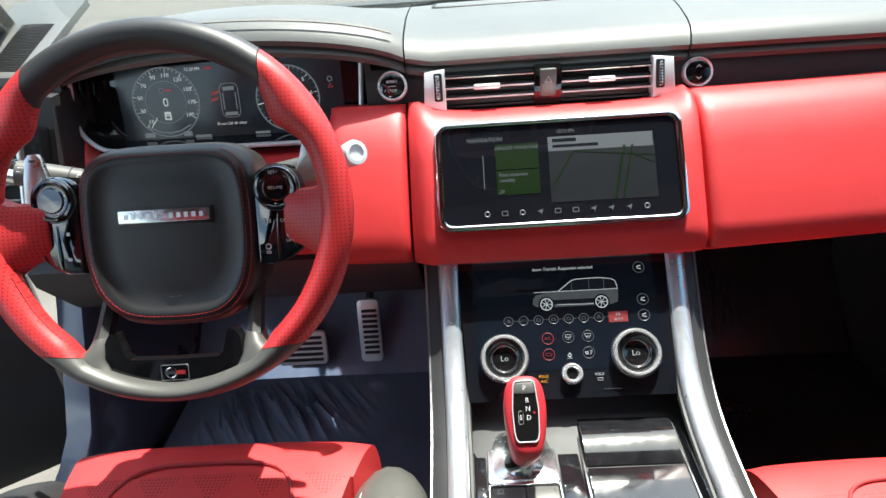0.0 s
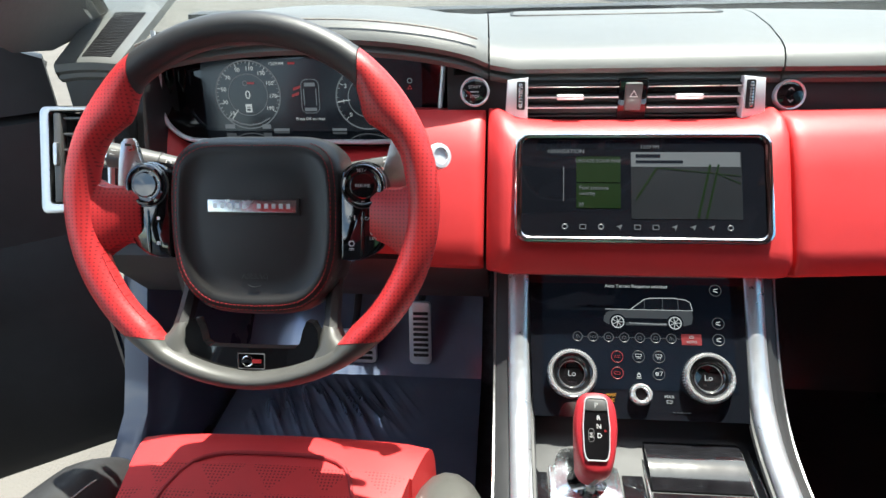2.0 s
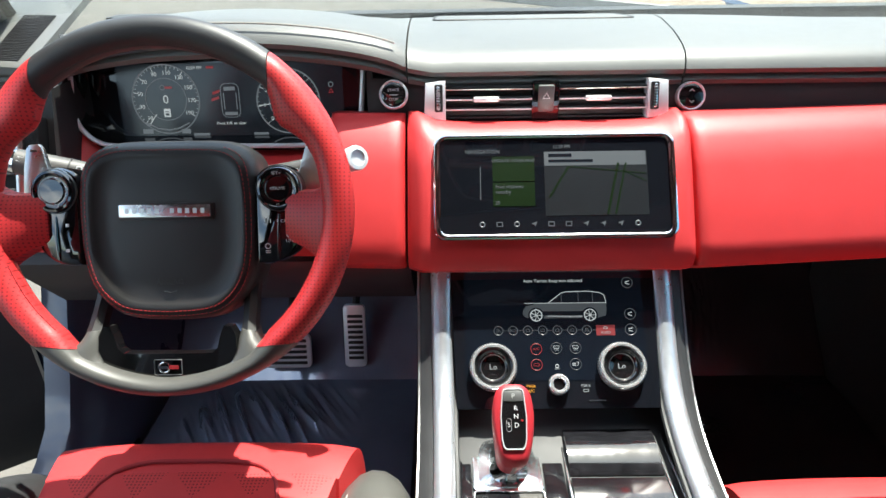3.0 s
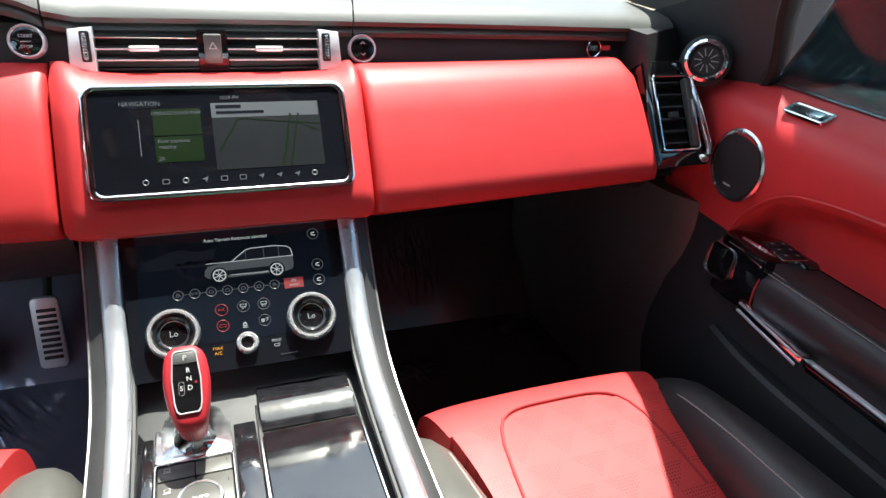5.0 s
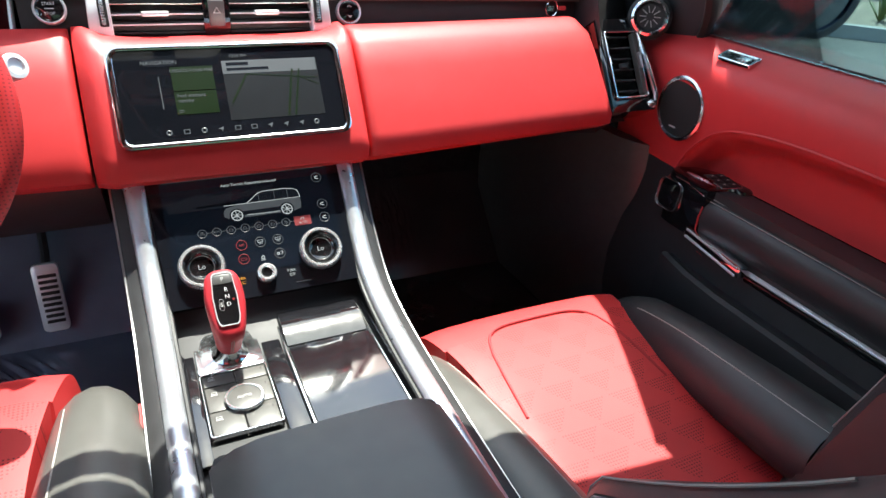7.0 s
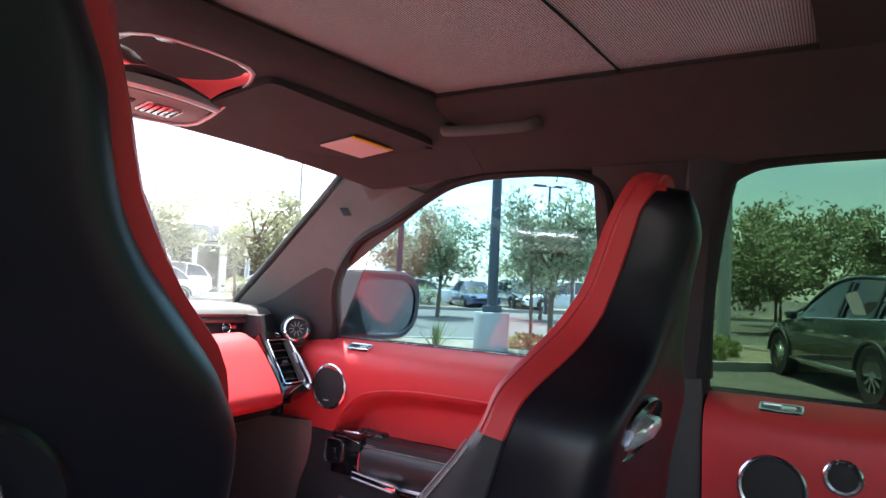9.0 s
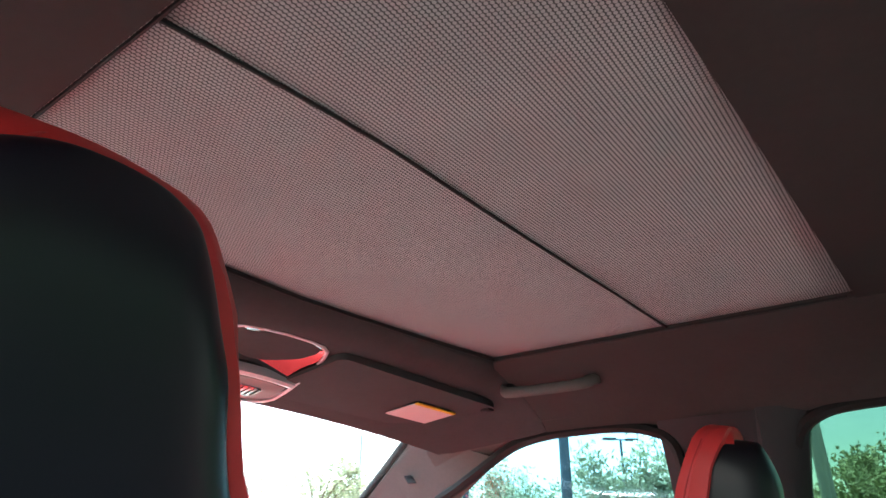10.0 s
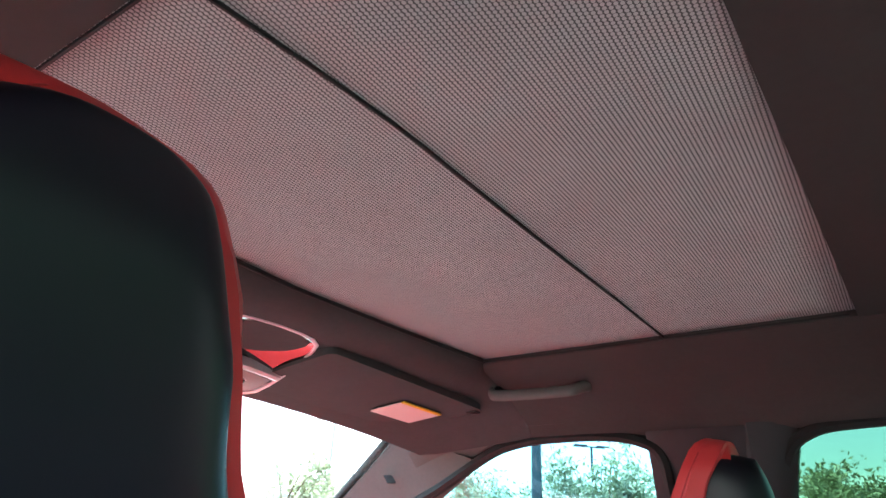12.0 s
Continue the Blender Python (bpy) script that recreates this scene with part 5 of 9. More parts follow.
sheet(bm, grid_of(lambda x, f: (x, lerp(0.775, 0.93, f), lerp(1.196, 1.178, f) - 0.06 * (abs(x + 0.41) / 0.24) ** 3), seq(-0.60, -0.225, 16), seq(0.22, 1, 4)), (0, 0, 0.004))
part("hood_lining", bm, PLASTIC, cl)
bars("display_field", [(0.0, -0.002, 0.305, 0.100)], CM, LITDARK, cl, 0.0003)


def gauge(cx, cy, r, nums, start, step, needle, side):
    g0 = CM @ Matrix.Translation((cx, cy, 0.0006))
    bm = bmesh.new()
    lathe(bm, [(r, 0), (r + 0.0009, 0.0004), (r, 0.0008), (r - 0.0009, 0.0004)], 48, g0)
    part("gauge_ring", bm, LITDIM, cl)
    bm = bmesh.new()
    lathe(bm, [(r * 0.61, 0), (r * 0.61 + 0.0006, 0.0004), (r * 0.61, 0.0008), (r * 0.61 - 0.0006, 0.0004)], 40, g0)
    part("gauge_ring", bm, LITDIM, cl)
    bm = bmesh.new()
    for i in range(4 * len(nums) - 3):
        a = radians(start - step * i / 4)
        w = 0.12 if i % 4 == 0 else 0.06
        box(bm, (r * (0.98 - w / 2), 0, 0.0004), (r * w, 0.0007 if i % 4 == 0 else 0.0004, 0.0003), 0, g0 @ Matrix.Rotation(a, 4, "Z"))
    part("gauge_ticks", bm, LIT, cl)
    for i, t in enumerate(nums):
        a = radians(start - step * i)
        lettering("gauge_number", t, 0.0078, g0 @ Matrix.Translation((r * 0.77 * math.cos(a), r * 0.77 * math.sin(a), 0.0004)), LIT, cl)
    bm = bmesh.new()
    box(bm, (r * 0.76, 0, 0.0006), (r * 0.42, 0.0011, 0.0004), 0, g0 @ Matrix.Rotation(radians(needle), 4, "Z"))
    part("gauge_needle", bm, LITRED if side else LIT, cl)


gauge(-0.0885, 0.0015, 0.0455, ["10", "30", "50", "70", "90", "110", "130", "150", "170", "190"], 225, 28.5, 232, 0)
gauge(0.0775, -0.003, 0.0425, ["0", "1", "2", "3", "4", "5", "6", "7"], 225, 36, 188, 0)
lettering("gauge_text", "0", 0.0165, CM @ Matrix.Translation((-0.0888, 0.001, 0.0012)), LIT, cl)
bars("gauge_mark", [(-0.0888, -0.0165, 0.009, 0.011)], CM, LIT, cl, 0.0012)
bars("gauge_mark", [(-0.0888, -0.0150, 0.005, 0.0012), (-0.0888, -0.0185, 0.005, 0.0030)], CM, LITDARK, cl, 0.0018)
bm = bmesh.new()
lathe(bm, [(0.0030, 0.0010), (0.0037, 0.0014), (0.0030, 0.0018), (0.0024, 0.0014)], 18, CM @ Matrix.Translation((-0.0915, 0.017, 0)))
part("gauge_mark", bm, LITDIM, cl)
bars("gauge_mark", [(-0.0835, 0.017, 0.010, 0.0026)], CM, LITRED, cl, 0.0014)
# small lamps and a pale arc under the speed gauge
bars("gauge_mark", [(-0.1185, -0.041, 0.014, 0.006), (-0.066, -0.0415, 0.012, 0.006)], CM, LITDIM, cl, 0.0010)
bm = bmesh.new()
sweep(bm, [CM @ Vector((x, y, 0.0016)) for x, y in ((-0.118, -0.030), (-0.104, -0.037), (-0.0888, -0.0395), (-0.074, -0.037), (-0.060, -0.030))], 0.0010, 6)
part("gauge_arc", bm, LITDIM, cl)
lettering("display_text", "Press OK to clear", 0.0056, CM @ Matrix.Translation((-0.0025, -0.0314, 0.0012)), LIT, cl)
lettering("display_text", "12:29 PM", 0.0056, CM @ Matrix.Translation((-0.046, 0.042, 0.0012)), LIT, cl)
bars("display_text", [(-0.0245, 0.0425, 0.010, 0.0030)], CM, LITRED, cl, 0.0012)
for bx, bw in ((0.0373, 0.020), (-0.0448, 0.022)):
    bars("display_text", [(bx, -0.0459, bw, 0.0032)], CM, LITDIM, cl, 0.0012)
bm = bmesh.new()
plate(bm, [(-0.0105, 0.010), (-0.0115, -0.012), (-0.012, -0.020), (-0.006, -0.0235), (0.006, -0.0235), (0.012, -0.020), (0.0115, -0.012), (0.0105, 0.010), (0.008, 0.019), (0.003, 0.0218), (-0.003, 0.0218), (-0.008, 0.019)], 0, 0.001, CM @ Matrix.Translation((-0.001, 0, 0.0006)))
part("car_picture", bm, LITDARK, cl, "small picture of a car from above")
bm = bmesh.new()
ring_plate(bm, rrect(0.0255, 0.0455, 0.008), rrect(0.0235, 0.0435, 0.007), 0.0008, 0.0014, CM @ Matrix.Translation((-0.001, -0.001, 0.0006)))
part("car_outline", bm, LITDIM, cl)
bars("car_glass", [(-0.001, 0.0145, 0.015, 0.005), (-0.001, -0.0185, 0.017, 0.0045), (-0.0095, -0.002, 0.0012, 0.022), (0.0075, -0.002, 0.0012, 0.022)], CM, LITDIM, cl, 0.0018)
for bx, by in ((-0.0195, 0.0095), (-0.0215, 0.0010)):
    bm = bmesh.new()
    plate(bm, [(bx - 0.005, by - 0.0030), (bx + 0.005, by + 0.0004), (bx + 0.005, by + 0.0036), (bx - 0.005, by + 0.0006)], 0.0006, 0.0014, CM)
    part("warning_mark", bm, LITRED, cl)
bm = bmesh.new()
ring_plate(bm, [(0.1362, 0.0130), (0.1325, 0.0070), (0.1399, 0.0070)], [(0.1362, 0.0112), (0.1341, 0.0080), (0.1383, 0.0080)], 0.0006, 0.0014, CM)
part("warning_mark", bm, LITRED, cl)
bm = bmesh.new()
lathe(bm, [(0.0030, 0.0006), (0.0036, 0.0010), (0.0030, 0.0014), (0.0024, 0.0010)], 16, CM @ Matrix.Translation((0.1363, 0.0182, 0)))
part("warning_mark", bm, LITDIM, cl)

# ---- steering wheel ----
WU = Vector((0, 0.3894, 0.9211))
SW = frame_of((-0.387, 0.5575, 1.0938), (1, 0, 0), WU)
wheel = thing("steering_wheel", (0, 0, 0), "red and black leather steering wheel with silver bar badge", "steering wheel", m=SW)
ROUT, FLAT = 0.1788, 0.977  # outer radius, and how far the ring is flattened


def rim_point(a, w, foot=False):
    """A point of the rim: a degrees from the top towards the right, w round the tube."""
    b = abs((a + 180) % 360 - 180)
    inner = float(np.interp(b, [0, 30, 42, 47, 52, 56, 60, 66, 72, 84, 118, 140, 150, 180], [0.1490, 0.1490, 0.1500, 0.1435, 0.1365, 0.1360, 0.1405, 0.1475, 0.1495, 0.1490, 0.1485, 0.1500, 0.1580, 0.1610]))
    c, h = (ROUT + inner) / 2, (ROUT - inner) / 2
    d = math.cos(w)
    # the back of the tube is fuller than its inner edge
    r = c + h * d
    z = 0.0165 * math.sin(w) * (1.0 if d > 0 else 1.0 - 0.35 * max(0.0, (h - 0.0155) / 0.006) * d * d)
    return Vector((r * math.sin(radians(a)), FLAT * r * math.cos(radians(a)), z))


def rim_arc(a0, a1, n, cut0="", cut1=""):
    """Ring section between two angles; a cut end runs upright ("v") or level ("h") instead of along the radius."""
    rings = []
    for i in range(n):
        f = i / (n - 1)
        ring = []
        for k in range(20):
            w = 2 * math.pi * k / 20
            a = lerp(a0, a1, f)
            for cut, at, wt in ((cut0, a0, max(0.0, 1 - f * 6)), (cut1, a1, max(0.0, 1 - (1 - f) * 6))):
                if cut and wt:
                    ref = rim_point(at, math.pi / 2)
                    p = rim_point(a, w)
                    r = math.hypot(p.x, p.y / FLAT)
                    if cut == "v":
                        t = math.degrees(math.asin(max(-1, min(1, ref.x / r))))
                    else:
                        t = math.copysign(math.degrees(math.acos(max(-1, min(1, ref.y / FLAT / r)))), (at + 180) % 360 - 180)
                    t += 360 * round((at - t) / 360)
                    a += (t - at) * wt
            ring.append(rim_point(a, w))
        rings.append(ring)
    return rings


for a0, a1, c0, c1, mt, lb in ((-40.0, 40.0, "v", "v", BLACK, "black leather top of the rim"), (40.35, 140.6, "v", "h", RED_GRIP, "red punched leather grip"), (219.4, 319.65, "h", "v", RED_GRIP, "red punched leather grip"), (140.95, 219.05, "h", "h", RIMGREY, "dark grey leather foot of the rim")):
    bm = bmesh.new()
    loft(bm, rim_arc(a0, a1, 64, c0, c1))
    part("rim", bm, mt, wheel, lb, local=True)
# sewn seam along the inner edge
for a0, a1, mt in ((-38, 38, PLASTIC), (48, 70, THREAD), (110, 138, THREAD), (-70, -48, THREAD), (-138, -110, THREAD)):
    bm = bmesh.new()
    n = int(abs(a1 - a0) * 0.9)
    for k in range(n):
        a = lerp(a0, a1, k / (n - 1))
        p, q = rim_point(a - 0.2, 2.75), rim_point(a + 0.2, 2.75)
        d = q - p
        box(bm, (0, 0, 0), (0.0017, 0.0008, 0.0008), 0, Matrix.Translation((p + q) / 2 + Vector((0, 0, 0.0004))) @ Matrix.Rotation(math.atan2(d.y, d.x) + 0.5, 4, "Z"))
    part("rim_stitching", bm, mt, wheel, local=True)
# spokes at the sides, one sweep of leather from the grip to the control pods
for s in (1, -1):
    bm = bmesh.new()
    rows = []
    for f in seq(0, 1, 10):
        x = lerp(0.112, 0.158, f)
        up, dn = lerp(0.017, 0.030, max(0.0, (f - 0.55) / 0.45) ** 2), lerp(-0.034, -0.066, f ** 1.8)
        zt = lerp(-0.010, 0.010, f ** 0.8)
        cy = (up + dn) / 2
        hw = (up - dn) / 2
        rows.append([(s * x, cy + hw, zt - 0.020), (s * x, cy + hw * 0.92, zt - 0.006), (s * x, cy + hw * 0.6, zt), (s * x, cy, zt + 0.001), (s * x, cy - hw * 0.6, zt), (s * x, cy - hw * 0.92, zt - 0.006), (s * x, cy - hw, zt - 0.020), (s * x, cy, zt - 0.028)])
    loft(bm, rows)
    part("spoke", bm, RED_GRIP, wheel, "red leather side spoke", local=True)
# airbag cover, set back behind the rim
OUT = [(0.0, 0.066), (0.045, 0.0655), (0.068, 0.060), (0.081, 0.046), (0.0855, 0.020), (0.086, -0.020), (0.0835, -0.052), (0.074, -0.080), (0.054, -0.100), (0.030, -0.1065), (0.0, -0.108)]
OUT = [tuple(q[:2]) for q in spline([(x, y, 0) for x, y in OUT], 29)]
OUT = OUT + [(-x, y) for x, y in reversed(OUT[1:-1])]


def pad_ring(f, h):
    """A ring of the airbag cover, drawn in by f, at height h; the upper edge rolls back."""
    return [(x * f, (y + 0.018) * f - 0.018, h - 0.012 * max(0.0, (((y + 0.018) * f - 0.018) - 0.030) / 0.036) ** 1.6) for x, y in OUT]


bm = bmesh.new()
loft(bm, [pad_ring(f, h) for f, h in ((0.97, -0.075), (1.0, -0.045), (1.0, -0.030), (0.985, -0.020), (0.955, -0.0135), (0.905, -0.0095), (0.865, -0.0085), (0.835, -0.0085), (0.800, -0.0100), (0.755, -0.0125), (0.60, -0.0120), (0.30, -0.0110), (0.02, -0.0108))])
part("airbag_cover", bm, AIRBAG, wheel, "black leather airbag cover", local=True)
for f, h in ((0.925, -0.0100), (0.875, -0.0080)):
    bm = bmesh.new()
    pts = [Vector(p) for p in pad_ring(f, h)]
    run = [0.0]
    for a, b in zip(pts, pts[1:] + pts[:1]):
        run.append(run[-1] + (b - a).length)
    for k in range(int(run[-1] / 0.0042)):
        at = k * 0.0042 + 0.001
        i = max(j for j in range(len(pts)) if run[j] <= at)
        a, b = pts[i], pts[(i + 1) % len(pts)]
        if a.y > 0.058:
            continue
        d = b - a
        box(bm, (0, 0, 0), (0.0027, 0.0006, 0.0006), 0, Matrix.Translation(a.lerp(b, (at - run[i]) / max(1e-6, d.length))) @ Matrix.Rotation(math.atan2(d.y, d.x), 4, "Z"))
    part("stitching", bm, THREAD, wheel, "red stitching", local=True)
bm = bmesh.new()
plate(bm, rrect(0.091, 0.0165, 0.0015), -0.0165, -0.0098, Matrix.Translation((0.0, -0.0022, 0)), 0.001)
part("badge_recess", bm, AIRBAG, wheel, local=True)
bm = bmesh.new()
plate(bm, rrect(0.0865, 0.0118, 0.001), -0.014, -0.0068, Matrix.Translation((0.0, -0.0015, 0)), 0.001)
part("badge", bm, SATIN, wheel, "silver bar badge", local=True)
for k in range(11):
    if k != 5:
        bm = bmesh.new()
        box(bm, (-0.0355 + 0.0071 * k, -0.0015, -0.0066), (0.0036, 0.0046, 0.0006))
        part("badge_mark", bm, STEEL, wheel, local=True)
lettering("airbag_text", "AIRBAG", 0.0075, SW @ Matrix.Translation((0.0, -0.069, -0.0112)), PLASTIC, wheel)
bm = bmesh.new()
sweep(bm, [(-0.006, -0.0775, -0.0114), (0.0, -0.0792, -0.0114), (0.006, -0.0775, -0.0114)], 0.0005, 5)
part("airbag_mark", bm, PLASTIC, wheel, local=True)
# thumb controls
for s in (1, -1):
    bm = bmesh.new()
    ol = [(0.0835, 0.020), (0.086, 0.032), (0.096, 0.039), (0.108, 0.0405), (0.120, 0.035), (0.1275, 0.020), (0.128, -0.002), (0.1265, -0.024), (0.120, -0.040), (0.109, -0.049), (0.098, -0.0525), (0.086, -0.0525), (0.0835, -0.050), (0.083, -0.03)]
    ol = [tuple(q[:2]) for q in spline([(x, y, 0) for x, y in ol], 50)]
    if s < 0:
        ol = [(-x, y) for x, y in reversed(ol)]
    plate(bm, ol, -0.045, -0.0125, None, 0.004)
    pod = part("control_pod", bm, GLOSS, wheel, "piano black control pod", local=True)
    m = Matrix.Translation((s * 0.1060, 0.0180, -0.0125))
    bm = bmesh.new()
    lathe(bm, [(0.0205, -0.004), (0.0208, 0.0015), (0.0192, 0.0042), (0.0172, 0.0046), (0.0150, 0.0030), (0.0125, 0.0030), (0.0110, 0.0042), (0.0, 0.0034)], 48, m)
    part("control_dial", bm, GLOSS, pod, local=True)
    bm = bmesh.new()
    lathe(bm, [(0.0206, -0.003), (0.0217, -0.001), (0.0213, 0.001), (0.0206, 0.0005)], 48, m)
    part("dial_rim", bm, STEEL, pod, local=True)
    # ridge down the middle of the lower rocker
    bm = bmesh.new()
    sweep(bm, [(s * 0.1060, -0.006, -0.0122), (s * 0.1055, -0.020, -0.0108), (s * 0.1050, -0.036, -0.0108), (s * 0.1045, -0.047, -0.0122)], [(0.0016, 0.0008)] * 4, 8)
    part("rocker_ridge", bm, GLOSS, pod, local=True)
P = SW @ Matrix.Translation((0.1060, 0.0180, -0.0075))
lettering("control_text", "SET+", 0.0042, P @ Matrix.Translation((-0.001, 0.0140, 0)), ICON, wheel)
lettering("control_text", "RESUME", 0.0040, P, ICON, wheel)
for cell in [(0, -0.0145, 0.0028, 0.0007), (0.0150, 0.0012, 0.0018, 0.0008), (0.0150, -0.0012, 0.0018, 0.0008)]:
    bars("control_mark", [cell], P, ICON, wheel, 0)
lettering("control_text", "CANCEL", 0.0042, SW @ Matrix.Translation((0.1150, -0.0125, -0.0108)), ICON, wheel)
lettering("control_text", "LIM", 0.0045, SW @ Matrix.Translation((0.1150, -0.0310, -0.0108)), ICON, wheel)
bm = bmesh.new()
lathe(bm, [(0.0024, 0), (0.0029, 0.0003), (0.0024, 0.0006), (0.0019, 0.0003)], 16, Matrix.Translation((0.1150, -0.0250, -0.0112)))
part("control_mark", bm, ICON, wheel, local=True)
bm = bmesh.new()
lathe(bm, [(0.0024, 0), (0.0029, 0.0003), (0.0024, 0.0006), (0.0019, 0.0003)], 16, Matrix.Translation((0.0945, -0.0360, -0.0112)))
part("control_mark", bm, ICON, wheel, local=True)
for cell in [(0.0945, -0.0405, 0.0045, 0.0007), (0.0945, -0.0420, 0.0045, 0.0007), (0.0925, -0.0120, 0.0008, 0.0045), (0.0975, -0.0120, 0.0008, 0.0045), (0.104, -0.0120, 0.0006, 0.0030), (0.104, -0.036, 0.0006, 0.0026)]:
    bars("control_mark", [cell], SW, ICON, wheel, -0.0110)
for cell in [(0.0055 - 0.1060, 0.018 + 0.0125, 0.0036, 0.0008), (0.0055 - 0.1060, 0.018 - 0.0125, 0.0036, 0.0008), (0.014 - 0.1060, 0.018 + 0.004, 0.0008, 0.0008), (0.014 - 0.1060, 0.018, 0.0008, 0.0008), (0.014 - 0.1060, 0.018 - 0.004, 0.0008, 0.0008)]:
    bars("control_mark", [cell], SW, ICON, wheel, -0.0075)
for cell in [(-0.114, -0.020, 0.0010, 0.0050), (-0.0945, -0.014, 0.0030, 0.0030), (-0.0950, -0.038, 0.0040, 0.0030)]:
    bars("control_mark", [cell], SW, ICON, wheel, -0.0110)
# lower spokes: dark arms that end in the grey foot
for s in (1, -1):
    bm = bmesh.new()
    rows = []
    for x, y, w, z in ((0.071, -0.070, 0.007, -0.034), (0.0725, -0.090, 0.0065, -0.024), (0.0735, -0.108, 0.0065, -0.014), (0.0740, -0.1165, 0.0070, -0.008)):
        rows.append([(s * (x - w), y, z - 0.012), (s * (x - w), y, z), (s * x, y, z + 0.004), (s * (x + w), y, z), (s * (x + w), y, z - 0.012)])
    loft(bm, rows)
    part("lower_spoke", bm, AIRBAG, wheel, "black lower spoke", local=True)
    bm = bmesh.new()
    rows = []
    for (xi, yi), (xo, yo), z in (((0.0665, -0.1140), (0.0800, -0.1150), -0.007), ((0.0655, -0.1230), (0.0835, -0.1225), -0.001), ((0.0650, -0.1330), (0.0900, -0.1290), 0.003), ((0.0610, -0.1430), (0.0960, -0.1350), 0.006), ((0.0500, -0.1520), (0.0950, -0.1420), 0.009), ((0.0340, -0.1580), (0.0800, -0.1520), 0.010)):
        a, b = Vector((xi, yi, 0)), Vector((xo, yo, 0))
        row = []
        for q, dz in ((0.0, -0.020), (0.0, -0.004), (0.10, -0.001), (0.35, 0.002), (0.65, 0.002), (0.92, -0.001), (1.0, -0.006), (1.0, -0.022)):
            p = a.lerp(b, q)
            row.append((s * p.x, p.y, z + dz))
        rows.append(row)
    loft(bm, rows)
    part("spoke_root", bm, RIMGREY, wheel, "dark grey leather root of the lower spoke", local=True)
bm = bmesh.new()
half = [(0.0, -0.1600), (0.026, -0.1585), (0.048, -0.1520), (0.060, -0.1430), (0.0650, -0.1320), (0.0645, -0.1180), (0.0600, -0.1100), (0.0535, -0.1090), (0.0500, -0.1180), (0.0470, -0.1300), (0.0420, -0.1345), (0.0300, -0.1350), (0.0, -0.1352)]
ol = half + [(-x, y) for x, y in reversed(half[1:-1])]
plate(bm, ol, -0.014, 0.0005)
part("spoke_insert", bm, GLOSS, wheel, "gloss black insert with a small emblem", local=True)
bm = bmesh.new()
ring_plate(bm, rrect(0.0265, 0.0150, 0.0015), rrect(0.0252, 0.0137, 0.001), 0.0004, 0.0016, Matrix.Translation((0, -0.1480, 0)))
part("emblem_frame", bm, STEEL, wheel, local=True)
bm = bmesh.new()
lathe(bm, [(0.0048, 0.0005), (0.0055, 0.0013), (0.0048, 0.0018), (0.0041, 0.0013)], 24, Matrix.Translation((-0.0035, -0.1480, 0)))
box(bm, (-0.0045, -0.1480, 0.0014), (0.0100, 0.0030, 0.0010))
part("emblem", bm, CHROME, wheel, local=True)
# emblem accent is given a glow of its own by the display red
bm = bmesh.new()
box(bm, (0.0055, -0.1480, 0.0014), (0.0085, 0.0034, 0.0010))
part("emblem_accent", bm, LITRED, wheel, local=True)
# column, paddles and stalks
bm = bmesh.new()
lathe(bm, [(0.052, -0.19), (0.062, -0.13), (0.064, -0.085), (0.058, -0.072), (0.0, -0.072)], 28)
part("column_shroud", bm, PLASTIC, wheel, local=True)
for s in (1, -1):
    bm = bmesh.new()
    ol = [(0.116, 0.014), (0.148, 0.014), (0.1465, 0.040), (0.1430, 0.060), (0.1400, 0.0635), (0.1310, 0.0640), (0.1280, 0.0610), (0.1210, 0.036)]
    if s < 0:
        ol = [(-x, y) for x, y in reversed(ol)]
    plate(bm, ol, -0.038, -0.032, None, 0.0015)
    pd = part("shift_paddle", bm, STEEL, wheel, "satin aluminium shift paddle", local=True)
    bm = bmesh.new()
    box(bm, (s * 0.1355, 0.0575, -0.0318), (0.0065, 0.0022, 0.0006), 0.0002)
    part("paddle_mark", bm, INK, pd, local=True)
stalk_l = thing("column_stalk", (-0.5, 0.64, 1.12), "grey-black indicator stalk with white symbols and chrome tip", "stalk")
ST = [Vector((-0.440, 0.690, 1.076)), Vector((-0.500, 0.672, 1.085)), Vector((-0.545, 0.664, 1.098)), Vector((-0.577, 0.660, 1.106))]
bm = bmesh.new()
sweep(bm, ST, [(0.011, 0.010), (0.012, 0.0115), (0.0135, 0.0130), (0.0140, 0.0135)], 18)
part("shaft", bm, STALK, stalk_l)
for f in (0.35, 0.72):
    c = ST[1].lerp(ST[3], f)
    bm = bmesh.new()
    sweep(bm, [c, c + (ST[3] - ST[1]).normalized() * 0.0012], [(0.0143, 0.0138)] * 2, 18)
    part("shaft_ring", bm, PLASTIC, stalk_l)
bm = bmesh.new()
sweep(bm, [ST[3], ST[3] + Vector((-0.007, -0.001, 0.002)), ST[3] + Vector((-0.009, -0.001, 0.0025))], [(0.0145, 0.0140), (0.0140, 0.0135), (0.0100, 0.0098)], 18)
part("tip", bm, CHROME, stalk_l)
for f, w in ((0.06, 0.006), (0.18, 0.006), (0.50, 0.007), (0.88, 0.007)):
    c = ST[1].lerp(ST[3], f)
    mm = frame_of(c + Vector((0, -0.0105, 0.0085)), (ST[1] - ST[3]).normalized(), (0, 0.62, 0.78))
    bm = bmesh.new()
    ring_plate(bm, rrect(w, 0.0055, 0.001), rrect(w * 0.6, 0.003, 0.0006), 0, 0.0006, mm)
    part("symbol", bm, ICON, stalk_l)
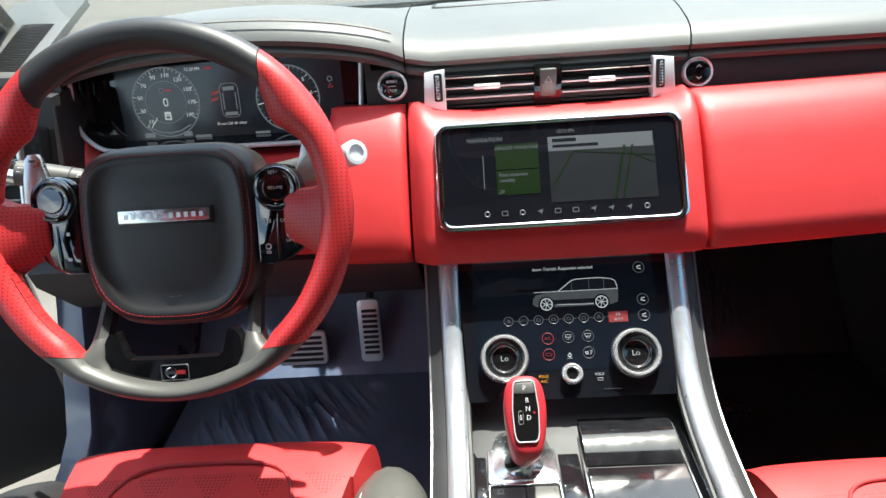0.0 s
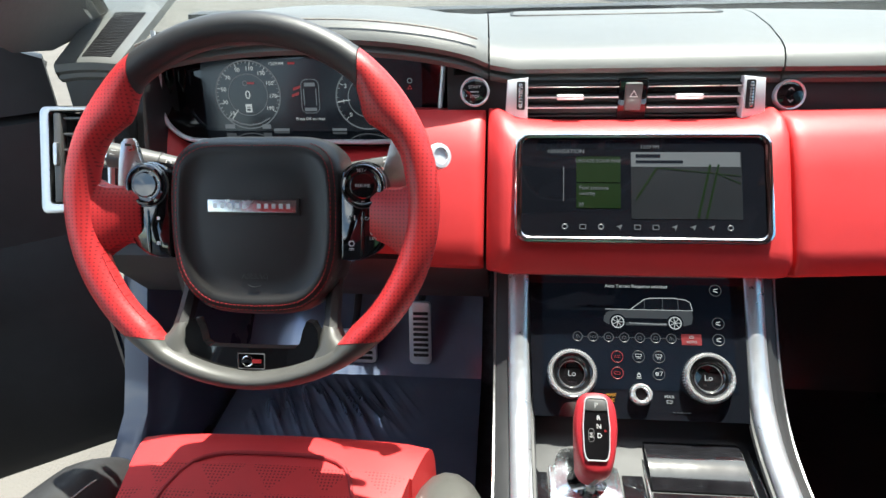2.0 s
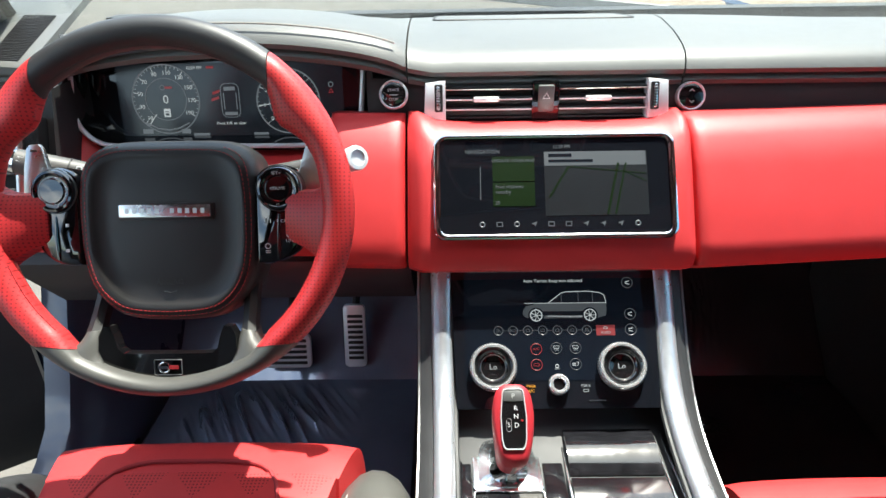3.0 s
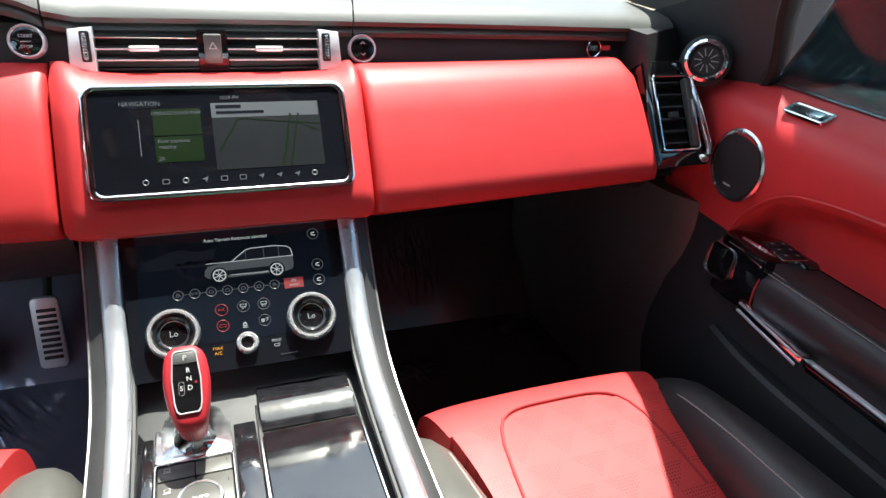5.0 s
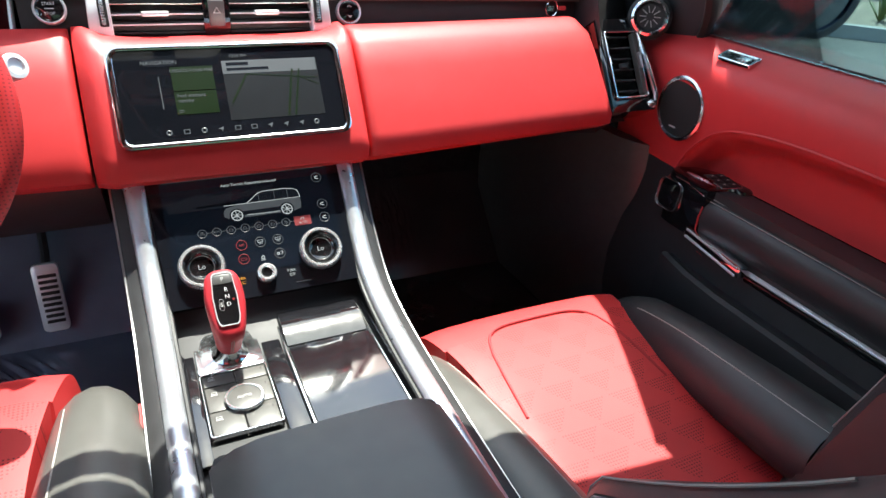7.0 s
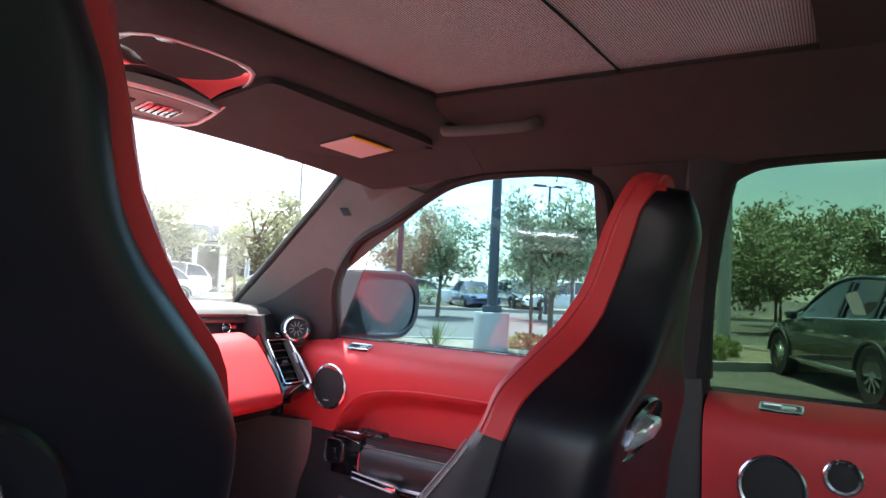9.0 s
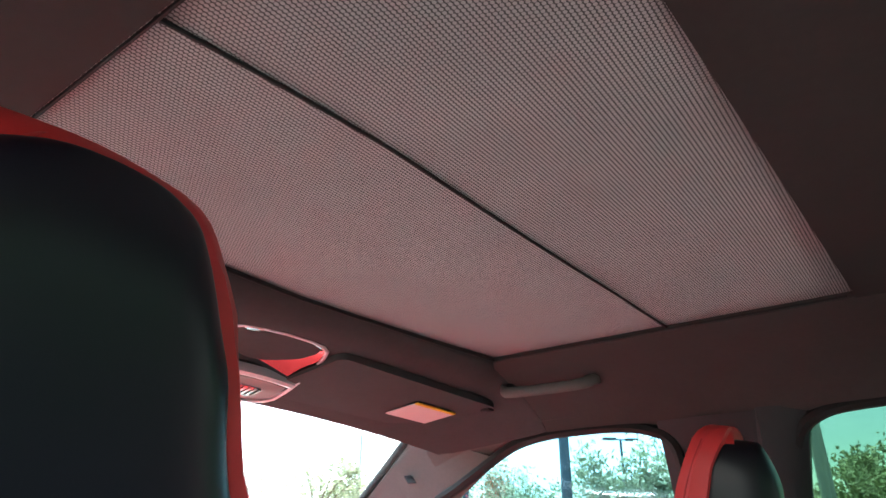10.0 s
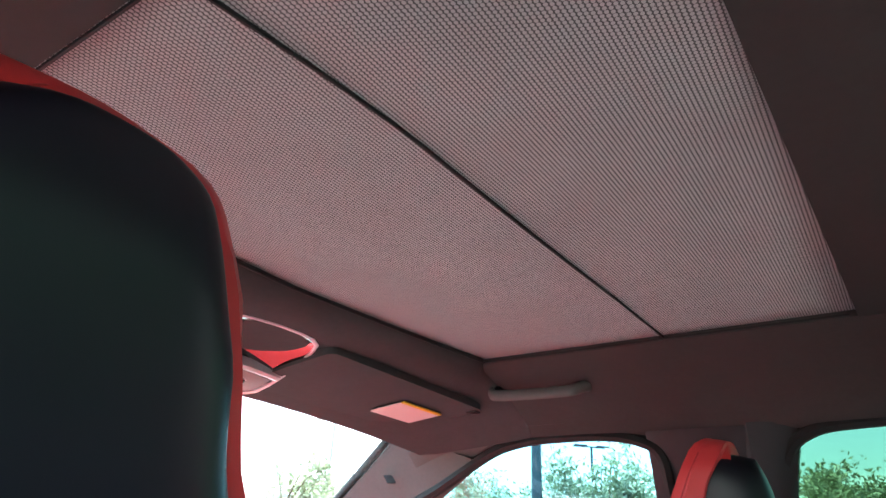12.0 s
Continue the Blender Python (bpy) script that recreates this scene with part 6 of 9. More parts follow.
stalk_r = thing("column_stalk", (-0.24, 0.65, 1.11), "black wiper stalk with metal end knob", "stalk")
bm = bmesh.new()
sweep(bm, [Vector((-0.325, 0.690, 1.076)), Vector((-0.272, 0.668, 1.090)), Vector((-0.232, 0.664, 1.101))], [(0.011, 0.010), (0.0125, 0.012), (0.0125, 0.0115)], 16)
part("shaft", bm, STALK, stalk_r)
bm = bmesh.new()
m = Matrix.Translation((-0.2215, 0.660, 1.104)) @ (Vector((0.62, -0.68, 0.40))).to_track_quat("Z", "Y").to_matrix().to_4x4()
lathe(bm, [(0.0105, -0.014), (0.0125, -0.010), (0.0135, 0.006), (0.0125, 0.009), (0.0085, 0.0095), (0.008, 0.007), (0, 0.007)], 28, m)
part("knob", bm, TRIM, stalk_r, "turned metal end knob")
mm = frame_of((-0.2720, 0.6560, 1.0985), (1, 0.05, 0.2), (0, 0.62, 0.78))
for k in range(4):
    bars("symbol", [(0, -0.006 + 0.0042 * k, 0.009, 0.0012)], mm, ICON, stalk_r, 0.0006)

# ---- centre console ----
con = thing("centre_console", (0, 0.4, 0.42), "gloss black centre console with two broad aluminium side rails", "console")
bm = bmesh.new()
rows = []
for y, top in ((0.72, 0.935), (0.66, 0.90), (0.60, 0.825), (0.57, 0.802), (0.50, 0.794), (0.40, 0.790), (0.30, 0.788), (0.0, 0.785), (-0.12, 0.78)):
    rows.append([(-0.155, y, 0.43), (-0.148, y, top - 0.03), (-0.135, y, top - 0.006), (-0.11, y, top), (0.11, y, top), (0.135, y, top - 0.006), (0.148, y, top - 0.03), (0.155, y, 0.43)])
loft(bm, rows)
part("body", bm, PLASTIC, con)
for s in (1, -1):
    pts = spline([(s * 0.1315, 0.712, 0.972), (s * 0.1310, 0.672, 0.922), (s * 0.1305, 0.618, 0.864), (s * 0.130, 0.558, 0.828), (s * 0.1295, 0.47, 0.812), (s * 0.1290, 0.36, 0.806), (s * 0.128, 0.22, 0.802), (s * 0.127, 0.05, 0.80)], 40)
    bm = bmesh.new()
    sweep(bm, pts, [(lerp(0.0140, 0.0112, min(1.0, k / 22)), 0.010) for k in range(40)], 14)
    part("side_rail", bm, RAILMETAL, con, "broad polished aluminium rail")
    bm = bmesh.new()
    sweep(bm, [(p[0] - s * 0.0135, p[1], p[2] - 0.004) for p in pts], 0.0028, 6)
    part("rail_edge", bm, PLASTIC, con)
    bm = bmesh.new()
    sweep(bm, [(p[0] + s * 0.0285, p[1], p[2] - 0.014) for p in pts], 0.0016, 6)
    part("rail_line", bm, STEEL, con, "thin metal line on the console side")
    bm = bmesh.new()
    sheet(bm, [[(s * 0.1435, p[1], p[2] - 0.004), (s * 0.1585, p[1], p[2] - 0.014), (s * 0.160, p[1], p[2] - 0.05), (s * 0.160, p[1], 0.44)] for p in pts], (-s * 0.006, 0, 0))
    part("side_panel", bm, BLACK, con, "black leather console side")
    bm = bmesh.new()
    if s < 0:
        sheet(bm, [[(s * 0.1595, p[1], p[2] - 0.018), (s * 0.1610, p[1], p[2] - 0.05)] for p in pts[22:]], (s * 0.003, 0, 0))
        part("side_accent", bm, RED, con, "red leather strip")
    else:
        bm.free()

# lower display
LM = frame_of((0.0, 0.633, 0.8935), (1, 0, 0), (0, 0.693, 0.721))
low = thing("climate_screen", (0, 0.63, 0.85), "lower touchscreen with two metal-ringed climate dials", "screen")
bm = bmesh.new()
plate(bm, [(-0.1215, 0.094), (0.1215, 0.094), (0.1150, -0.082), (-0.1150, -0.082)][::-1], -0.014, 0.0, LM)
part("glass", bm, BLACKGLASS, low)
bm = bmesh.new()
box(bm, (0, 0.013, 0.0002), (0.210, 0.128, 0.0006), 0, LM)
part("display_field", bm, TEAL, low)


def at(x, y):
    return LM @ Matrix.Translation((x, y, 0))


def icon_ring(name, x, y, r, material, w=0.0005):
    bm = bmesh.new()
    lathe(bm, [(r, 0.0006), (r + w, 0.0009), (r, 0.0012), (r - w, 0.0009)], 20, at(x, y))
    return part(name, bm, material, low)


# row of tabs along the top
for k, x in enumerate((-0.0825, -0.0412, 0.0, 0.0413, 0.0822)):
    mt = LITAMBER if k == 3 else LITFAINT
    bars("tab_line", [(x, 0.0772, 0.0395, 0.0004)], LM, LITFAINT, low, 0.001)
    if k:
        bars("tab_line", [(x - 0.0208, 0.0838, 0.0005, 0.0120)], LM, LITFAINT, low, 0.001)
    if k != 2:
        bars("tab_text", [(x, 0.0800, 0.0085, 0.0010)], LM, mt, low, 0.001)
    bm = bmesh.new()
    if k == 0:
        box(bm, (x - 0.0015, 0.0860, 0.001), (0.0014, 0.0050, 0.0004))
        box(bm, (x + 0.0015, 0.0845, 0.001), (0.0050, 0.0012, 0.0004))
        box(bm, (x + 0.0010, 0.0872, 0.001), (0.0040, 0.0008, 0.0004))
    elif k == 1:
        for q in (-1, 1):
            box(bm, (x + q * 0.0030, 0.0862, 0.001), (0.0010, 0.0050, 0.0004))
            box(bm, (x + q * 0.0018, 0.0842, 0.001), (0.0034, 0.0012, 0.0004))
    elif k == 2:
        box(bm, (x, 0.0840, 0.001), (0.0100, 0.0006, 0.0004))
        box(bm, (x, 0.0820, 0.001), (0.0100, 0.0006, 0.0004))
    elif k == 3:
        ring_plate(bm, [(x - 0.005, 0.0835), (x + 0.005, 0.0835), (x + 0.005, 0.0858), (x + 0.0026, 0.0878), (x - 0.0020, 0.0878), (x - 0.0045, 0.0858)], [(x - 0.0042, 0.0842), (x + 0.0042, 0.0842), (x + 0.0042, 0.0854), (x + 0.0022, 0.0870), (x - 0.0016, 0.0870), (x - 0.0038, 0.0854)], 0.0006, 0.0014)
    else:
        for dx, dy in ((-0.0015, 0.0), (0.0022, 0.0020)):
            lathe(bm, [(0.0014, 0.0006), (0.0019, 0.0009), (0.0014, 0.0012), (0.0009, 0.0009)], 12, Matrix.Translation((x + dx, 0.0852 + dy, 0)))
    bm.transform(LM)
    part("tab_icon", bm, mt, low)
lettering("screen_text", "Auto Terrain Response selected", 0.00535, LM @ Matrix.Translation((0.0010, 0.0658, 0.0012)), LIT, low)
# picture of a tall car in side view, and of hills behind it
CX, CY = -0.0362, 0.0190
body2d = [(0.0, 0.006), (0.0005, 0.012), (0.004, 0.0165), (0.016, 0.0190), (0.030, 0.0200), (0.098, 0.0195), (0.0985, 0.012), (0.0970, 0.0045), (0.088, 0.0020), (0.012, 0.0018), (0.004, 0.0030)]
roof2d = [(0.030, 0.0198), (0.046, 0.0318), (0.052, 0.0333), (0.078, 0.0338), (0.092, 0.0318), (0.0965, 0.0290), (0.0985, 0.0195)]
bm = bmesh.new()
plate(bm, [(x + CX, y + CY) for x, y in body2d[::-1]], 0.0005, 0.0010, LM)
part("car_picture", bm, LITFAINT, low, "grey picture of a tall car")
bm = bmesh.new()
plate(bm, [(x + CX, y + CY) for x, y in roof2d[::-1]], 0.0005, 0.0010, LM)
part("car_picture_cabin", bm, LITDARK, low)
bm = bmesh.new()
sweep(bm, [LM @ Vector((x + CX, y + CY, 0.0012)) for x, y in roof2d], 0.0005, 5)
sweep(bm, [LM @ Vector((x + CX, 0.0198 + CY, 0.0012)) for x in (0.002, 0.030, 0.098)], 0.0004, 5)
sweep(bm, [LM @ Vector((x + CX, y + CY, 0.0012)) for x, y in ((0.028, 0.0045), (0.060, 0.0035), (0.070, 0.0040))], 0.0004, 5)
part("car_picture_line", bm, LIT, low)
for dx in (0.046, 0.066, 0.083):
    bars("car_picture_post", [(CX + dx, CY + 0.0265, 0.0007, 0.0125)], LM, LITFAINT, low, 0.0012)
bars("car_picture_shade", [(CX + 0.050, CY + 0.0075, 0.060, 0.0050)], LM, LITDARK, low, 0.0011)
for wx_ in (0.0155, 0.0785):
    bm = bmesh.new()
    lathe(bm, [(0.0092, 0.0008), (0.0092, 0.0016), (0.0078, 0.0017), (0.0, 0.0016)], 24, at(CX + wx_, CY + 0.0052))
    part("car_picture_wheel", bm, LITDARK, low)
    bm = bmesh.new()
    lathe(bm, [(0.0066, 0.0016), (0.0073, 0.0019), (0.0066, 0.0022), (0.0060, 0.0019)], 24, at(CX + wx_, CY + 0.0052))
    for k in range(7):
        box(bm, (0.0034, 0, 0.0020), (0.0062, 0.0008, 0.0003), 0, at(CX + wx_, CY + 0.0052) @ Matrix.Rotation(k * 0.8976, 4, "Z"))
    part("car_picture_spokes", bm, LIT, low)
bm = bmesh.new()
plate(bm, [(-0.100, 0.0370), (-0.028, 0.0370), (-0.022, 0.0560), (-0.040, 0.0540), (-0.062, 0.0585), (-0.082, 0.0530), (-0.100, 0.0470)], 0.0004, 0.0007, LM)
part("landscape_picture", bm, LITDARK, low)
rnd = random.Random(3)
bm = bmesh.new()
for k in range(16):
    h = rnd.uniform(0.001, 0.0045)
    box(bm, (-0.066 + 0.0026 * k, 0.0400 + h / 2, 0.0010), (rnd.uniform(0.0016, 0.0034), h, 0.0003))
bm.transform(LM)
part("landscape_trees", bm, BLACKGLASS, low)
# terrain modes on one line
for k in range(7):
    x = -0.0656 + 0.01718 * k
    icon_ring("mode_icon", x, 0.0067, 0.0052, LITFAINT)
    if k == 1:
        lettering("mode_text", "ECO", 0.0038, LM @ Matrix.Translation((x, 0.0067, 0.0010)), LITFAINT, low)
    else:
        bm = bmesh.new()
        if k in (0, 6):
            for q in (-1, 0, 1):
                box(bm, (0, 0, 0.0010), (0.0006, 0.0048, 0.0003), 0, Matrix.Translation((x + q * 0.0016, 0.0067, 0)) @ Matrix.Rotation(0.35 * q + 0.2, 4, "Z"))
        else:
            ring_plate(bm, [(x - 0.0024, 0.0050), (x + 0.0024, 0.0050), (x + 0.0024, 0.0072), (x + 0.0014, 0.0088), (x - 0.0014, 0.0088), (x - 0.0024, 0.0072)], [(x - 0.0017, 0.0056), (x + 0.0017, 0.0056), (x + 0.0017, 0.0070), (x + 0.0010, 0.0082), (x - 0.0010, 0.0082), (x - 0.0017, 0.0070)], 0.0006, 0.0012)
        bm.transform(LM)
        part("mode_mark", bm, LITFAINT, low)
    if k < 6:
        bars("mode_link", [(x + 0.0086, 0.0067, 0.0056, 0.0005)], LM, LITFAINT, low, 0.001)
bars("mode_link", [(0.0455, 0.0065, 0.0050, 0.0005)], LM, LITFAINT, low, 0.001)
bars("mode_selected", [(0.0593, 0.0062, 0.0218, 0.0122)], LM, mat("display_dim_red", (0.10, 0.01, 0.012), 0.4, emit=(0.42, 0.06, 0.07), estr=0.10), low, 0.0006)
bm = bmesh.new()
ring_plate(bm, [(0.0570, 0.0075), (0.0616, 0.0075), (0.0616, 0.0092), (0.0606, 0.0106), (0.0580, 0.0106), (0.0570, 0.0092)], [(0.0577, 0.0080), (0.0609, 0.0080), (0.0609, 0.0090), (0.0602, 0.0100), (0.0584, 0.0100), (0.0577, 0.0090)], 0.0008, 0.0016, LM)
part("mode_mark", bm, LIT, low)
lettering("mode_text", "AUTO", 0.0040, LM @ Matrix.Translation((0.0593, 0.0032, 0.0016)), LIT, low)
for x, y in ((0.0890, 0.0627), (0.0893, 0.0250), (0.0885, 0.0066)):
    icon_ring("side_icon", x, y, 0.0064, LITFAINT)
    bm = bmesh.new()
    for q in (-1, 1):
        box(bm, (0, 0, 0.0010), (0.0050, 0.0011, 0.0003), 0, Matrix.Translation((x, y + q * 0.0014, 0)) @ Matrix.Rotation(0.25 * q, 4, "Z"))
    bm.transform(LM)
    part("side_mark", bm, LIT, low)
for x, y, mt in ((-0.0226, -0.0150, LITRED), (0.0007, -0.0142, LITFAINT), (0.0229, -0.0141, LITFAINT), (-0.0229, -0.0330, LITRED), (0.0219, -0.0328, LITFAINT)):
    icon_ring("climate_icon", x, y, 0.0064, mt if mt is LITRED else LITFAINT, 0.0004)
    if y > -0.02 and x > -0.01:
        bm = bmesh.new()
        ring_plate(bm, [(x - 0.0032, y - 0.0004), (x + 0.0032, y - 0.0004), (x + 0.0036, y + 0.0030), (x - 0.0036, y + 0.0030)], [(x - 0.0026, y + 0.0002), (x + 0.0026, y + 0.0002), (x + 0.0029, y + 0.0024), (x - 0.0029, y + 0.0024)], 0.0006, 0.0012)
        for q in (-1, 0, 1):
            box(bm, (x + q * 0.0016, y - 0.0014, 0.0010), (0.0005, 0.0030, 0.0003))
        bm.transform(LM)
        part("climate_mark", bm, LIT, low)
lettering("climate_text", "A/C", 0.0044, LM @ Matrix.Translation((-0.0226, -0.0150, 0.0012)), LITRED, low)
bm = bmesh.new()
ring_plate(bm, rrect(0.0072, 0.0034, 0.0012), rrect(0.0060, 0.0022, 0.0008), 0.0006, 0.0012, at(-0.0229, -0.0330))
part("climate_mark", bm, LITRED, low)
bars("climate_mark", [(0.0190, -0.0318, 0.0016, 0.0016), (0.0210, -0.0318, 0.0016, 0.0016), (0.0190, -0.0338, 0.0016, 0.0016), (0.0210, -0.0338, 0.0016, 0.0016)], LM, LIT, low, 0.001)
lettering("climate_text", "7", 0.0070, LM @ Matrix.Translation((0.0245, -0.0328, 0.0012)), LIT, low)
lettering("climate_text", "MAX", 0.0050, LM @ Matrix.Translation((-0.0306, -0.0572, 0.0012)), LITAMBER, low)
lettering("climate_text", "A/C", 0.0050, LM @ Matrix.Translation((-0.0306, -0.0626, 0.0012)), LITAMBER, low)
lettering("climate_text", "MAX", 0.0050, LM @ Matrix.Translation((0.0318, -0.0572, 0.0012)), LIT, low)
bm = bmesh.new()
ring_plate(bm, [(0.0290, -0.0640), (0.0346, -0.0640), (0.0352, -0.0608), (0.0284, -0.0608)], [(0.0296, -0.0634), (0.0340, -0.0634), (0.0345, -0.0614), (0.0291, -0.0614)], 0.0006, 0.0012, LM)
part("climate_mark", bm, LIT, low)
icon_ring("climate_mark", 0.0004, -0.0348, 0.0018, LIT)
bars("climate_mark", [(0.0004, -0.0380, 0.0060, 0.0006), (0.0004, -0.0325, 0.0005, 0.0020)], LM, LIT, low, 0.001)
bars("small_print", [(0.036 + 0.004 * k, -0.0735, 0.0026, 0.0010) for k in range(5)], LM, LITFAINT, low, 0.001)


def dial(x, y, r, h, text):
    m = at(x, y)
    bm = bmesh.new()
    lathe(bm, [(r, 0.0), (r + 0.0004, h * 0.30), (r - 0.0004, h * 0.85), (r - 0.0020, h), (r - 0.0040, h * 0.99), (r - 0.0052, h * 0.85), (r - 0.0056, 0.002)], 56, m)
    ring = part("dial_ring", bm, BRIGHT, low, "polished aluminium dial ring")
    bm = bmesh.new()
    if text:
        lathe(bm, [(r - 0.0056, 0.0), (r - 0.0056, h * 0.72), (r - 0.0072, h * 0.80), (r - 0.0092, h * 0.50), (r - 0.0125, h * 0.34), (0, h * 0.34)], 48, m)
    else:
        lathe(bm, [(r - 0.0056, 0.0), (r - 0.0056, h * 0.60), (0, h * 0.60)], 32, m)
    part("dial_face", bm, GLOSS, low)
    if text:
        bm = bmesh.new()
        lathe(bm, [(r - 0.0128, h * 0.34), (r - 0.0122, h * 0.40), (r - 0.0117, h * 0.36)], 48, m)
        part("dial_line", bm, STEEL, low)
        lettering("dial_text", text, 0.0088, m @ Matrix.Translation((0, 0, h * 0.34 + 0.0005)), LIT, low)
        for k in range(56):
            a = 2 * math.pi * k / 56
            bm = bmesh.new()
            box(bm, (r + 0.0003, 0, h * 0.45), (0.0008, 0.0012, h * 0.45), 0, m @ Matrix.Rotation(a, 4, "Z"))
            part("dial_rib", bm, STEEL, ring)


dial(-0.0733, -0.0356, 0.0266, 0.014, "Lo")
dial(0.0733, -0.0360, 0.0268, 0.014, "Lo")
dial(0.0008, -0.0556, 0.0118, 0.010, "")

# selector plate, keys and lids on top of the console
CT = 0.7955
bm = bmesh.new()
plate(bm, rrect(0.074, 0.094, 0.005), 0, 0.004, Matrix.Translation((-0.0628, 0.540, CT - 0.001)), 0.0015)
part("selector_plate", bm, SATIN, con, "bright metal plate round the gear selector")
# faceted dish up to the selector's foot
bm = bmesh.new()
loft(bm, [[(x * k - 0.0618, y * k + lerp(0.540, 0.522, (1 - k)), CT + z) for x, y in rrect(0.066, 0.086, 0.012, 3)] for k, z in ((1.0, 0.0025), (0.86, 0.0045), (0.62, 0.0060), (0.46, 0.0100), (0.34, 0.0165))])
part("selector_collar", bm, SATIN, con, "faceted bright metal dish")
bm = bmesh.new()
ring_plate(bm, rrect(0.0745, 0.100, 0.004), rrect(0.0700, 0.0955, 0.003), 0, 0.0050, Matrix.Translation((-0.0628, 0.4425, CT - 0.001)))
part("key_frame", bm, SATIN, con)
for cx, cy, w, h, k in ((-0.0800, 0.4790, 0.0335, 0.0185, 0), (-0.0455, 0.4790, 0.0335, 0.0185, 1), (-0.0800, 0.4490, 0.0335, 0.0390, 2), (-0.0455, 0.4490, 0.0335, 0.0390, 1), (-0.0800, 0.4115, 0.0335, 0.0340, 0), (-0.0455, 0.4115, 0.0335, 0.0340, 1)):
    bm = bmesh.new()
    box(bm, (cx, cy, CT + 0.001), (w, h, 0.006), 0.0014)
    key = part("key", bm, STALK, con, "matt grey console key")
    if k == 1:
        bars("key_mark", [(cx + 0.012, cy + h * 0.2, 0.0010, 0.0042)], Matrix.Translation((0, 0, CT + 0.0042)), INK, key, 0)
    else:
        bm = bmesh.new()
        ring_plate(bm, rrect(0.0060, 0.0036, 0.001), rrect(0.0046, 0.0024, 0.0006), 0, 0.0006, Matrix.Translation((cx - 0.008, cy + h * 0.22, CT + 0.0040)))
        box(bm, (cx - 0.008, cy + h * 0.22 - 0.0034, CT + 0.0043), (0.0070, 0.0008, 0.0005))
        part("key_mark", bm, ICON, key)
bm = bmesh.new()
lathe(bm, [(0.0195, 0.002), (0.0210, 0.0080), (0.0200, 0.0098), (0.0178, 0.0098), (0.0172, 0.0080)], 48, Matrix.Translation((-0.0590, 0.4370, CT)))
part("terrain_ring", bm, SATIN, con, "aluminium ring of the terrain dial")
bm = bmesh.new()
lathe(bm, [(0.0174, 0.002), (0.0174, 0.0084), (0.0160, 0.0090), (0, 0.0088)], 40, Matrix.Translation((-0.0590, 0.4370, CT)))
part("terrain_dial", bm, STALK, con)
lettering("terrain_text", "AUTO", 0.0055, Matrix.Translation((-0.0590, 0.4370, CT + 0.0094)), ICON, con)
for cx, cy, w, h, lb in ((0.0545, 0.552, 0.100, 0.078, "small gloss black lid"), (0.0545, 0.428, 0.100, 0.160, "gloss black cubby lid reflecting the sky")):
    bm = bmesh.new()
    sheet(bm, grid_of(lambda y, x: (x, y, CT + 0.002 + (0.012 * math.sin(math.pi * (y - cy + h / 2) / h) if h < 0.1 else 0.002)), seq(cy - h / 2, cy + h / 2, 8), seq(cx - w / 2, cx + w / 2, 4)), (0, 0, -0.006))
    part("lid", bm, CARBON, con, lb)
bm = bmesh.new()
box(bm, (0.0015, 0.49, CT + 0.002), (0.003, 0.23, 0.005), 0.001)
part("divider", bm, SATIN, con)
bm = bmesh.new()
box(bm, (0.107, 0.48, CT + 0.002), (0.0025, 0.24, 0.005), 0.001)
part("divider", bm, SATIN, con)
bm = bmesh.new()
box(bm, (0.1165, 0.48, CT + 0.003), (0.0022, 0.24, 0.005), 0.0008)
part("divider", bm, SATIN, con)
for cx, w in ((-0.0128, 0.0225), (-0.1085, 0.0155)):
    bm = bmesh.new()
    box(bm, (cx, 0.48, CT - 0.001), (w, 0.24, 0.006), 0.001)
    part("gloss_strip", bm, CARBON, con)
# armrest
arm = thing("armrest_box", (0, 0.15, 0.8), "padded dark olive-grey leather armrest lid on the console", "armrest")
bm = bmesh.new()
g = []
for y in seq(0.335, -0.04, 14):
    f = (0.335 - y) / 0.375
    row = []
    for u in seq(-1, 1, 11):
        edge = 0.022 * abs(u) ** 6
        front = 0.030 * max(0, 1 - f / 0.10) ** 2
        back = 0.012 * max(0, (f - 0.92) / 0.08) ** 2
        row.append((0.108 * u * (1 - 0.06 * max(0, 1 - f / 0.08) ** 2), y, 0.872 + 0.022 * f - edge - front - back))
    g.append(row)
sheet(bm, g, (0, 0, -0.035))
part("lid", bm, GREY, arm, "smooth dark olive-grey leather lid")
bm = bmesh.new()
box(bm, (0, 0.14, 0.822), (0.214, 0.36, 0.066), 0.01)
part("box", bm, PLASTIC, arm)
bm = bmesh.new()
sweep(bm, [(0.104, 0.03, 0.872), (0.105, -0.02, 0.872), (0.094, -0.046, 0.866), (0.06, -0.056, 0.855), (0.02, -0.06, 0.84)], 0.007, 8)
part("corner_trim", bm, SATIN, arm, "silver corner trim")
bm = bmesh.new()
box(bm, (0, -0.11, 0.68), (0.22, 0.10, 0.30), 0.02)
part("rear_panel", bm, GLOSS, arm)

# gear selector
gear = thing("gear_selector", (-0.063, 0.535, 0.80), "red leather gear selector with black lettered top", "gear lever")
GM = frame_of((-0.0605, 0.5095, 0.8920), (1, 0, 0), (0, 0.69, 0.72))
half = [(0.0, 0.0265), (0.0095, 0.0255), (0.0160, 0.0205), (0.0195, 0.0120), (0.0212, -0.0020), (0.0208, -0.0150), (0.0185, -0.0310), (0.0150, -0.0440), (0.0105, -0.0510), (0.0, -0.0535)]
half = [tuple(q[:2]) for q in spline([(x, y, 0) for x, y in half], 21)]
GRIP = half + [(-x, y) for x, y in reversed(half[1:-1])]
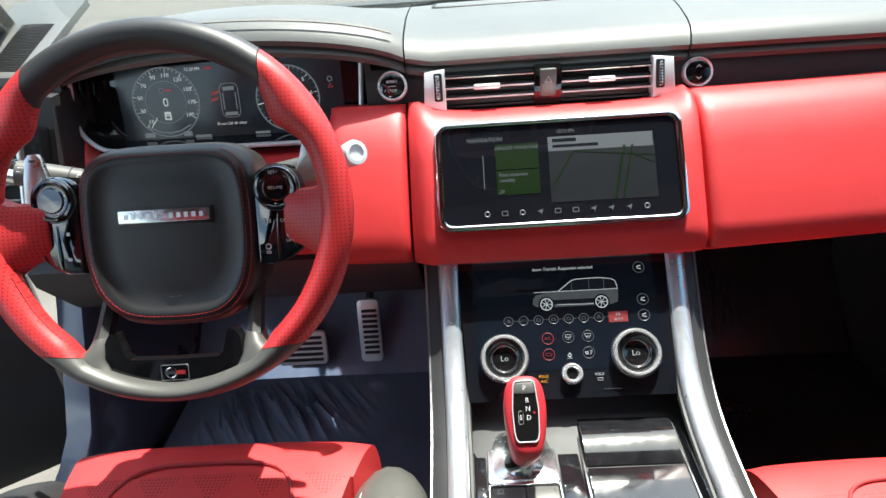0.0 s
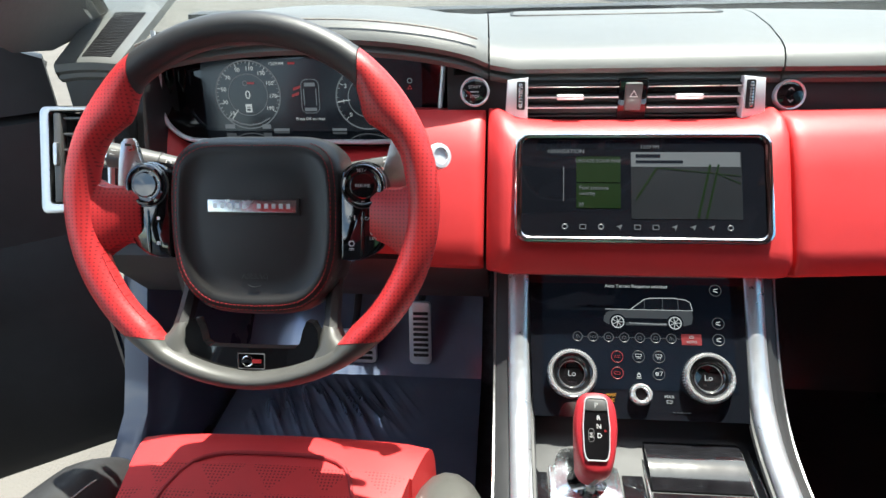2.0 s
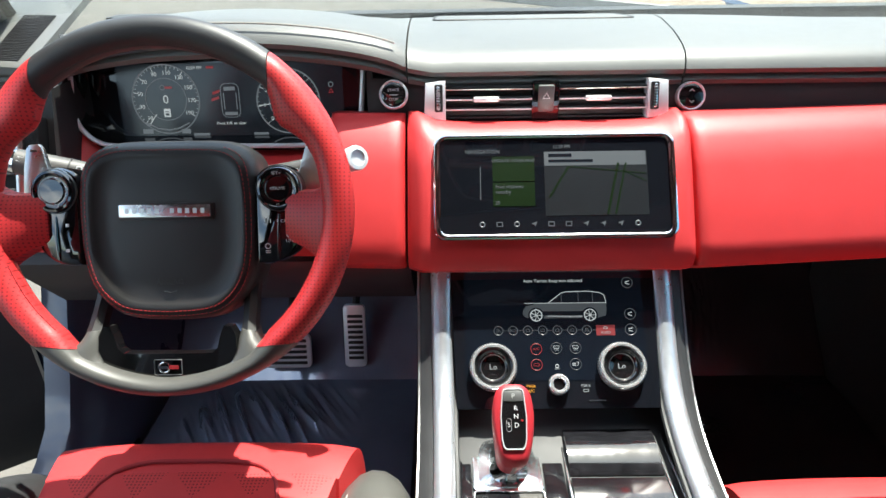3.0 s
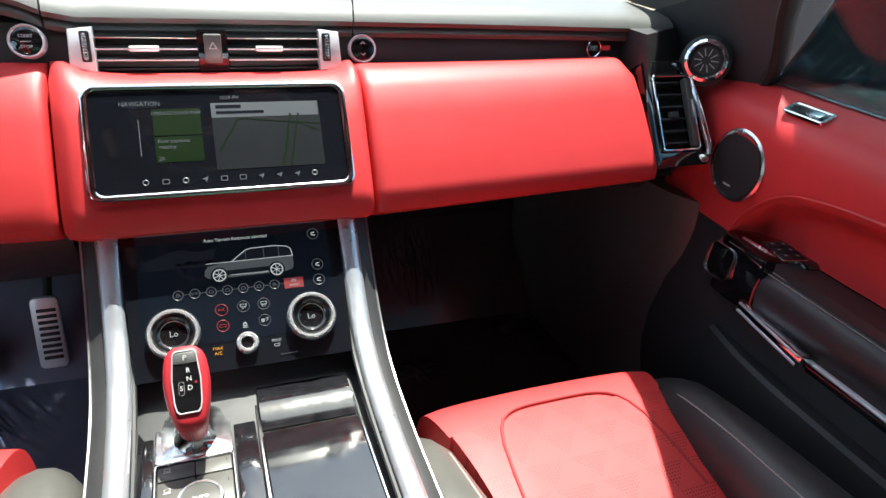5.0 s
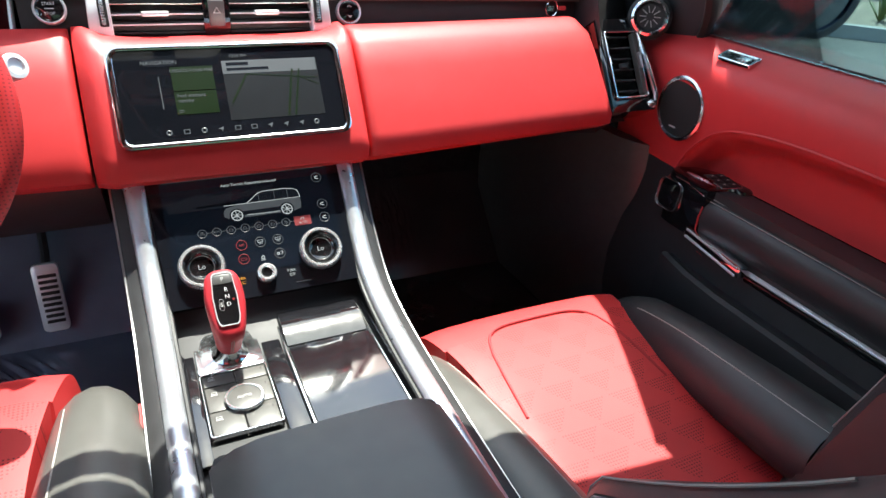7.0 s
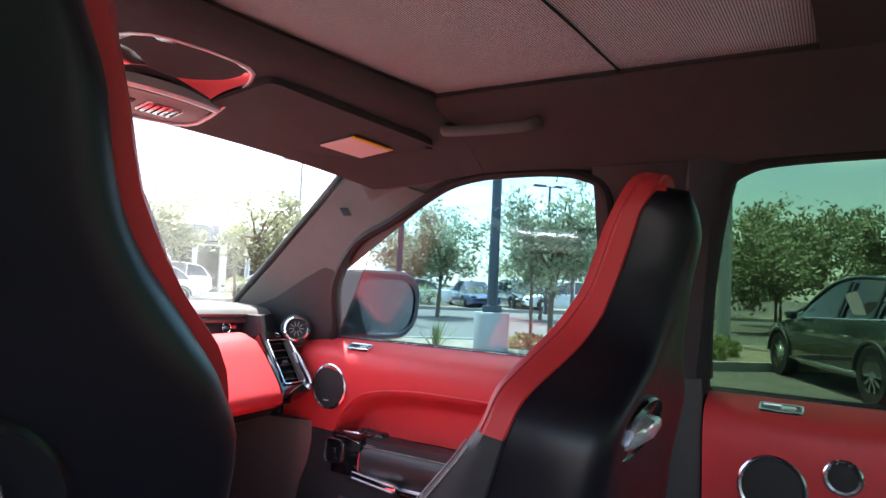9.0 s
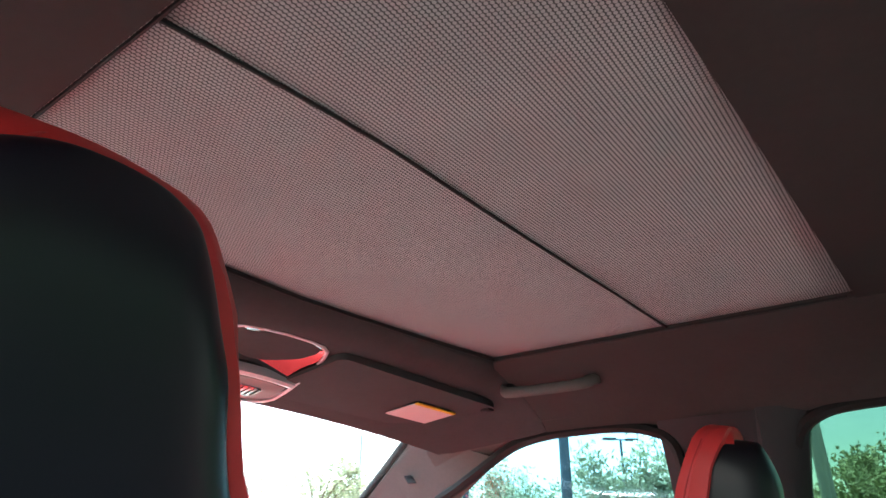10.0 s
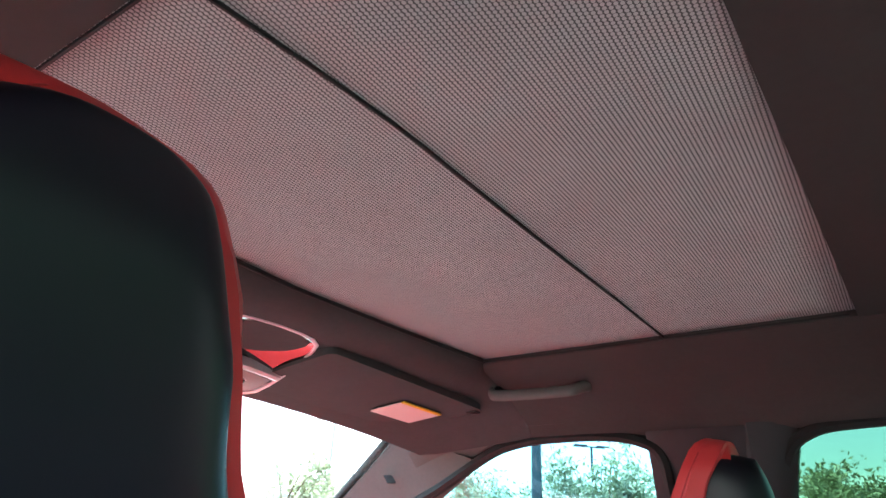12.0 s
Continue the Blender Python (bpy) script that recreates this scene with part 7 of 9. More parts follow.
foot = Vector((-0.0612, 0.5170, 0.8120))


def grip_ring(f, k=1.0, up=0.0):
    """A ring of the selector's grip: f from its foot to its face, drawn in by k, raised by up."""
    face = [GM @ Vector((x * k, (y + 0.010) * k - 0.010, up)) for x, y in GRIP]
    n = len(GRIP)
    low_ = [foot + Vector((0.0135 * math.sin(2 * math.pi * i / n), 0.0150 * math.cos(2 * math.pi * i / n), 0)) for i in range(n)]
    return [tuple(a.lerp(b, f)) for a, b in zip(low_, face)]


bm = bmesh.new()
loft(bm, [grip_ring(0.0), grip_ring(0.10), grip_ring(0.30, 1.0), grip_ring(0.55, 1.03), grip_ring(0.80, 1.03), grip_ring(0.94, 1.01), grip_ring(1.0, 0.97), grip_ring(1.0, 0.90, 0.0030), grip_ring(1.0, 0.80, 0.0046)])
part("grip", bm, RED_DEEP, gear, "deep red leather grip")
inner = [(0.0110, 0.0170), (0.0095, 0.0200), (0.0070, 0.0208), (-0.0070, 0.0208), (-0.0095, 0.0200), (-0.0110, 0.0170), (-0.0132, -0.0060), (-0.0125, -0.0280), (-0.0110, -0.0350), (-0.0085, -0.0378), (0.0085, -0.0378), (0.0110, -0.0350), (0.0125, -0.0280), (0.0132, -0.0060)]
bm = bmesh.new()
ring_plate(bm, inner, [(x * 0.90, (y + 0.0085) * 0.955 - 0.0085) for x, y in inner], 0.003, 0.0070, GM)
part("top_frame", bm, TRIM, gear, "thin chrome frame")
bm = bmesh.new()
plate(bm, [(x * 0.93, (y + 0.0085) * 0.97 - 0.0085) for x, y in inner], 0.002, 0.0058, GM)
part("top_face", bm, GLOSS, gear)
bm = bmesh.new()
plate(bm, [(0.0102, 0.0085), (0.0098, 0.0165), (0.0080, 0.0188), (-0.0080, 0.0188), (-0.0098, 0.0165), (-0.0102, 0.0085), (0.0, 0.0078)], 0.005, 0.0068, GM, 0.0008)
part("park_key", bm, KEYGREY, gear)
lettering("gear_letter", "P", 0.0068, GM @ Matrix.Translation((0, 0.0132, 0.0072)), ICON, gear)
for t, x, y in (("R", 0.0022, 0.0016), ("N", 0.0024, -0.0063), ("D", 0.0028, -0.0147), ("S", -0.0048, -0.0144)):
    lettering("gear_letter", t, 0.0064, GM @ Matrix.Translation((x, y, 0.0062)), ICON, gear)
bm = bmesh.new()
ring_plate(bm, rrect(0.0050, 0.0128, 0.0024), rrect(0.0044, 0.0122, 0.0021), 0.0056, 0.0064, GM @ Matrix.Translation((-0.0048, -0.0144, 0)))
part("gear_outline", bm, ICON, gear)
bm = bmesh.new()
lathe(bm, [(0.0013, 0.0056), (0.0013, 0.0066), (0, 0.0066)], 12, GM @ Matrix.Translation((0.0082, -0.0100, 0)))
part("gear_light", bm, LITRED, gear, "small red light")
for dx in (-0.0011, 0.0011):
    bm = bmesh.new()
    for k in range(11):
        ring = [Vector(q) for q in grip_ring(lerp(0.16, 0.93, k / 10), 1.02)]
        q = min(ring, key=lambda v: v.y + 0.2 * abs(v.x + 0.061))
        box(bm, (q.x + dx, q.y - 0.0004, q.z), (0.0006, 0.0010, 0.0028))
    part("stitching", bm, THREADB, gear)
bm = bmesh.new()
lathe(bm, [(0.0185, 0), (0.0205, 0.004), (0.0165, 0.009), (0.0150, 0.016), (0.0142, 0.018)], 32, Matrix.Translation((-0.0612, 0.5170, 0.7985)))
part("collar", bm, CHROME, gear, "chrome collar")


# ---- seats ----
def seat(cx, fy, cz, rear_y, lean, inner, depth, upper, hx, edge, rim, bx, wide, cap, side, label, bz=None, outline=None):
    """A sports seat with its head restraint in one piece; inner: the side of the console."""
    ob = thing("front_seat", (cx, fy - 0.3, 0.42), label, "car seat", "front seats")
    prof = spline([(0, 0.000, -0.17), (0, 0.004, -0.10), (0, 0.000, -0.045), (0, -0.014, -0.012), (0, -0.05, 0.0), (0, -0.12, 0.0), (0, -0.22, -0.012), (0, -0.34, -0.03), (0, -0.46, -0.04)], 30)

    def cush(u, i, lift=0.0):
        p = prof[i]
        back = max(0.0, min(1.0, -p[1] / 0.45))
        w = 0.178 - 0.028 * math.sin(math.pi * back) - 0.012 * back
        return (cx + w * u, fy + p[1] - 0.007 * u * u * (1 - back), cz + p[2] + lift + 0.008 * back * u * u - 0.005 * abs(u) ** 10)
    bm = bmesh.new()
    sheet(bm, [[cush(u, i) for i in range(0, 17)] for u in seq(-1, 1, 15)], (0, -0.02, -0.05))
    part("seat_front", bm, RED, ob, "red leather front of the cushion")
    bm = bmesh.new()
    sheet(bm, [[cush(u * 0.985, i, 0.002) for i in range(16, 30)] for u in seq(-1, 1, 15)], (0, 0, -0.05))
    part("seat_cushion", bm, RED_PERF, ob, "red punched leather cushion")
    bm = bmesh.new()
    line = []
    for k in range(25):
        u = lerp(-0.80, 0.80, k / 24)
        i = 15 + 7 * (abs(u) / 0.80) ** 5
        a, b = Vector(cush(u, int(i), 0.0025)), Vector(cush(u, min(29, int(i) + 1), 0.0025))
        line.append(a.lerp(b, i - int(i)))
    sweep(bm, line, 0.0022, 6)
    part("seam", bm, THREAD, ob)
    for s in (1, -1):
        # side bolsters of the cushion
        pts = spline([(cx + s * 0.190, fy - 0.05, cz - 0.09), (cx + s * 0.201, fy - 0.09, cz - 0.045), (cx + s * 0.204, fy - 0.18, cz - 0.012), (cx + s * 0.200, fy - 0.30, cz + 0.008), (cx + s * 0.196, fy - 0.45, cz + 0.024)], 24)
        if cx > 0 and s > 0:
            # fuller bolster beside the door
            pts = spline([(cx + 0.176, fy - 0.045, cz - 0.075), (cx + 0.184, fy - 0.085, cz - 0.036), (cx + 0.180, fy - 0.18, cz - 0.010), (cx + 0.170, fy - 0.30, cz + 0.010), (cx + 0.162, fy - 0.45, cz + 0.028)], 24)
        rad = [(lerp(0.024, 0.046, min(1, k / 8)) + 0.010 * max(0.0, (k - 8) / 15), lerp(0.03, 0.052, min(1, k / 8))) for k in range(24)]
        bm = bmesh.new()
        sweep(bm, pts, rad, 16)
        part("seat_bolster", bm, BLACK if s == inner * -1 else GREY, ob, "black leather side bolster")
        for d in (0.020, 0.026):
            bm = bmesh.new()
            sweep(bm, [(p[0] - s * d * (0.6 + 0.4 * min(1, k / 8)), p[1], p[2] + rad[k][1] * 0.86) for k, p in enumerate(pts)], 0.0010, 5)
            part("stitching", bm, THREADB, ob)
        bm = bmesh.new()
        sheet(bm, [[(cx + s * 0.20, y, cz - 0.05), (cx + s * 0.225, y, cz - 0.12), (cx + s * 0.225, y, cz - 0.22)] for y in seq(fy - 0.03, fy - 0.5, 6)], (s * -0.02, 0, 0))
        part("side_shield", bm, PLASTIC, ob)
    bm = bmesh.new()
    box(bm, (cx, fy - 0.27, cz - 0.20), (0.38, 0.44, 0.16), 0.02)
    part("base", bm, PLASTIC, ob)
    for s in (1, -1):
        bm = bmesh.new()
        box(bm, (cx + s * 0.17, fy - 0.27, (cz - 0.24 + 0.42) / 2), (0.05, 0.50, cz - 0.24 - 0.42 + 0.01), 0.005)
        part("seat_rail", bm, STEEL, ob)
    # backrest: rings stacked along the lean
    L = radians(lean)
    base = Vector((bx, rear_y + 0.37 * math.sin(L), bz or cz))
    ax, fwd = Vector((side, -math.sin(L), math.cos(L))), Vector((0, math.cos(L), math.sin(L)))
    shell = [(-0.10, 0.19), (0.0, 0.205), (0.10, 0.225), (0.20, 0.238), (0.30, 0.244), (0.37, 0.242), (0.41, 0.228), (0.44, 0.202), (0.47, 0.172), (0.51, 0.143), (0.555, 0.116), (0.60, 0.099), (0.628, 0.089), (0.646, 0.076), (0.658, 0.058), (0.665, 0.034), (0.667, 0.012)]
    if cx > 0:
        shell = shell[:-6] + [(0.60, 0.100), (0.628, 0.098), (0.646, 0.090), (0.656, 0.078), (0.664, 0.056), (0.667, 0.024)]
    shell = outline[0] if outline else [(h, w * wide * lerp(1.0, upper, max(0.0, min(1.0, (h - 0.40) / 0.08)))) for h, w in shell]
    whole = spline([(h, w, 0) for h, w in shell], 54)
    fine = [(h if h < 0.60 else 0.60 + (h - 0.60) * cap, w, 0) for h, w, z in whole]

    def shape(h):
        """Depth of the shell's edge and of the front face at a height."""
        if outline:
            e = float(np.interp(h, [0.30, 0.40, 0.45, 0.50, 0.63, 0.655, 0.672], [0.040, 0.036, 0.027, 0.024, 0.024, 0.028, 0.040]))
        else:
            e = float(np.interp(h, [0.30, 0.40, 0.45, 0.50, 0.62, 0.66], [0.098, 0.088, 0.5 * (0.09 + edge), edge + 0.006, edge, edge * 0.8]))
        f = float(np.interp(h, [0.30, 0.40, 0.45, 0.52, 0.60, 0.66, 0.69], [0.130, 0.128, 0.118, 0.098, 0.094, 0.080, 0.060])) * depth
        if h < 0.37:
            f += min(0.13, 0.13 * ((0.37 - h) / 0.24) ** 1.2) * depth
        return e, max(f, e + 0.02)

    def ring(h, ws, wb):
        e, f = shape(h)
        fr = min(f * 0.86, 0.085 * depth)
        top = 0.020 * max(0.0, (h - 0.645) / 0.027) ** 2 if outline else 0.026 * max(0.0, (h - 0.565) / 0.112) ** 2
        half = [(0.0, 0.022 + top), (ws * 0.5, 0.022 + top), (ws * 0.80, max(e * 0.45 + 0.010, 0.022 + top)), (ws - 0.004, e + 0.001), (ws + (wb - ws) * 0.55, e + 0.002), (wb - 0.002, e + (f - e) * 0.28), (wb, e + (f - e) * 0.55), (wb - 0.006, f - 0.008), (wb * 0.90, f), (wb * 0.72, f * 0.94), (wb * 0.5, fr), (0.0, fr * 0.95)]
        pts = half + [(-w, d) for w, d in reversed(half[1:-1])]
        return [tuple(base + ax * h + Vector((w, 0, 0)) + fwd * d) for w, d in pts]

    body = [(q[0], q[1], q[1] + rim if q[0] > 0.42 else q[1] + lerp(0.010, rim, max(0.0, (q[0] - 0.30) / 0.12))) for q in whole if q[0] < (0.647 if cx < 0 else 0.640)]
    if outline:
        def at_height(h, k):
            return float(np.interp(h, [q[0] for q in outline[k]], [q[1] for q in outline[k]]))
        body = [(h, min(at_height(h, 0), at_height(h, 1) - 0.010), at_height(h, 1)) for h in seq(-0.10, 0.63, 46)]
        body += [(h, max(0.003, at_height(h, 1) - 0.030), at_height(h, 1)) for h in (0.640, 0.650, 0.657, 0.663, 0.6675, 0.670, 0.6715)]
    else:
        body += [(h, w * upper, w * upper + k * rim) for h, w, k in ((0.654, 0.074, 1.0), (0.664, 0.062, 1.0), (0.671, 0.046, 0.9), (0.675, 0.028, 0.7), (0.677, 0.010, 0.4))]
    for lo, hi, mt, lb in ((-1, 0.365, BLACK, "black leather lower backrest"), (0.350, 2, RED, "red leather shoulders and head restraint")):
        bm = bmesh.new()
        loft(bm, [ring(*q) for q in body if lo <= q[0] <= hi])
        part("backrest", bm, mt, ob, lb)
    # dark shell on the back
    bm = bmesh.new()
    rows = []
    for q in fine:
        h, w = q[0], q[1]
        e, f = shape(h)
        d0 = -0.006 - 0.014 * max(0, 1 - ((h - 0.12) / 0.18) ** 2)
        row = []
        tip = 1.0 if h < 0.60 else 1 - ((h - 0.60) / 0.067) ** 2 * 0.6
        for a in (1.0, 0.99, 0.97, 0.94, 0.90, 0.84, 0.76, 0.66, 0.52, 0.30, 0.0):
            d = d0 + (e - d0) * a ** float(np.interp(h, [0.38, 0.48, 0.56], [24, 9, 9 if cx < 0 else 3.2]))
            row.append((w * a, e + (d - e) * tip))
        row = row + [(-a, d) for a, d in reversed(row[:-1])]
        rows.append([tuple(base + ax * h + Vector((a, 0, 0)) + fwd * d) for a, d in reversed(row)])
    sheet(bm, rows, tuple(fwd * 0.004))
    part("back_shell", bm, SHELL, ob, "smooth dark seat back shell")
    # bright fold handle in its oval recess
    hs = 0.88 if inner > 0 else 0.68
    hp = base + ax * (0.418 if inner > 0 else 0.392) + Vector((inner * hx, 0, 0)) + fwd * (-0.008)
    m = frame_of(hp, (1, 0, 0), tuple(ax)) @ Matrix.Rotation(radians(-20 * inner), 4, "Z") @ Matrix.Rotation(radians(-3 if inner > 0 else -8), 4, "Y")
    bm = bmesh.new()
    lathe(bm, [(1.10, -0.006), (1.12, 0.000), (1.06, 0.0035), (0.98, 0.001), (0.0, 0.0005)], 36, m @ Matrix.Diagonal((0.072 * hs, 0.040 * hs, 1, 1)))
    part("handle_recess", bm, GLOSS, ob)
    bm = bmesh.new()
    ol = [(-0.056, -0.006), (-0.050, -0.018), (-0.010, -0.024), (0.034, -0.022), (0.052, -0.004), (0.046, 0.012), (0.012, 0.023), (-0.036, 0.018)]
    if inner > 0:
        ol = [(-x, y) for x, y in reversed(ol)]
    m = m @ Matrix.Translation((inner * 0.004, 0, 0.008)) @ Matrix.Rotation(radians(-2 if inner > 0 else -12), 4, "Y")
    loft(bm, [[tuple(m @ Vector((x * q * hs + dx * hs, y * q * hs + dy * hs, z))) for x, y in ol] for q, dx, dy, z in ((0.92, 0, 0, -0.010), (0.92, 0, 0, 0.0), (0.70, inner * 0.006, 0.003, 0.0045), (0.30, inner * 0.010, 0.005, 0.0075))])
    part("fold_handle", bm, BRIGHT, ob, "bright faceted chrome fold handle")
    # stitched edge between red and shell
    for s in (1, -1):
        bm = bmesh.new()
        sweep(bm, [tuple(base + ax * q[0] + Vector((s * (q[2] - 0.003), 0, 0)) + fwd * (shape(q[0])[1] - 0.012)) for q in body if 0.36 < q[0] < 0.66], 0.0011, 5)
        part("stitching", bm, THREAD, ob)
        for off, dd in ((0.004, -0.010), (0.020, 0.001)):
            bm = bmesh.new()
            sweep(bm, [tuple(base + ax * q[0] + Vector((s * (q[2] - off), 0, 0)) + fwd * (shape(q[0])[1] + dd)) for q in body if 0.02 < q[0] < 0.355], 0.0010, 5)
            part("stitching", bm, THREADB, ob)
    return ob


DRIVER_SHELL = [(-0.10, 0.168), (0.0, 0.179), (0.10, 0.187), (0.20, 0.191), (0.27, 0.197), (0.32, 0.205), (0.36, 0.209), (0.405, 0.207), (0.43, 0.193), (0.445, 0.182), (0.465, 0.163), (0.483, 0.146), (0.50, 0.129), (0.52, 0.114), (0.54, 0.104), (0.557, 0.098), (0.578, 0.091), (0.60, 0.078), (0.629, 0.062), (0.645, 0.052), (0.652, 0.040), (0.656, 0.026), (0.657, 0.008)]
DRIVER_OUTER = [(-0.1, 0.183), (0.0, 0.193), (0.1, 0.199), (0.2, 0.202), (0.267, 0.208), (0.32, 0.216), (0.36, 0.22), (0.405, 0.221), (0.43, 0.214), (0.457, 0.196), (0.47, 0.179), (0.486, 0.163), (0.505, 0.15), (0.523, 0.138), (0.535, 0.13), (0.567, 0.118), (0.6, 0.104), (0.612, 0.1), (0.642, 0.079), (0.655, 0.07), (0.664, 0.06), (0.669, 0.046), (0.671, 0.027), (0.672, 0.01)]
seat(-0.408, 0.605, 0.786, -0.0605, 12, 1, 0.75, 1.0, 0.026, 0.024, 0.014, -0.4112, 1.0, 1.0, 0.0035, "driver seat in red and black leather with dark back shell", 0.7559, (DRIVER_SHELL, DRIVER_OUTER))
seat(0.388, 0.605, 0.718, -0.160, 12, -1, 1.0, 0.61, 0.105, 0.056, 0.012, 0.360, 0.88, 0.93, -0.036, "front passenger seat in red punched and black leather")

# ---- pedals, film-covered mats ----
for cx, z0, w, h, nm, lb in ((-0.462, 0.500, 0.105, 0.072, "brake_pedal", "wide steel brake pedal with rubber ribs"), (-0.3215, 0.482, 0.046, 0.138, "accelerator_pedal", "narrow steel accelerator pedal with rubber ribs")):
    pd = thing(nm, (cx, 1.12, z0), lb, "pedal")
    m = frame_of((cx, 1.125 if h > 0.1 else 1.095, z0 + h / 2), (1, 0, 0), (0, 0.25, 1))
    bm = bmesh.new()
    plate(bm, rrect(w, h, 0.010), -0.006, 0.004, m, 0.003)
    part("plate", bm, TRIM, pd)
    n = 5 if nm == "brake_pedal" else 9
    for k in range(n):
        bm = bmesh.new()
        if nm == "brake_pedal":
            box(bm, (0, -h / 2 + 0.012 + k * (h - 0.024) / (n - 1), 0.005), (w * 0.84, 0.006, 0.004), 0.001, m)
        else:
            box(bm, (0.002, -h / 2 + 0.022 + k * (h - 0.046) / (n - 1), 0.005), (w * 0.68, 0.006, 0.004), 0.001, m)
        part("rib", bm, RUBBER, pd)
    bm = bmesh.new()
    sweep(bm, [m @ Vector((0, h * 0.2, -0.006)), m @ Vector((0, h * 0.6, -0.05)), m @ Vector((0, h * 1.6, -0.10))], 0.008, 8)
    part("arm", bm, PLASTIC, pd)
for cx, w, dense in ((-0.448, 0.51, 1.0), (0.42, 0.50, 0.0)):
    mt = thing("floor_mat", (cx, 0.85, 0.44), "black floor mat under wrinkled clear protective film", "floor mat", "film-covered floor mats")
    bm = bmesh.new()
    g = []
    for y in seq(0.55, 0.88, 16) + seq(0.883, 1.09, 100) + seq(1.10, 1.27, 20):
        row = []
        for x in seq(cx - w / 2, cx + w / 2, 150):
            z = 0.452 + max(0, (y - 1.10) * 1.1)
            if dense:
                # sharp folds fanning out behind the pedals, the rest drawn tight
                fan = (x + 0.62) * 62 + (y - 1.05) * (30 + 40 * (x + 0.62))
                ridge = 1 - abs(noise.noise((fan * 0.55, y * 5.0, 1.7))) * 2.4
                fine = 1 - abs(noise.noise((fan * 1.3, y * 9.0, 4.1))) * 2.0
                here = math.exp(-((y - 0.985) / 0.062) ** 2) * max(0.0, min(1.0, (x + 0.655) / 0.05)) * max(0.0, min(1.0, (-0.30 - x) / 0.10))
                soft = noise.noise((x * 9, y * 7, 2.2))
                z += 0.004 + (0.026 * max(0.0, ridge) ** 1.8 + 0.007 * fine) * here + 0.004 * soft * (0.3 + here)
            else:
                d = math.exp(-(((x - 0.375) / 0.07) ** 2 + ((y - 1.20) / 0.05) ** 2)) + 0.7 * math.exp(-(((x - 0.33) / 0.05) ** 2 + ((y - 0.945) / 0.03) ** 2))
                z += 0.004 + 0.005 * noise.noise((x * 6, y * 5, 3.3)) + 0.012 * d * max(0.0, 1 - abs(noise.noise((x * 70 + y * 20, y * 60, 7.3))) * 2.6)
            row.append((x, y, z))
        g.append(row)
    sheet(bm, g, (0, 0, -0.004))
    # driver side takes the tone with sky painted in, passenger side the shaded one
    part("film", bm, FILM_SKYLIT if dense else FILM_SHADED, mt, "wrinkled clear protective film")
    bm = bmesh.new()
    sheet(bm, grid_of(lambda y, x: (x, y, 0.446 + max(0, (y - 1.10) * 1.1)), seq(0.52, 1.10, 6) + [1.28], seq(cx - w / 2 - 0.01, cx + w / 2 + 0.01, 4)), (0, 0, -0.006))
    part("mat", bm, CARPET, mt)

# ---- overhead things ----
visor = thing("sun_visor", (0.31, 0.38, 1.47), "dark cloth sun visor folded up with a warning label", "sun visor")
VM = frame_of((0.300, 0.360, 1.4865), (1, 0, 0), (0, -1, 0.13))
bm = bmesh.new()
plate(bm, rrect(0.40, 0.185, 0.014, 4), -0.006, 0.010, VM @ Matrix.Scale(-1, 4, (0, 0, 1)), 0.006)
part("board", bm, DARKCLOTH, visor)
under = frame_of((0.395, 0.362, 1.4755), (-1, 0, 0), (0, -1, 0.13))
bm = bmesh.new()
plate(bm, [(-0.055, -0.036), (0.055, -0.036), (0.055, 0.030), (-0.055, 0.030)], -0.001, 0.0012, under)
part("warning_label", bm, LABEL, visor, "pale warning label")
bm = bmesh.new()
plate(bm, [(-0.055, 0.030), (0.055, 0.030), (0.055, 0.037), (-0.055, 0.037)], -0.001, 0.0014, under)
part("label_band", bm, YELLOW, visor, "yellow label band")
bars("label_text", [(0.032 - 0.0, 0.018, 0.004, 0.006), (0.040, 0.018, 0.004, 0.006), (0.024, 0.018, 0.004, 0.006)], under, INK, visor, 0.0014)
bm = bmesh.new()
box(bm, (0.492, 0.285, 1.494), (0.022, 0.022, 0.014), 0.004)
part("hinge", bm, PLASTIC, visor)
visor_l = copy_thing(visor, Matrix.Translation((-0.31, 0.38, 1.47)))
oh = thing("overhead_console", (0, 0.38, 1.49), "silver framed overhead console with dark glossy bin", "overhead console")
OM = frame_of((0.0, 0.362, 1.4865), (1, 0, 0.045), (0, -1, 0.22))
half = [(0.0, 0.100), (0.040, 0.098), (0.068, 0.093), (0.086, 0.082), (0.098, 0.062), (0.112, 0.026), (0.126, -0.020), (0.136, -0.066), (0.138, -0.098), (0.128, -0.112), (0.108, -0.118), (0.050, -0.122), (0.0, -0.123)]


def mirrored(pts, k=1.0, grow=0.0):
    pts = [(x * k - (grow if x > 0 else 0), y * k) for x, y in pts]
    return pts + [(-x, y) for x, y in reversed(pts[1:-1])]


bm = bmesh.new()
ring_plate(bm, mirrored(half), mirrored(half, 0.95), -0.02, 0.0100, OM)
part("frame", bm, TRIM, oh, "satin silver frame")
bm = bmesh.new()
g = []
for v in seq(0.093, -0.040, 12):
    w = float(np.interp(v, [-0.06, -0.02, 0.026, 0.062, 0.082, 0.093], [0.129, 0.118, 0.104, 0.091, 0.079, 0.060]))
    g.append([tuple(OM @ Vector((w * u, v, 0.0085 - 0.0075 * (1 - u ** 6) * math.sin(math.pi * (0.093 - v) / 0.133) ** 0.6 - 0.004 * math.sin(3.1 * u + 1.0) * (1 - u * u)))) for u in seq(-1, 1, 17)])
sheet(bm, g, (0, 0, 0.003))
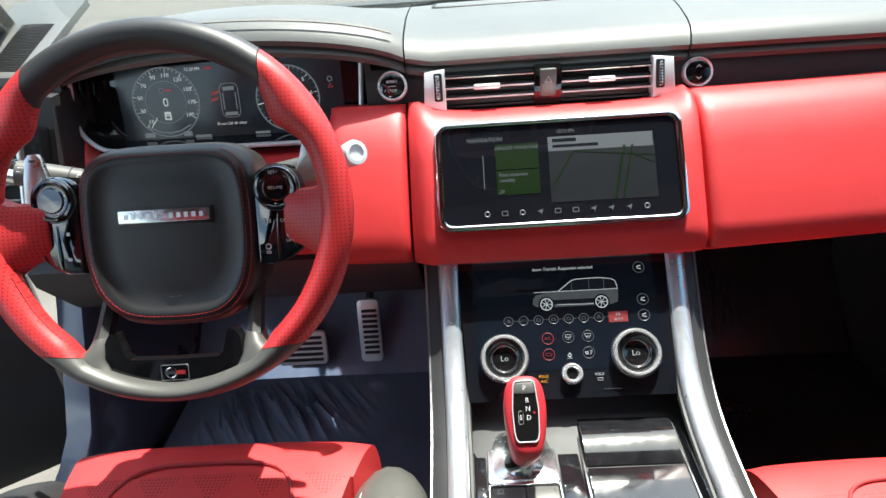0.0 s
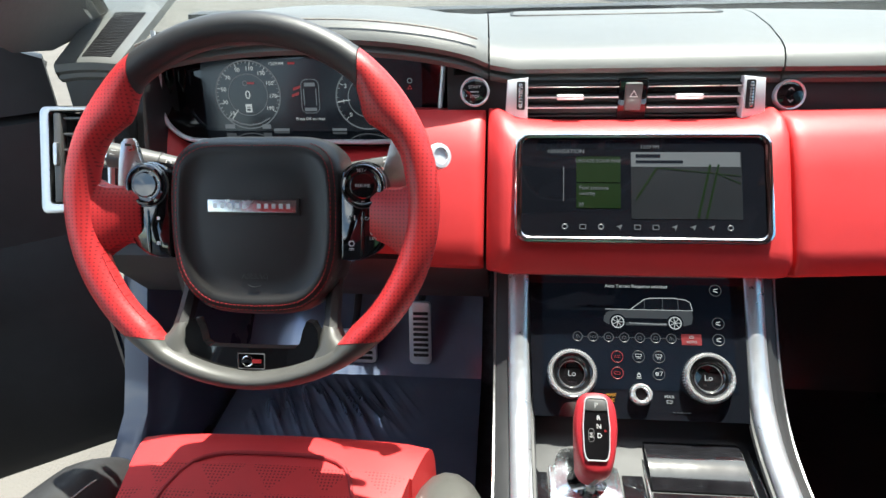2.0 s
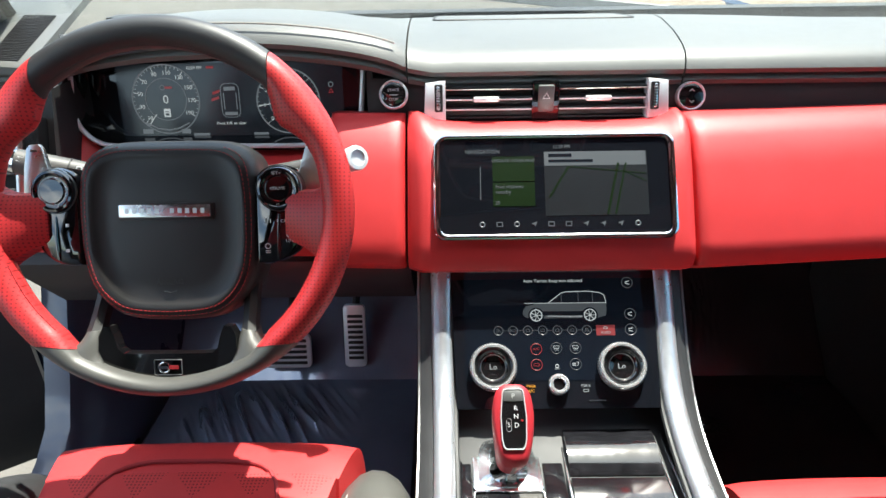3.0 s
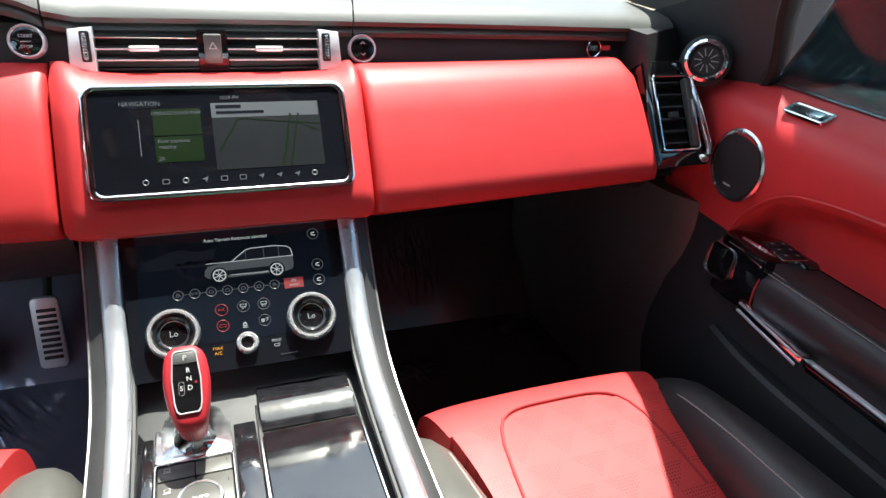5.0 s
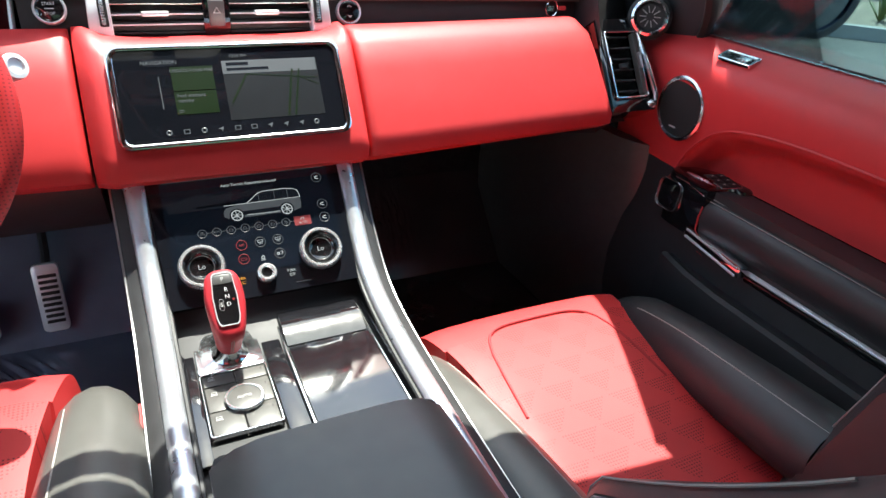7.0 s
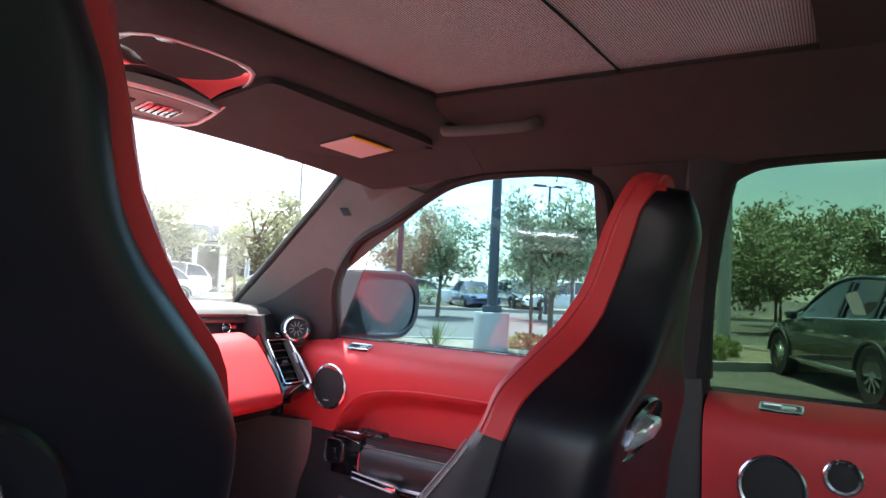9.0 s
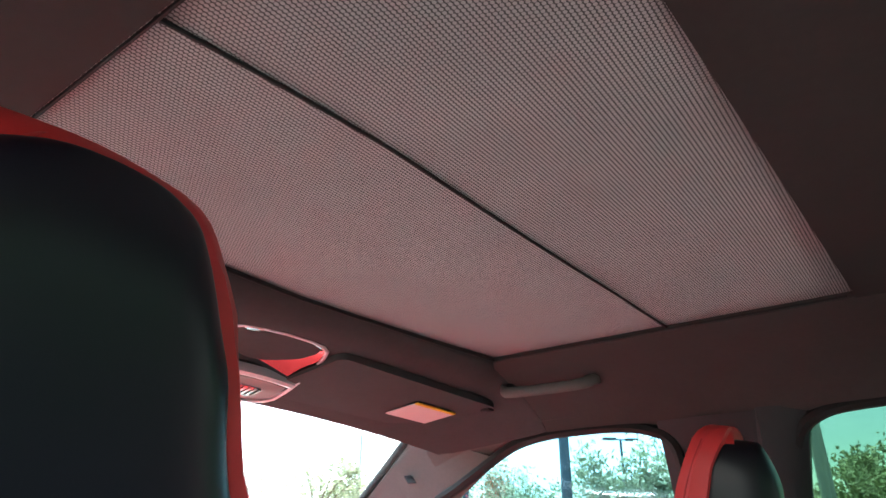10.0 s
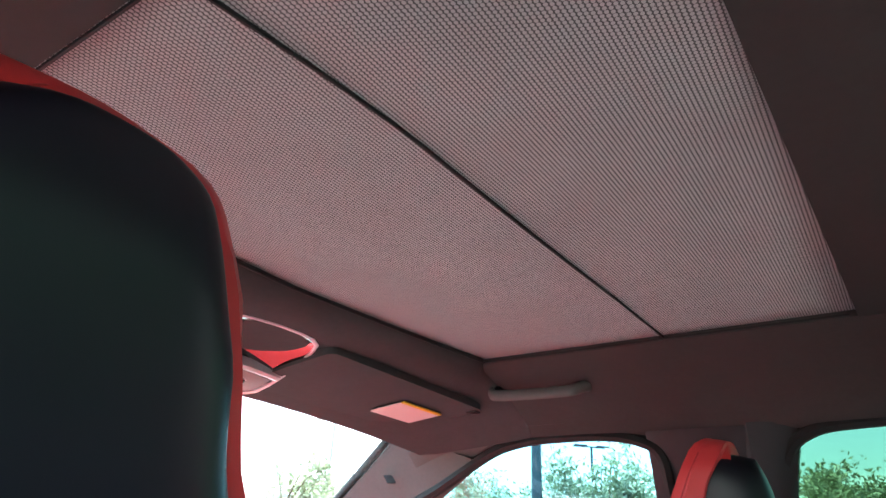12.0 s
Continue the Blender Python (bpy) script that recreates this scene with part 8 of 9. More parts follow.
part("bin", bm, GLOSS, oh, "gloss black open bin")
bm = bmesh.new()
g = []
for k, dz in ((0.0, 0.004), (0.15, 0.0125), (0.45, 0.0145), (0.8, 0.012), (1.0, 0.004)):
    g.append([tuple(OM @ Vector((0.121 * u, -0.026 - 0.020 * k + 0.014 * (1 - u * u) * 1.0, dz))) for u in seq(-1, 1, 17)])
sheet(bm, g, (0, 0, 0.003))
part("bin_edge", bm, TRIM, oh, "satin silver bin edge")
bm = bmesh.new()
plate(bm, [(0.124, -0.052), (0.130, -0.080), (0.128, -0.100), (0.114, -0.112), (-0.114, -0.112), (-0.128, -0.100), (-0.130, -0.080), (-0.124, -0.052), (-0.06, -0.041), (0.06, -0.041)], -0.01, 0.0075, OM, 0.002)
part("lamp_panel", bm, PALE, oh, "pale silver lamp panel")
for s in (1, -1):
    bm = bmesh.new()
    plate(bm, rrect(0.062, 0.034, 0.008), 0.004, 0.0095, OM @ Matrix.Translation((s * 0.062, -0.080, 0)) @ Matrix.Rotation(radians(-s * 6), 4, "Z"), 0.002)
    part("map_lamp", bm, SATIN, oh, "ribbed map lamp lens")
    for k in range(6):
        bm = bmesh.new()
        box(bm, (s * 0.062 - 0.025 + 0.010 * k, -0.080, 0.0098), (0.002, 0.026, 0.0012), 0.0004, OM)
        part("lens_rib", bm, PLASTIC, oh)
bm = bmesh.new()
plate(bm, rrect(0.040, 0.034, 0.006), 0.004, 0.009, OM @ Matrix.Translation((0, -0.082, 0)), 0.002)
part("button", bm, PLASTIC, oh)
for s in (1,):
    gh = thing("grab_handle", (s * 0.50, 0.16, 1.49), "padded pale grey grab handle folded against the roof rail", "grab handle")
    bm = bmesh.new()
    sweep(bm, spline([(s * 0.484, 0.240, 1.528), (s * 0.458, 0.226, 1.511), (s * 0.449, 0.208, 1.504), (s * 0.447, 0.145, 1.501), (s * 0.453, 0.088, 1.502), (s * 0.468, 0.070, 1.508), (s * 0.492, 0.063, 1.519)], 28), [(0.0062, 0.0095)] * 28, 12)
    part("grip", bm, PILLAR, gh)
    for x, y in ((0.482, 0.226), (0.494, 0.072)):
        bm = bmesh.new()
        box(bm, (s * x, y, 1.5185), (0.03, 0.022, 0.018), 0.006)
        part("mount", bm, PLASTIC, gh)
rm = thing("rear_view_mirror", (0.02, 0.50, 1.40), "black rear view mirror on the windshield", "mirror")
bm = bmesh.new()
plate(bm, rrect(0.24, 0.062, 0.026, 6), -0.02, 0.002, frame_of((-0.084, 0.52, 1.414), (1, 0, 0), (0, 0.1, 1)), 0.004)
part("housing", bm, PLASTIC, rm)
bm = bmesh.new()
plate(bm, rrect(0.232, 0.055, 0.023, 6), 0.002, 0.003, frame_of((-0.084, 0.52, 1.414), (1, 0, 0), (0, 0.1, 1)))
part("mirror_glass", bm, MIRROR, rm)
bm = bmesh.new()
sweep(bm, [(-0.06, 0.54, 1.43), (-0.03, 0.57, 1.45), (0, 0.585, 1.475)], 0.012, 8)
part("stem", bm, PLASTIC, rm)

# ---- opened driver door ----
A = radians(56)
DH = Matrix.Translation((-0.80, 0.90, 0)) @ Matrix.Rotation(-A, 4, "Z") @ Matrix.Translation((0.74, -0.80, 0))
door_l = thing("door_1", (0, 0, 0), "driver door standing open, black lower panel with chrome details", "door", kind="structure", m=DH)


def placed(bm):
    bm.transform(DH)
    return bm


bm = bmesh.new()
sheet(bm, grid_of(lambda y, p: (-p[0], y, p[1]), seq(-0.25, 0.78, 12), [(0.752, 1.104), (0.722, 1.098), (0.705, 1.086), (0.704, 1.045), (0.719, 0.96), (0.722, 0.905)]), (-0.06, 0, 0))
part("upper_trim", placed(bm), BLACK, door_l)
bm = bmesh.new()
sheet(bm, grid_of(lambda y, p: (-p[0], y, p[1]), seq(-0.25, 0.78, 12), [(0.722, 0.905), (0.705, 0.84), (0.690, 0.72), (0.690, 0.62), (0.71, 0.53), (0.73, 0.49)]), (-0.06, 0, 0))
part("lower_panel", placed(bm), PLASTIC, door_l)
bm = bmesh.new()
loft(bm, [[(-x, y, z) for x, z in ((0.70, 0.55), (0.640, 0.57), (0.635, 0.66), (0.65, 0.68), (0.70, 0.68))] for y in seq(-0.2, 0.52, 6)])
part("door_pocket", placed(bm), PLASTIC, door_l)
bm = bmesh.new()
loft(bm, [[(-x, y, z) for x, z in ((0.724, 0.80), (0.67, 0.80), (0.648, 0.82), (0.648, 0.885), (0.665, 0.905), (0.724, 0.90))] for y in seq(-0.25, 0.6, 6)])
part("armrest", placed(bm), BLACK, door_l)
for z, y0 in ((0.70, 0.60), (0.56, 0.50)):
    bm = bmesh.new()
    sweep(bm, spline([(-0.684, y0, z - 0.03), (-0.681, y0 - 0.02, z), (-0.683, y0 - 0.05, z + 0.025), (-0.687, y0 - 0.09, z + 0.035)], 12), 0.0025, 6)
    part("pocket_trim", placed(bm), CHROME, door_l)
bm = bmesh.new()
box(bm, (-0.79, 0.27, 0.79), (0.06, 1.04, 0.60), 0.02)
part("outer_skin", placed(bm), NAVY, door_l, "dark blue painted outer skin")
bm = bmesh.new()
loft(bm, [[(-x, y, z) for y, z in ((0.80, 1.10), (0.60, 1.10), (0.585, 1.16), (0.66, 1.235), (0.80, 1.17))] for x in (0.70, 0.74)])
part("sail_panel", placed(bm), PLASTIC, door_l, "black corner panel at the mirror")
bm = bmesh.new()
sweep(bm, spline([(-0.75, 0.79, 1.14), (-0.735, 0.66, 1.24), (-0.70, 0.50, 1.36), (-0.655, 0.34, 1.435), (-0.64, 0.10, 1.47), (-0.645, -0.12, 1.465), (-0.70, -0.20, 1.30), (-0.75, -0.24, 1.09)], 40), [(0.016, 0.022)] * 40, 8)
part("window_frame", placed(bm), RUBBER, door_l, "black window frame")

# ---- outside ----
mir = thing("door_mirror", (0.86, 0.74, 1.08), "dark blue door mirror with curved glass", "mirror")
MM = frame_of((0.945, 0.715, 1.180), (0.97, -0.24, 0), (0, -0.10, 1))
bm = bmesh.new()
rows = []
for d, sc in ((0.0, 1.0), (-0.02, 1.02), (-0.06, 0.95), (-0.10, 0.75), (-0.125, 0.4)):
    rows.append([tuple(MM @ Vector((x * sc, y * sc, d))) for x, y in rrect(0.30, 0.185, 0.078, 8)])
loft(bm, rows)
part("housing", bm, NAVY, mir)
bm = bmesh.new()
plate(bm, rrect(0.225, 0.150, 0.062, 8), 0.0, 0.004, MM @ Matrix.Translation((0.022, -0.004, 0)))
part("mirror_glass", bm, MIRROR, mir)
bm = bmesh.new()
ring_plate(bm, [(x - (0.018 if x < 0 else 0.0), y) for x, y in rrect(0.30, 0.190, 0.078, 8)], [(x + 0.022, y - 0.004) for x, y in rrect(0.226, 0.150, 0.062, 8)], -0.004, 0.010, MM)
part("rim", bm, NAVY, mir)
bm = bmesh.new()
sweep(bm, [(0.78, 0.78, 1.12), (0.84, 0.77, 1.115), (0.88, 0.76, 1.12)], [(0.04, 0.02)] * 3, 10)
part("foot", bm, NAVY, mir)
for s in (1, -1):
    bm = bmesh.new()
    y1 = 0.78 if s > 0 else -0.02
    sheet(bm, grid_of(lambda y, p: (s * p[0], y, p[1]), seq(-1.7, 2.4 if s > 0 else -1.1, 8), [(0.775, 1.085), (0.86, 1.06), (0.93, 0.96), (0.955, 0.80), (0.94, 0.62), (0.90, 0.45), (0.86, 0.34)]), (-s * 0.012, 0, -0.01))
    tagged(part("car_side", bm, NAVY), "dark blue painted body side of the car", "body side", "", "structure")
bm = bmesh.new()
g = grid_of(lambda y, u: (0.86 * u, y, 0.98 + 0.10 * (1 - ((y - 1.9) / 1.2) ** 2) * (1 - 0.35 * u * u) - 0.03 * (y - 1.4)), seq(1.42, 2.55, 8), seq(-1, 1, 9))
sheet(bm, g, (0, 0, -0.04))
tagged(part("car_bonnet", bm, NAVY), "dark painted bonnet ahead of the windshield", "bonnet", "", "structure")

ND, DD = Vector((0.71, 0.704, 0)), Vector((0.704, -0.71, 0))


def nd(n, d, z=0.0):
    p = ND * n + DD * d
    return (p.x, p.y, z)


bm = bmesh.new()
sheet(bm, [[(x, y, 0.0) for y in (-900, -60, -12, 0, 12, 30, 60, 900)] for x in (-900, -60, -12, 0, 12, 30, 60, 900)], (0, 0, -0.3))
tagged(part("ground", bm, ASPHALT), "sunlit pale asphalt of a car park", "ground", "", "structure")


def island(n0, n1, d0, d1, name, label):
    bm = bmesh.new()
    sheet(bm, [[(Vector(nd(n, d)) + Vector((0, 0, 0.13 + 0.03 * noise.noise((n * 0.7, d * 0.7, 0))))) for d in seq(d0 + 0.12, d1 - 0.12, 40)] for n in seq(n0 + 0.12, n1 - 0.12, 8)], (0, 0, -0.13))
    tagged(part(name, bm, GRAVEL), label, "planter", "", "structure")
    k = 0
    for a, b, ax in ((n0, n0 + 0.14, 0), (n1 - 0.14, n1, 0)):
        bm = bmesh.new()
        sheet(bm, [[nd(n, d, 0.15) for d in seq(d0, d1, 12)] for n in (a, b)], (0, 0, -0.15))
        tagged(part("kerb", bm, CONCRETE), "concrete kerb along the gravel bed", "kerb", "", "structure")


island(8.9, 12.4, -9.0, 22.0, "gravel_bed", "gravel planting bed beside the parking bays")
island(29.5, 35.0, -30.0, 45.0, "gravel_bed", "gravel planting bed across the road")


def tree(x, y, h, crown_r, crown_z, leaves, label, seed, leaf=0.10, staked=False, squash=0.8, mat_leaf=None):
    rnd = random.Random(seed)
    ob = thing("tree", (x, y, 0.0), label, "tree", "car park trees")
    bm = bmesh.new()
    top = Vector((x + rnd.uniform(-0.1, 0.1), y + rnd.uniform(-0.1, 0.1), crown_z))
    tr = 0.02 * h ** 0.9
    tips = []
    sweep(bm, [Vector((x, y, -0.05)), Vector((x, y, 0)).lerp(top, 0.5) + Vector((rnd.uniform(-.05, .05), rnd.uniform(-.05, .05), 0)), top], [tr * 1.2, tr * 0.8, tr * 0.45], 8)
    for k in range(26):
        a = rnd.uniform(0, 6.28)
        st = Vector((x, y, 0)).lerp(top, rnd.uniform(0.45, 0.98))
        end = Vector((x, y, crown_z)) + Vector((math.cos(a) * crown_r * rnd.uniform(0.5, 0.95), math.sin(a) * crown_r * rnd.uniform(0.5, 0.95), (h - crown_z) * rnd.uniform(-0.5, 0.9)))
        mid = st.lerp(end, 0.5) + Vector((0, 0, 0.08 * h * rnd.random()))
        sweep(bm, [st, mid, end], [tr * 0.38, tr * 0.24, tr * 0.1], 5)
        tips += [st.lerp(end, f) for f in (0.55, 0.75, 0.9, 1.0)] + [mid]
    part("trunk", bm, BARK, ob)
    vs, fs = [], []
    clumps = [t + Vector((rnd.gauss(0, 0.14), rnd.gauss(0, 0.14), rnd.gauss(0, 0.12))) * crown_r for t in tips]
    for k in range(int(leaves * 2.4)):
        c = rnd.choice(clumps)
        p = c + Vector((rnd.gauss(0, 1), rnd.gauss(0, 1), rnd.gauss(0, squash))) * crown_r * 0.105
        u = Vector((rnd.gauss(0, 1), rnd.gauss(0, 1), rnd.gauss(0, 1))).normalized()
        v = u.orthogonal().normalized()
        L = leaf * 1.05 * rnd.uniform(0.6, 1.4)
        i = len(vs)
        vs += [p - u * L * 0.5, p + v * L * 0.27, p + u * L * 0.5, p - v * L * 0.27]
        fs.append((i, i + 1, i + 2, i + 3))
    me = bpy.data.meshes.new("crown")
    me.from_pydata([Vector(q) - Vector((x, y, 0)) for q in vs], [], fs)
    me.materials.append(mat_leaf or LEAF)
    cr = new("crown", me)
    cr.parent = ob
    WM[cr] = WM[ob]
    if staked:
        for a in (0.4, 2.5, 4.6):
            bm = bmesh.new()
            bx, by = x + 0.42 * math.cos(a), y + 0.42 * math.sin(a)
            sweep(bm, [(bx, by, -0.05), (bx + 0.06 * math.cos(a), by, 0.8), (bx + 0.1 * math.cos(a), by, 1.65)], 0.035, 8)
            part("stake", bm, BARK, ob)
    return ob


tree(11.0, 4.15, 3.0, 1.15, 2.05, 2600, "young staked tree with small grey-green leaves", 3, 0.10, True)
tree(9.9, 10.9, 3.4, 1.15, 2.2, 1500, "young tree with sparse pale green leaves and a stake", 5, 0.11, True)
tree(20.2, 12.3, 4.2, 1.9, 2.7, 2600, "small tree with thin branches across the road", 7, 0.16)
tree(17.3, 15.5, 4.4, 2.0, 2.6, 2200, "small tree with grey-green crown", 8, 0.17)
tree(25.6, 1.3, 4.6, 2.6, 2.6, 3600, "bushy green tree behind the parked car", 9, 0.20, False, 0.9)
tree(29.5, -2.6, 5.2, 2.6, 3.0, 3600, "taller dark green tree", 10, 0.20)
tree(33.0, 1.6, 5.8, 2.6, 3.4, 3000, "taller dark green tree", 11, 0.22)
tree(23.2, 9.4, 4.5, 2.0, 2.8, 2600, "small tree with grey-green crown", 12, 0.17)
tree(26.5, 5.9, 4.6, 2.1, 2.8, 2400, "small tree with grey-green crown", 13, 0.17)
tree(36.0, 24.0, 6.0, 3.2, 3.4, 2600, "broad tree behind the parked cars", 14, 0.26)
tree(40.0, 14.5, 6.2, 3.4, 3.4, 2600, "broad tree behind the parked cars", 15, 0.26)
tree(41.0, 6.0, 6.0, 3.2, 3.4, 2600, "broad tree behind the parked cars", 16, 0.26)
tree(15.5, 22.8, 4.8, 2.2, 3.0, 1800, "pale green tree by the building", 17, 0.2)


def bush(x, y, w, h, seed, label, name="bush", group="clipped bushes", leaf=0.07, n=1500):
    rnd = random.Random(seed)
    vs, fs = [], []
    for k in range(n):
        a, b = rnd.uniform(0, 6.28), math.acos(rnd.uniform(-0.2, 1))
        r = 0.75 + 0.25 * rnd.random() + 0.10 * noise.noise((a * 2, b * 2, seed))
        p = Vector((w / 2 * r * math.sin(b) * math.cos(a), w / 2 * r * math.sin(b) * math.sin(a), h * (0.12 + 0.85 * r * max(0, math.cos(b)) ** 0.6)))
        u = Vector((rnd.gauss(0, 1), rnd.gauss(0, 1), rnd.gauss(0, 1))).normalized()
        v = u.orthogonal().normalized()
        L = leaf * rnd.uniform(0.7, 1.4)
        i = len(vs)
        vs += [p - u * L * 0.6, p + v * L * 0.3, p + u * L * 0.6, p - v * L * 0.3]
        fs.append((i, i + 1, i + 2, i + 3))
    ob = thing(name, (x, y, 0.12), label, "bush", group)
    me = bpy.data.meshes.new("foliage")
    me.from_pydata(vs, [], fs)
    me.materials.append(LEAFB)
    c = new("foliage", me)
    c.parent = ob
    bm = bmesh.new()
    sweep(bm, [(x, y, 0.05), (x + 0.02, y, 0.12 + h * 0.4)], 0.03, 6)
    part("stem", bm, BARK, ob)
    return ob


random.seed(21)
for k, (n, d, w, h) in enumerate(((30.6, -2.3, 1.3, 1.1), (30.8, 3.2, 1.2, 1.0), (31.0, 6.5, 2.2, 1.1), (31.0, 9.5, 2.2, 1.1), (31.0, 12.5, 2.2, 1.1), (31.2, -9.5, 2.0, 1.2), (31.2, -12.0, 2.0, 1.2), (31.5, -15.5, 2.4, 1.5), (31.5, 17.0, 2.2, 1.2))):
    p = nd(n, d)
    bush(p[0], p[1], w, h, k + 1, "clipped green bush on the gravel across the road")
for k, (n, d) in enumerate(((9.7, 5.9), (10.0, 6.6), (9.6, 7.3), (10.1, 8.0))):
    p = nd(n, d)
    bush(p[0], p[1], 0.75, 0.42, 40 + k, "low bright green shrub by the kerb", "shrub", "low shrubs", 0.06, 900)
# spiky yucca and low greenery beside the lamp base
for (n, d, sc) in ((9.75, 2.35, 1.0),):
    p = nd(n, d)
    ob = thing("yucca", (p[0], p[1], 0.13), "spiky green yucca on the gravel", "plant")
    rnd = random.Random(5)
    for k in range(34):
        a, e = rnd.uniform(0, 6.28), rnd.uniform(0.5, 1.45)
        L = rnd.uniform(0.45, 0.75) * sc
        dv = Vector((math.cos(a) * math.cos(e), math.sin(a) * math.cos(e), math.sin(e)))
        side = dv.cross(Vector((0, 0, 1))).normalized() * 0.012
        bm = bmesh.new()
        b0 = Vector((p[0], p[1], 0.13))
        loft(bm, [[b0 - side, b0 + side, b0 + Vector((0, 0, 0.006))], [b0 + dv * L * 0.6 - side * 0.8, b0 + dv * L * 0.6 + side * 0.8, b0 + dv * L * 0.6 + Vector((0, 0, 0.005))], [b0 + dv * L - side * 0.1 - Vector((0, 0, 0.05)), b0 + dv * L + side * 0.1 - Vector((0, 0, 0.05)), b0 + dv * L - Vector((0, 0, 0.047))]])
        part("leaf", bm, LEAFB, ob)
for k, (n, d) in enumerate(((10.3, 1.3), (10.6, 0.7), (10.2, 0.2), (10.6, 4.3))):
    p = nd(n, d)
    bush(p[0], p[1], 0.8, 0.3, 60 + k, "low grassy shrub on the gravel", "shrub", "low shrubs", 0.07, 700)


def lamp_post(x, y, h, dark, label, heads=True, base=0.0, r=0.09):
    ob = thing("street_lamp", (x, y, 0), label, "street lamp", "car park lamps")
    m = POLE if dark else POLEG
    bm = bmesh.new()
    sweep(bm, [(x, y, base), (x, y, base + (h - base) * 0.5), (x, y, h)], [r, r * 0.85, r * 0.65], 12)
    part("pole", bm, m, ob)
    if base:
        bm = bmesh.new()
        lathe(bm, [(0.31, -0.05), (0.31, base - 0.03), (0.295, base), (0, base)], 32, Matrix.Translation((x, y, 0)))
        part("concrete_base", bm, CONCRETE, ob, "round concrete base")
        bm = bmesh.new()
        box(bm, (x, y, base + 0.06), (0.26, 0.26, 0.12), 0.01)
        part("base_cover", bm, m, ob)
    if heads:
        for s in (1, -1):
            bm = bmesh.new()
            box(bm, (0, 0, 0), (0.62, 0.30, 0.10), 0.03, Matrix.Translation((x + DD.x * s * 0.55, y + DD.y * s * 0.55, h + 0.02)) @ Matrix.Rotation(math.atan2(DD.y, DD.x), 4, "Z"))
            part("lamp_head", bm, m, ob)
        bm = bmesh.new()
        sweep(bm, [(x - DD.x * 0.4, y - DD.y * 0.4, h), (x + DD.x * 0.4, y + DD.y * 0.4, h)], 0.03, 8)
        part("arm", bm, m, ob)
    return ob


lamp_post(9.72, 4.76, 8.0, True, "dark lamp pole on a round concrete base", True, 0.79, 0.095)
lamp_post(29.2, 11.6, 6.3, True, "dark twin-headed car park lamp")
lamp_post(21.1, 20.5, 6.6, False, "grey twin-headed car park lamp by the road")
lamp_post(22.2, 32.6, 5.9, False, "grey twin-headed car park lamp by the building")
lamp_post(24.0, 36.0, 5.6, False, "grey twin-headed car park lamp by the building")
lamp_post(15.6, 1.75, 9.0, False, "thick grey lamp pole by the road", False, 0.0, 0.16)
lamp_post(16.0, 11.2, 9.0, True, "dark slim pole across the road", False, 0.0, 0.10)


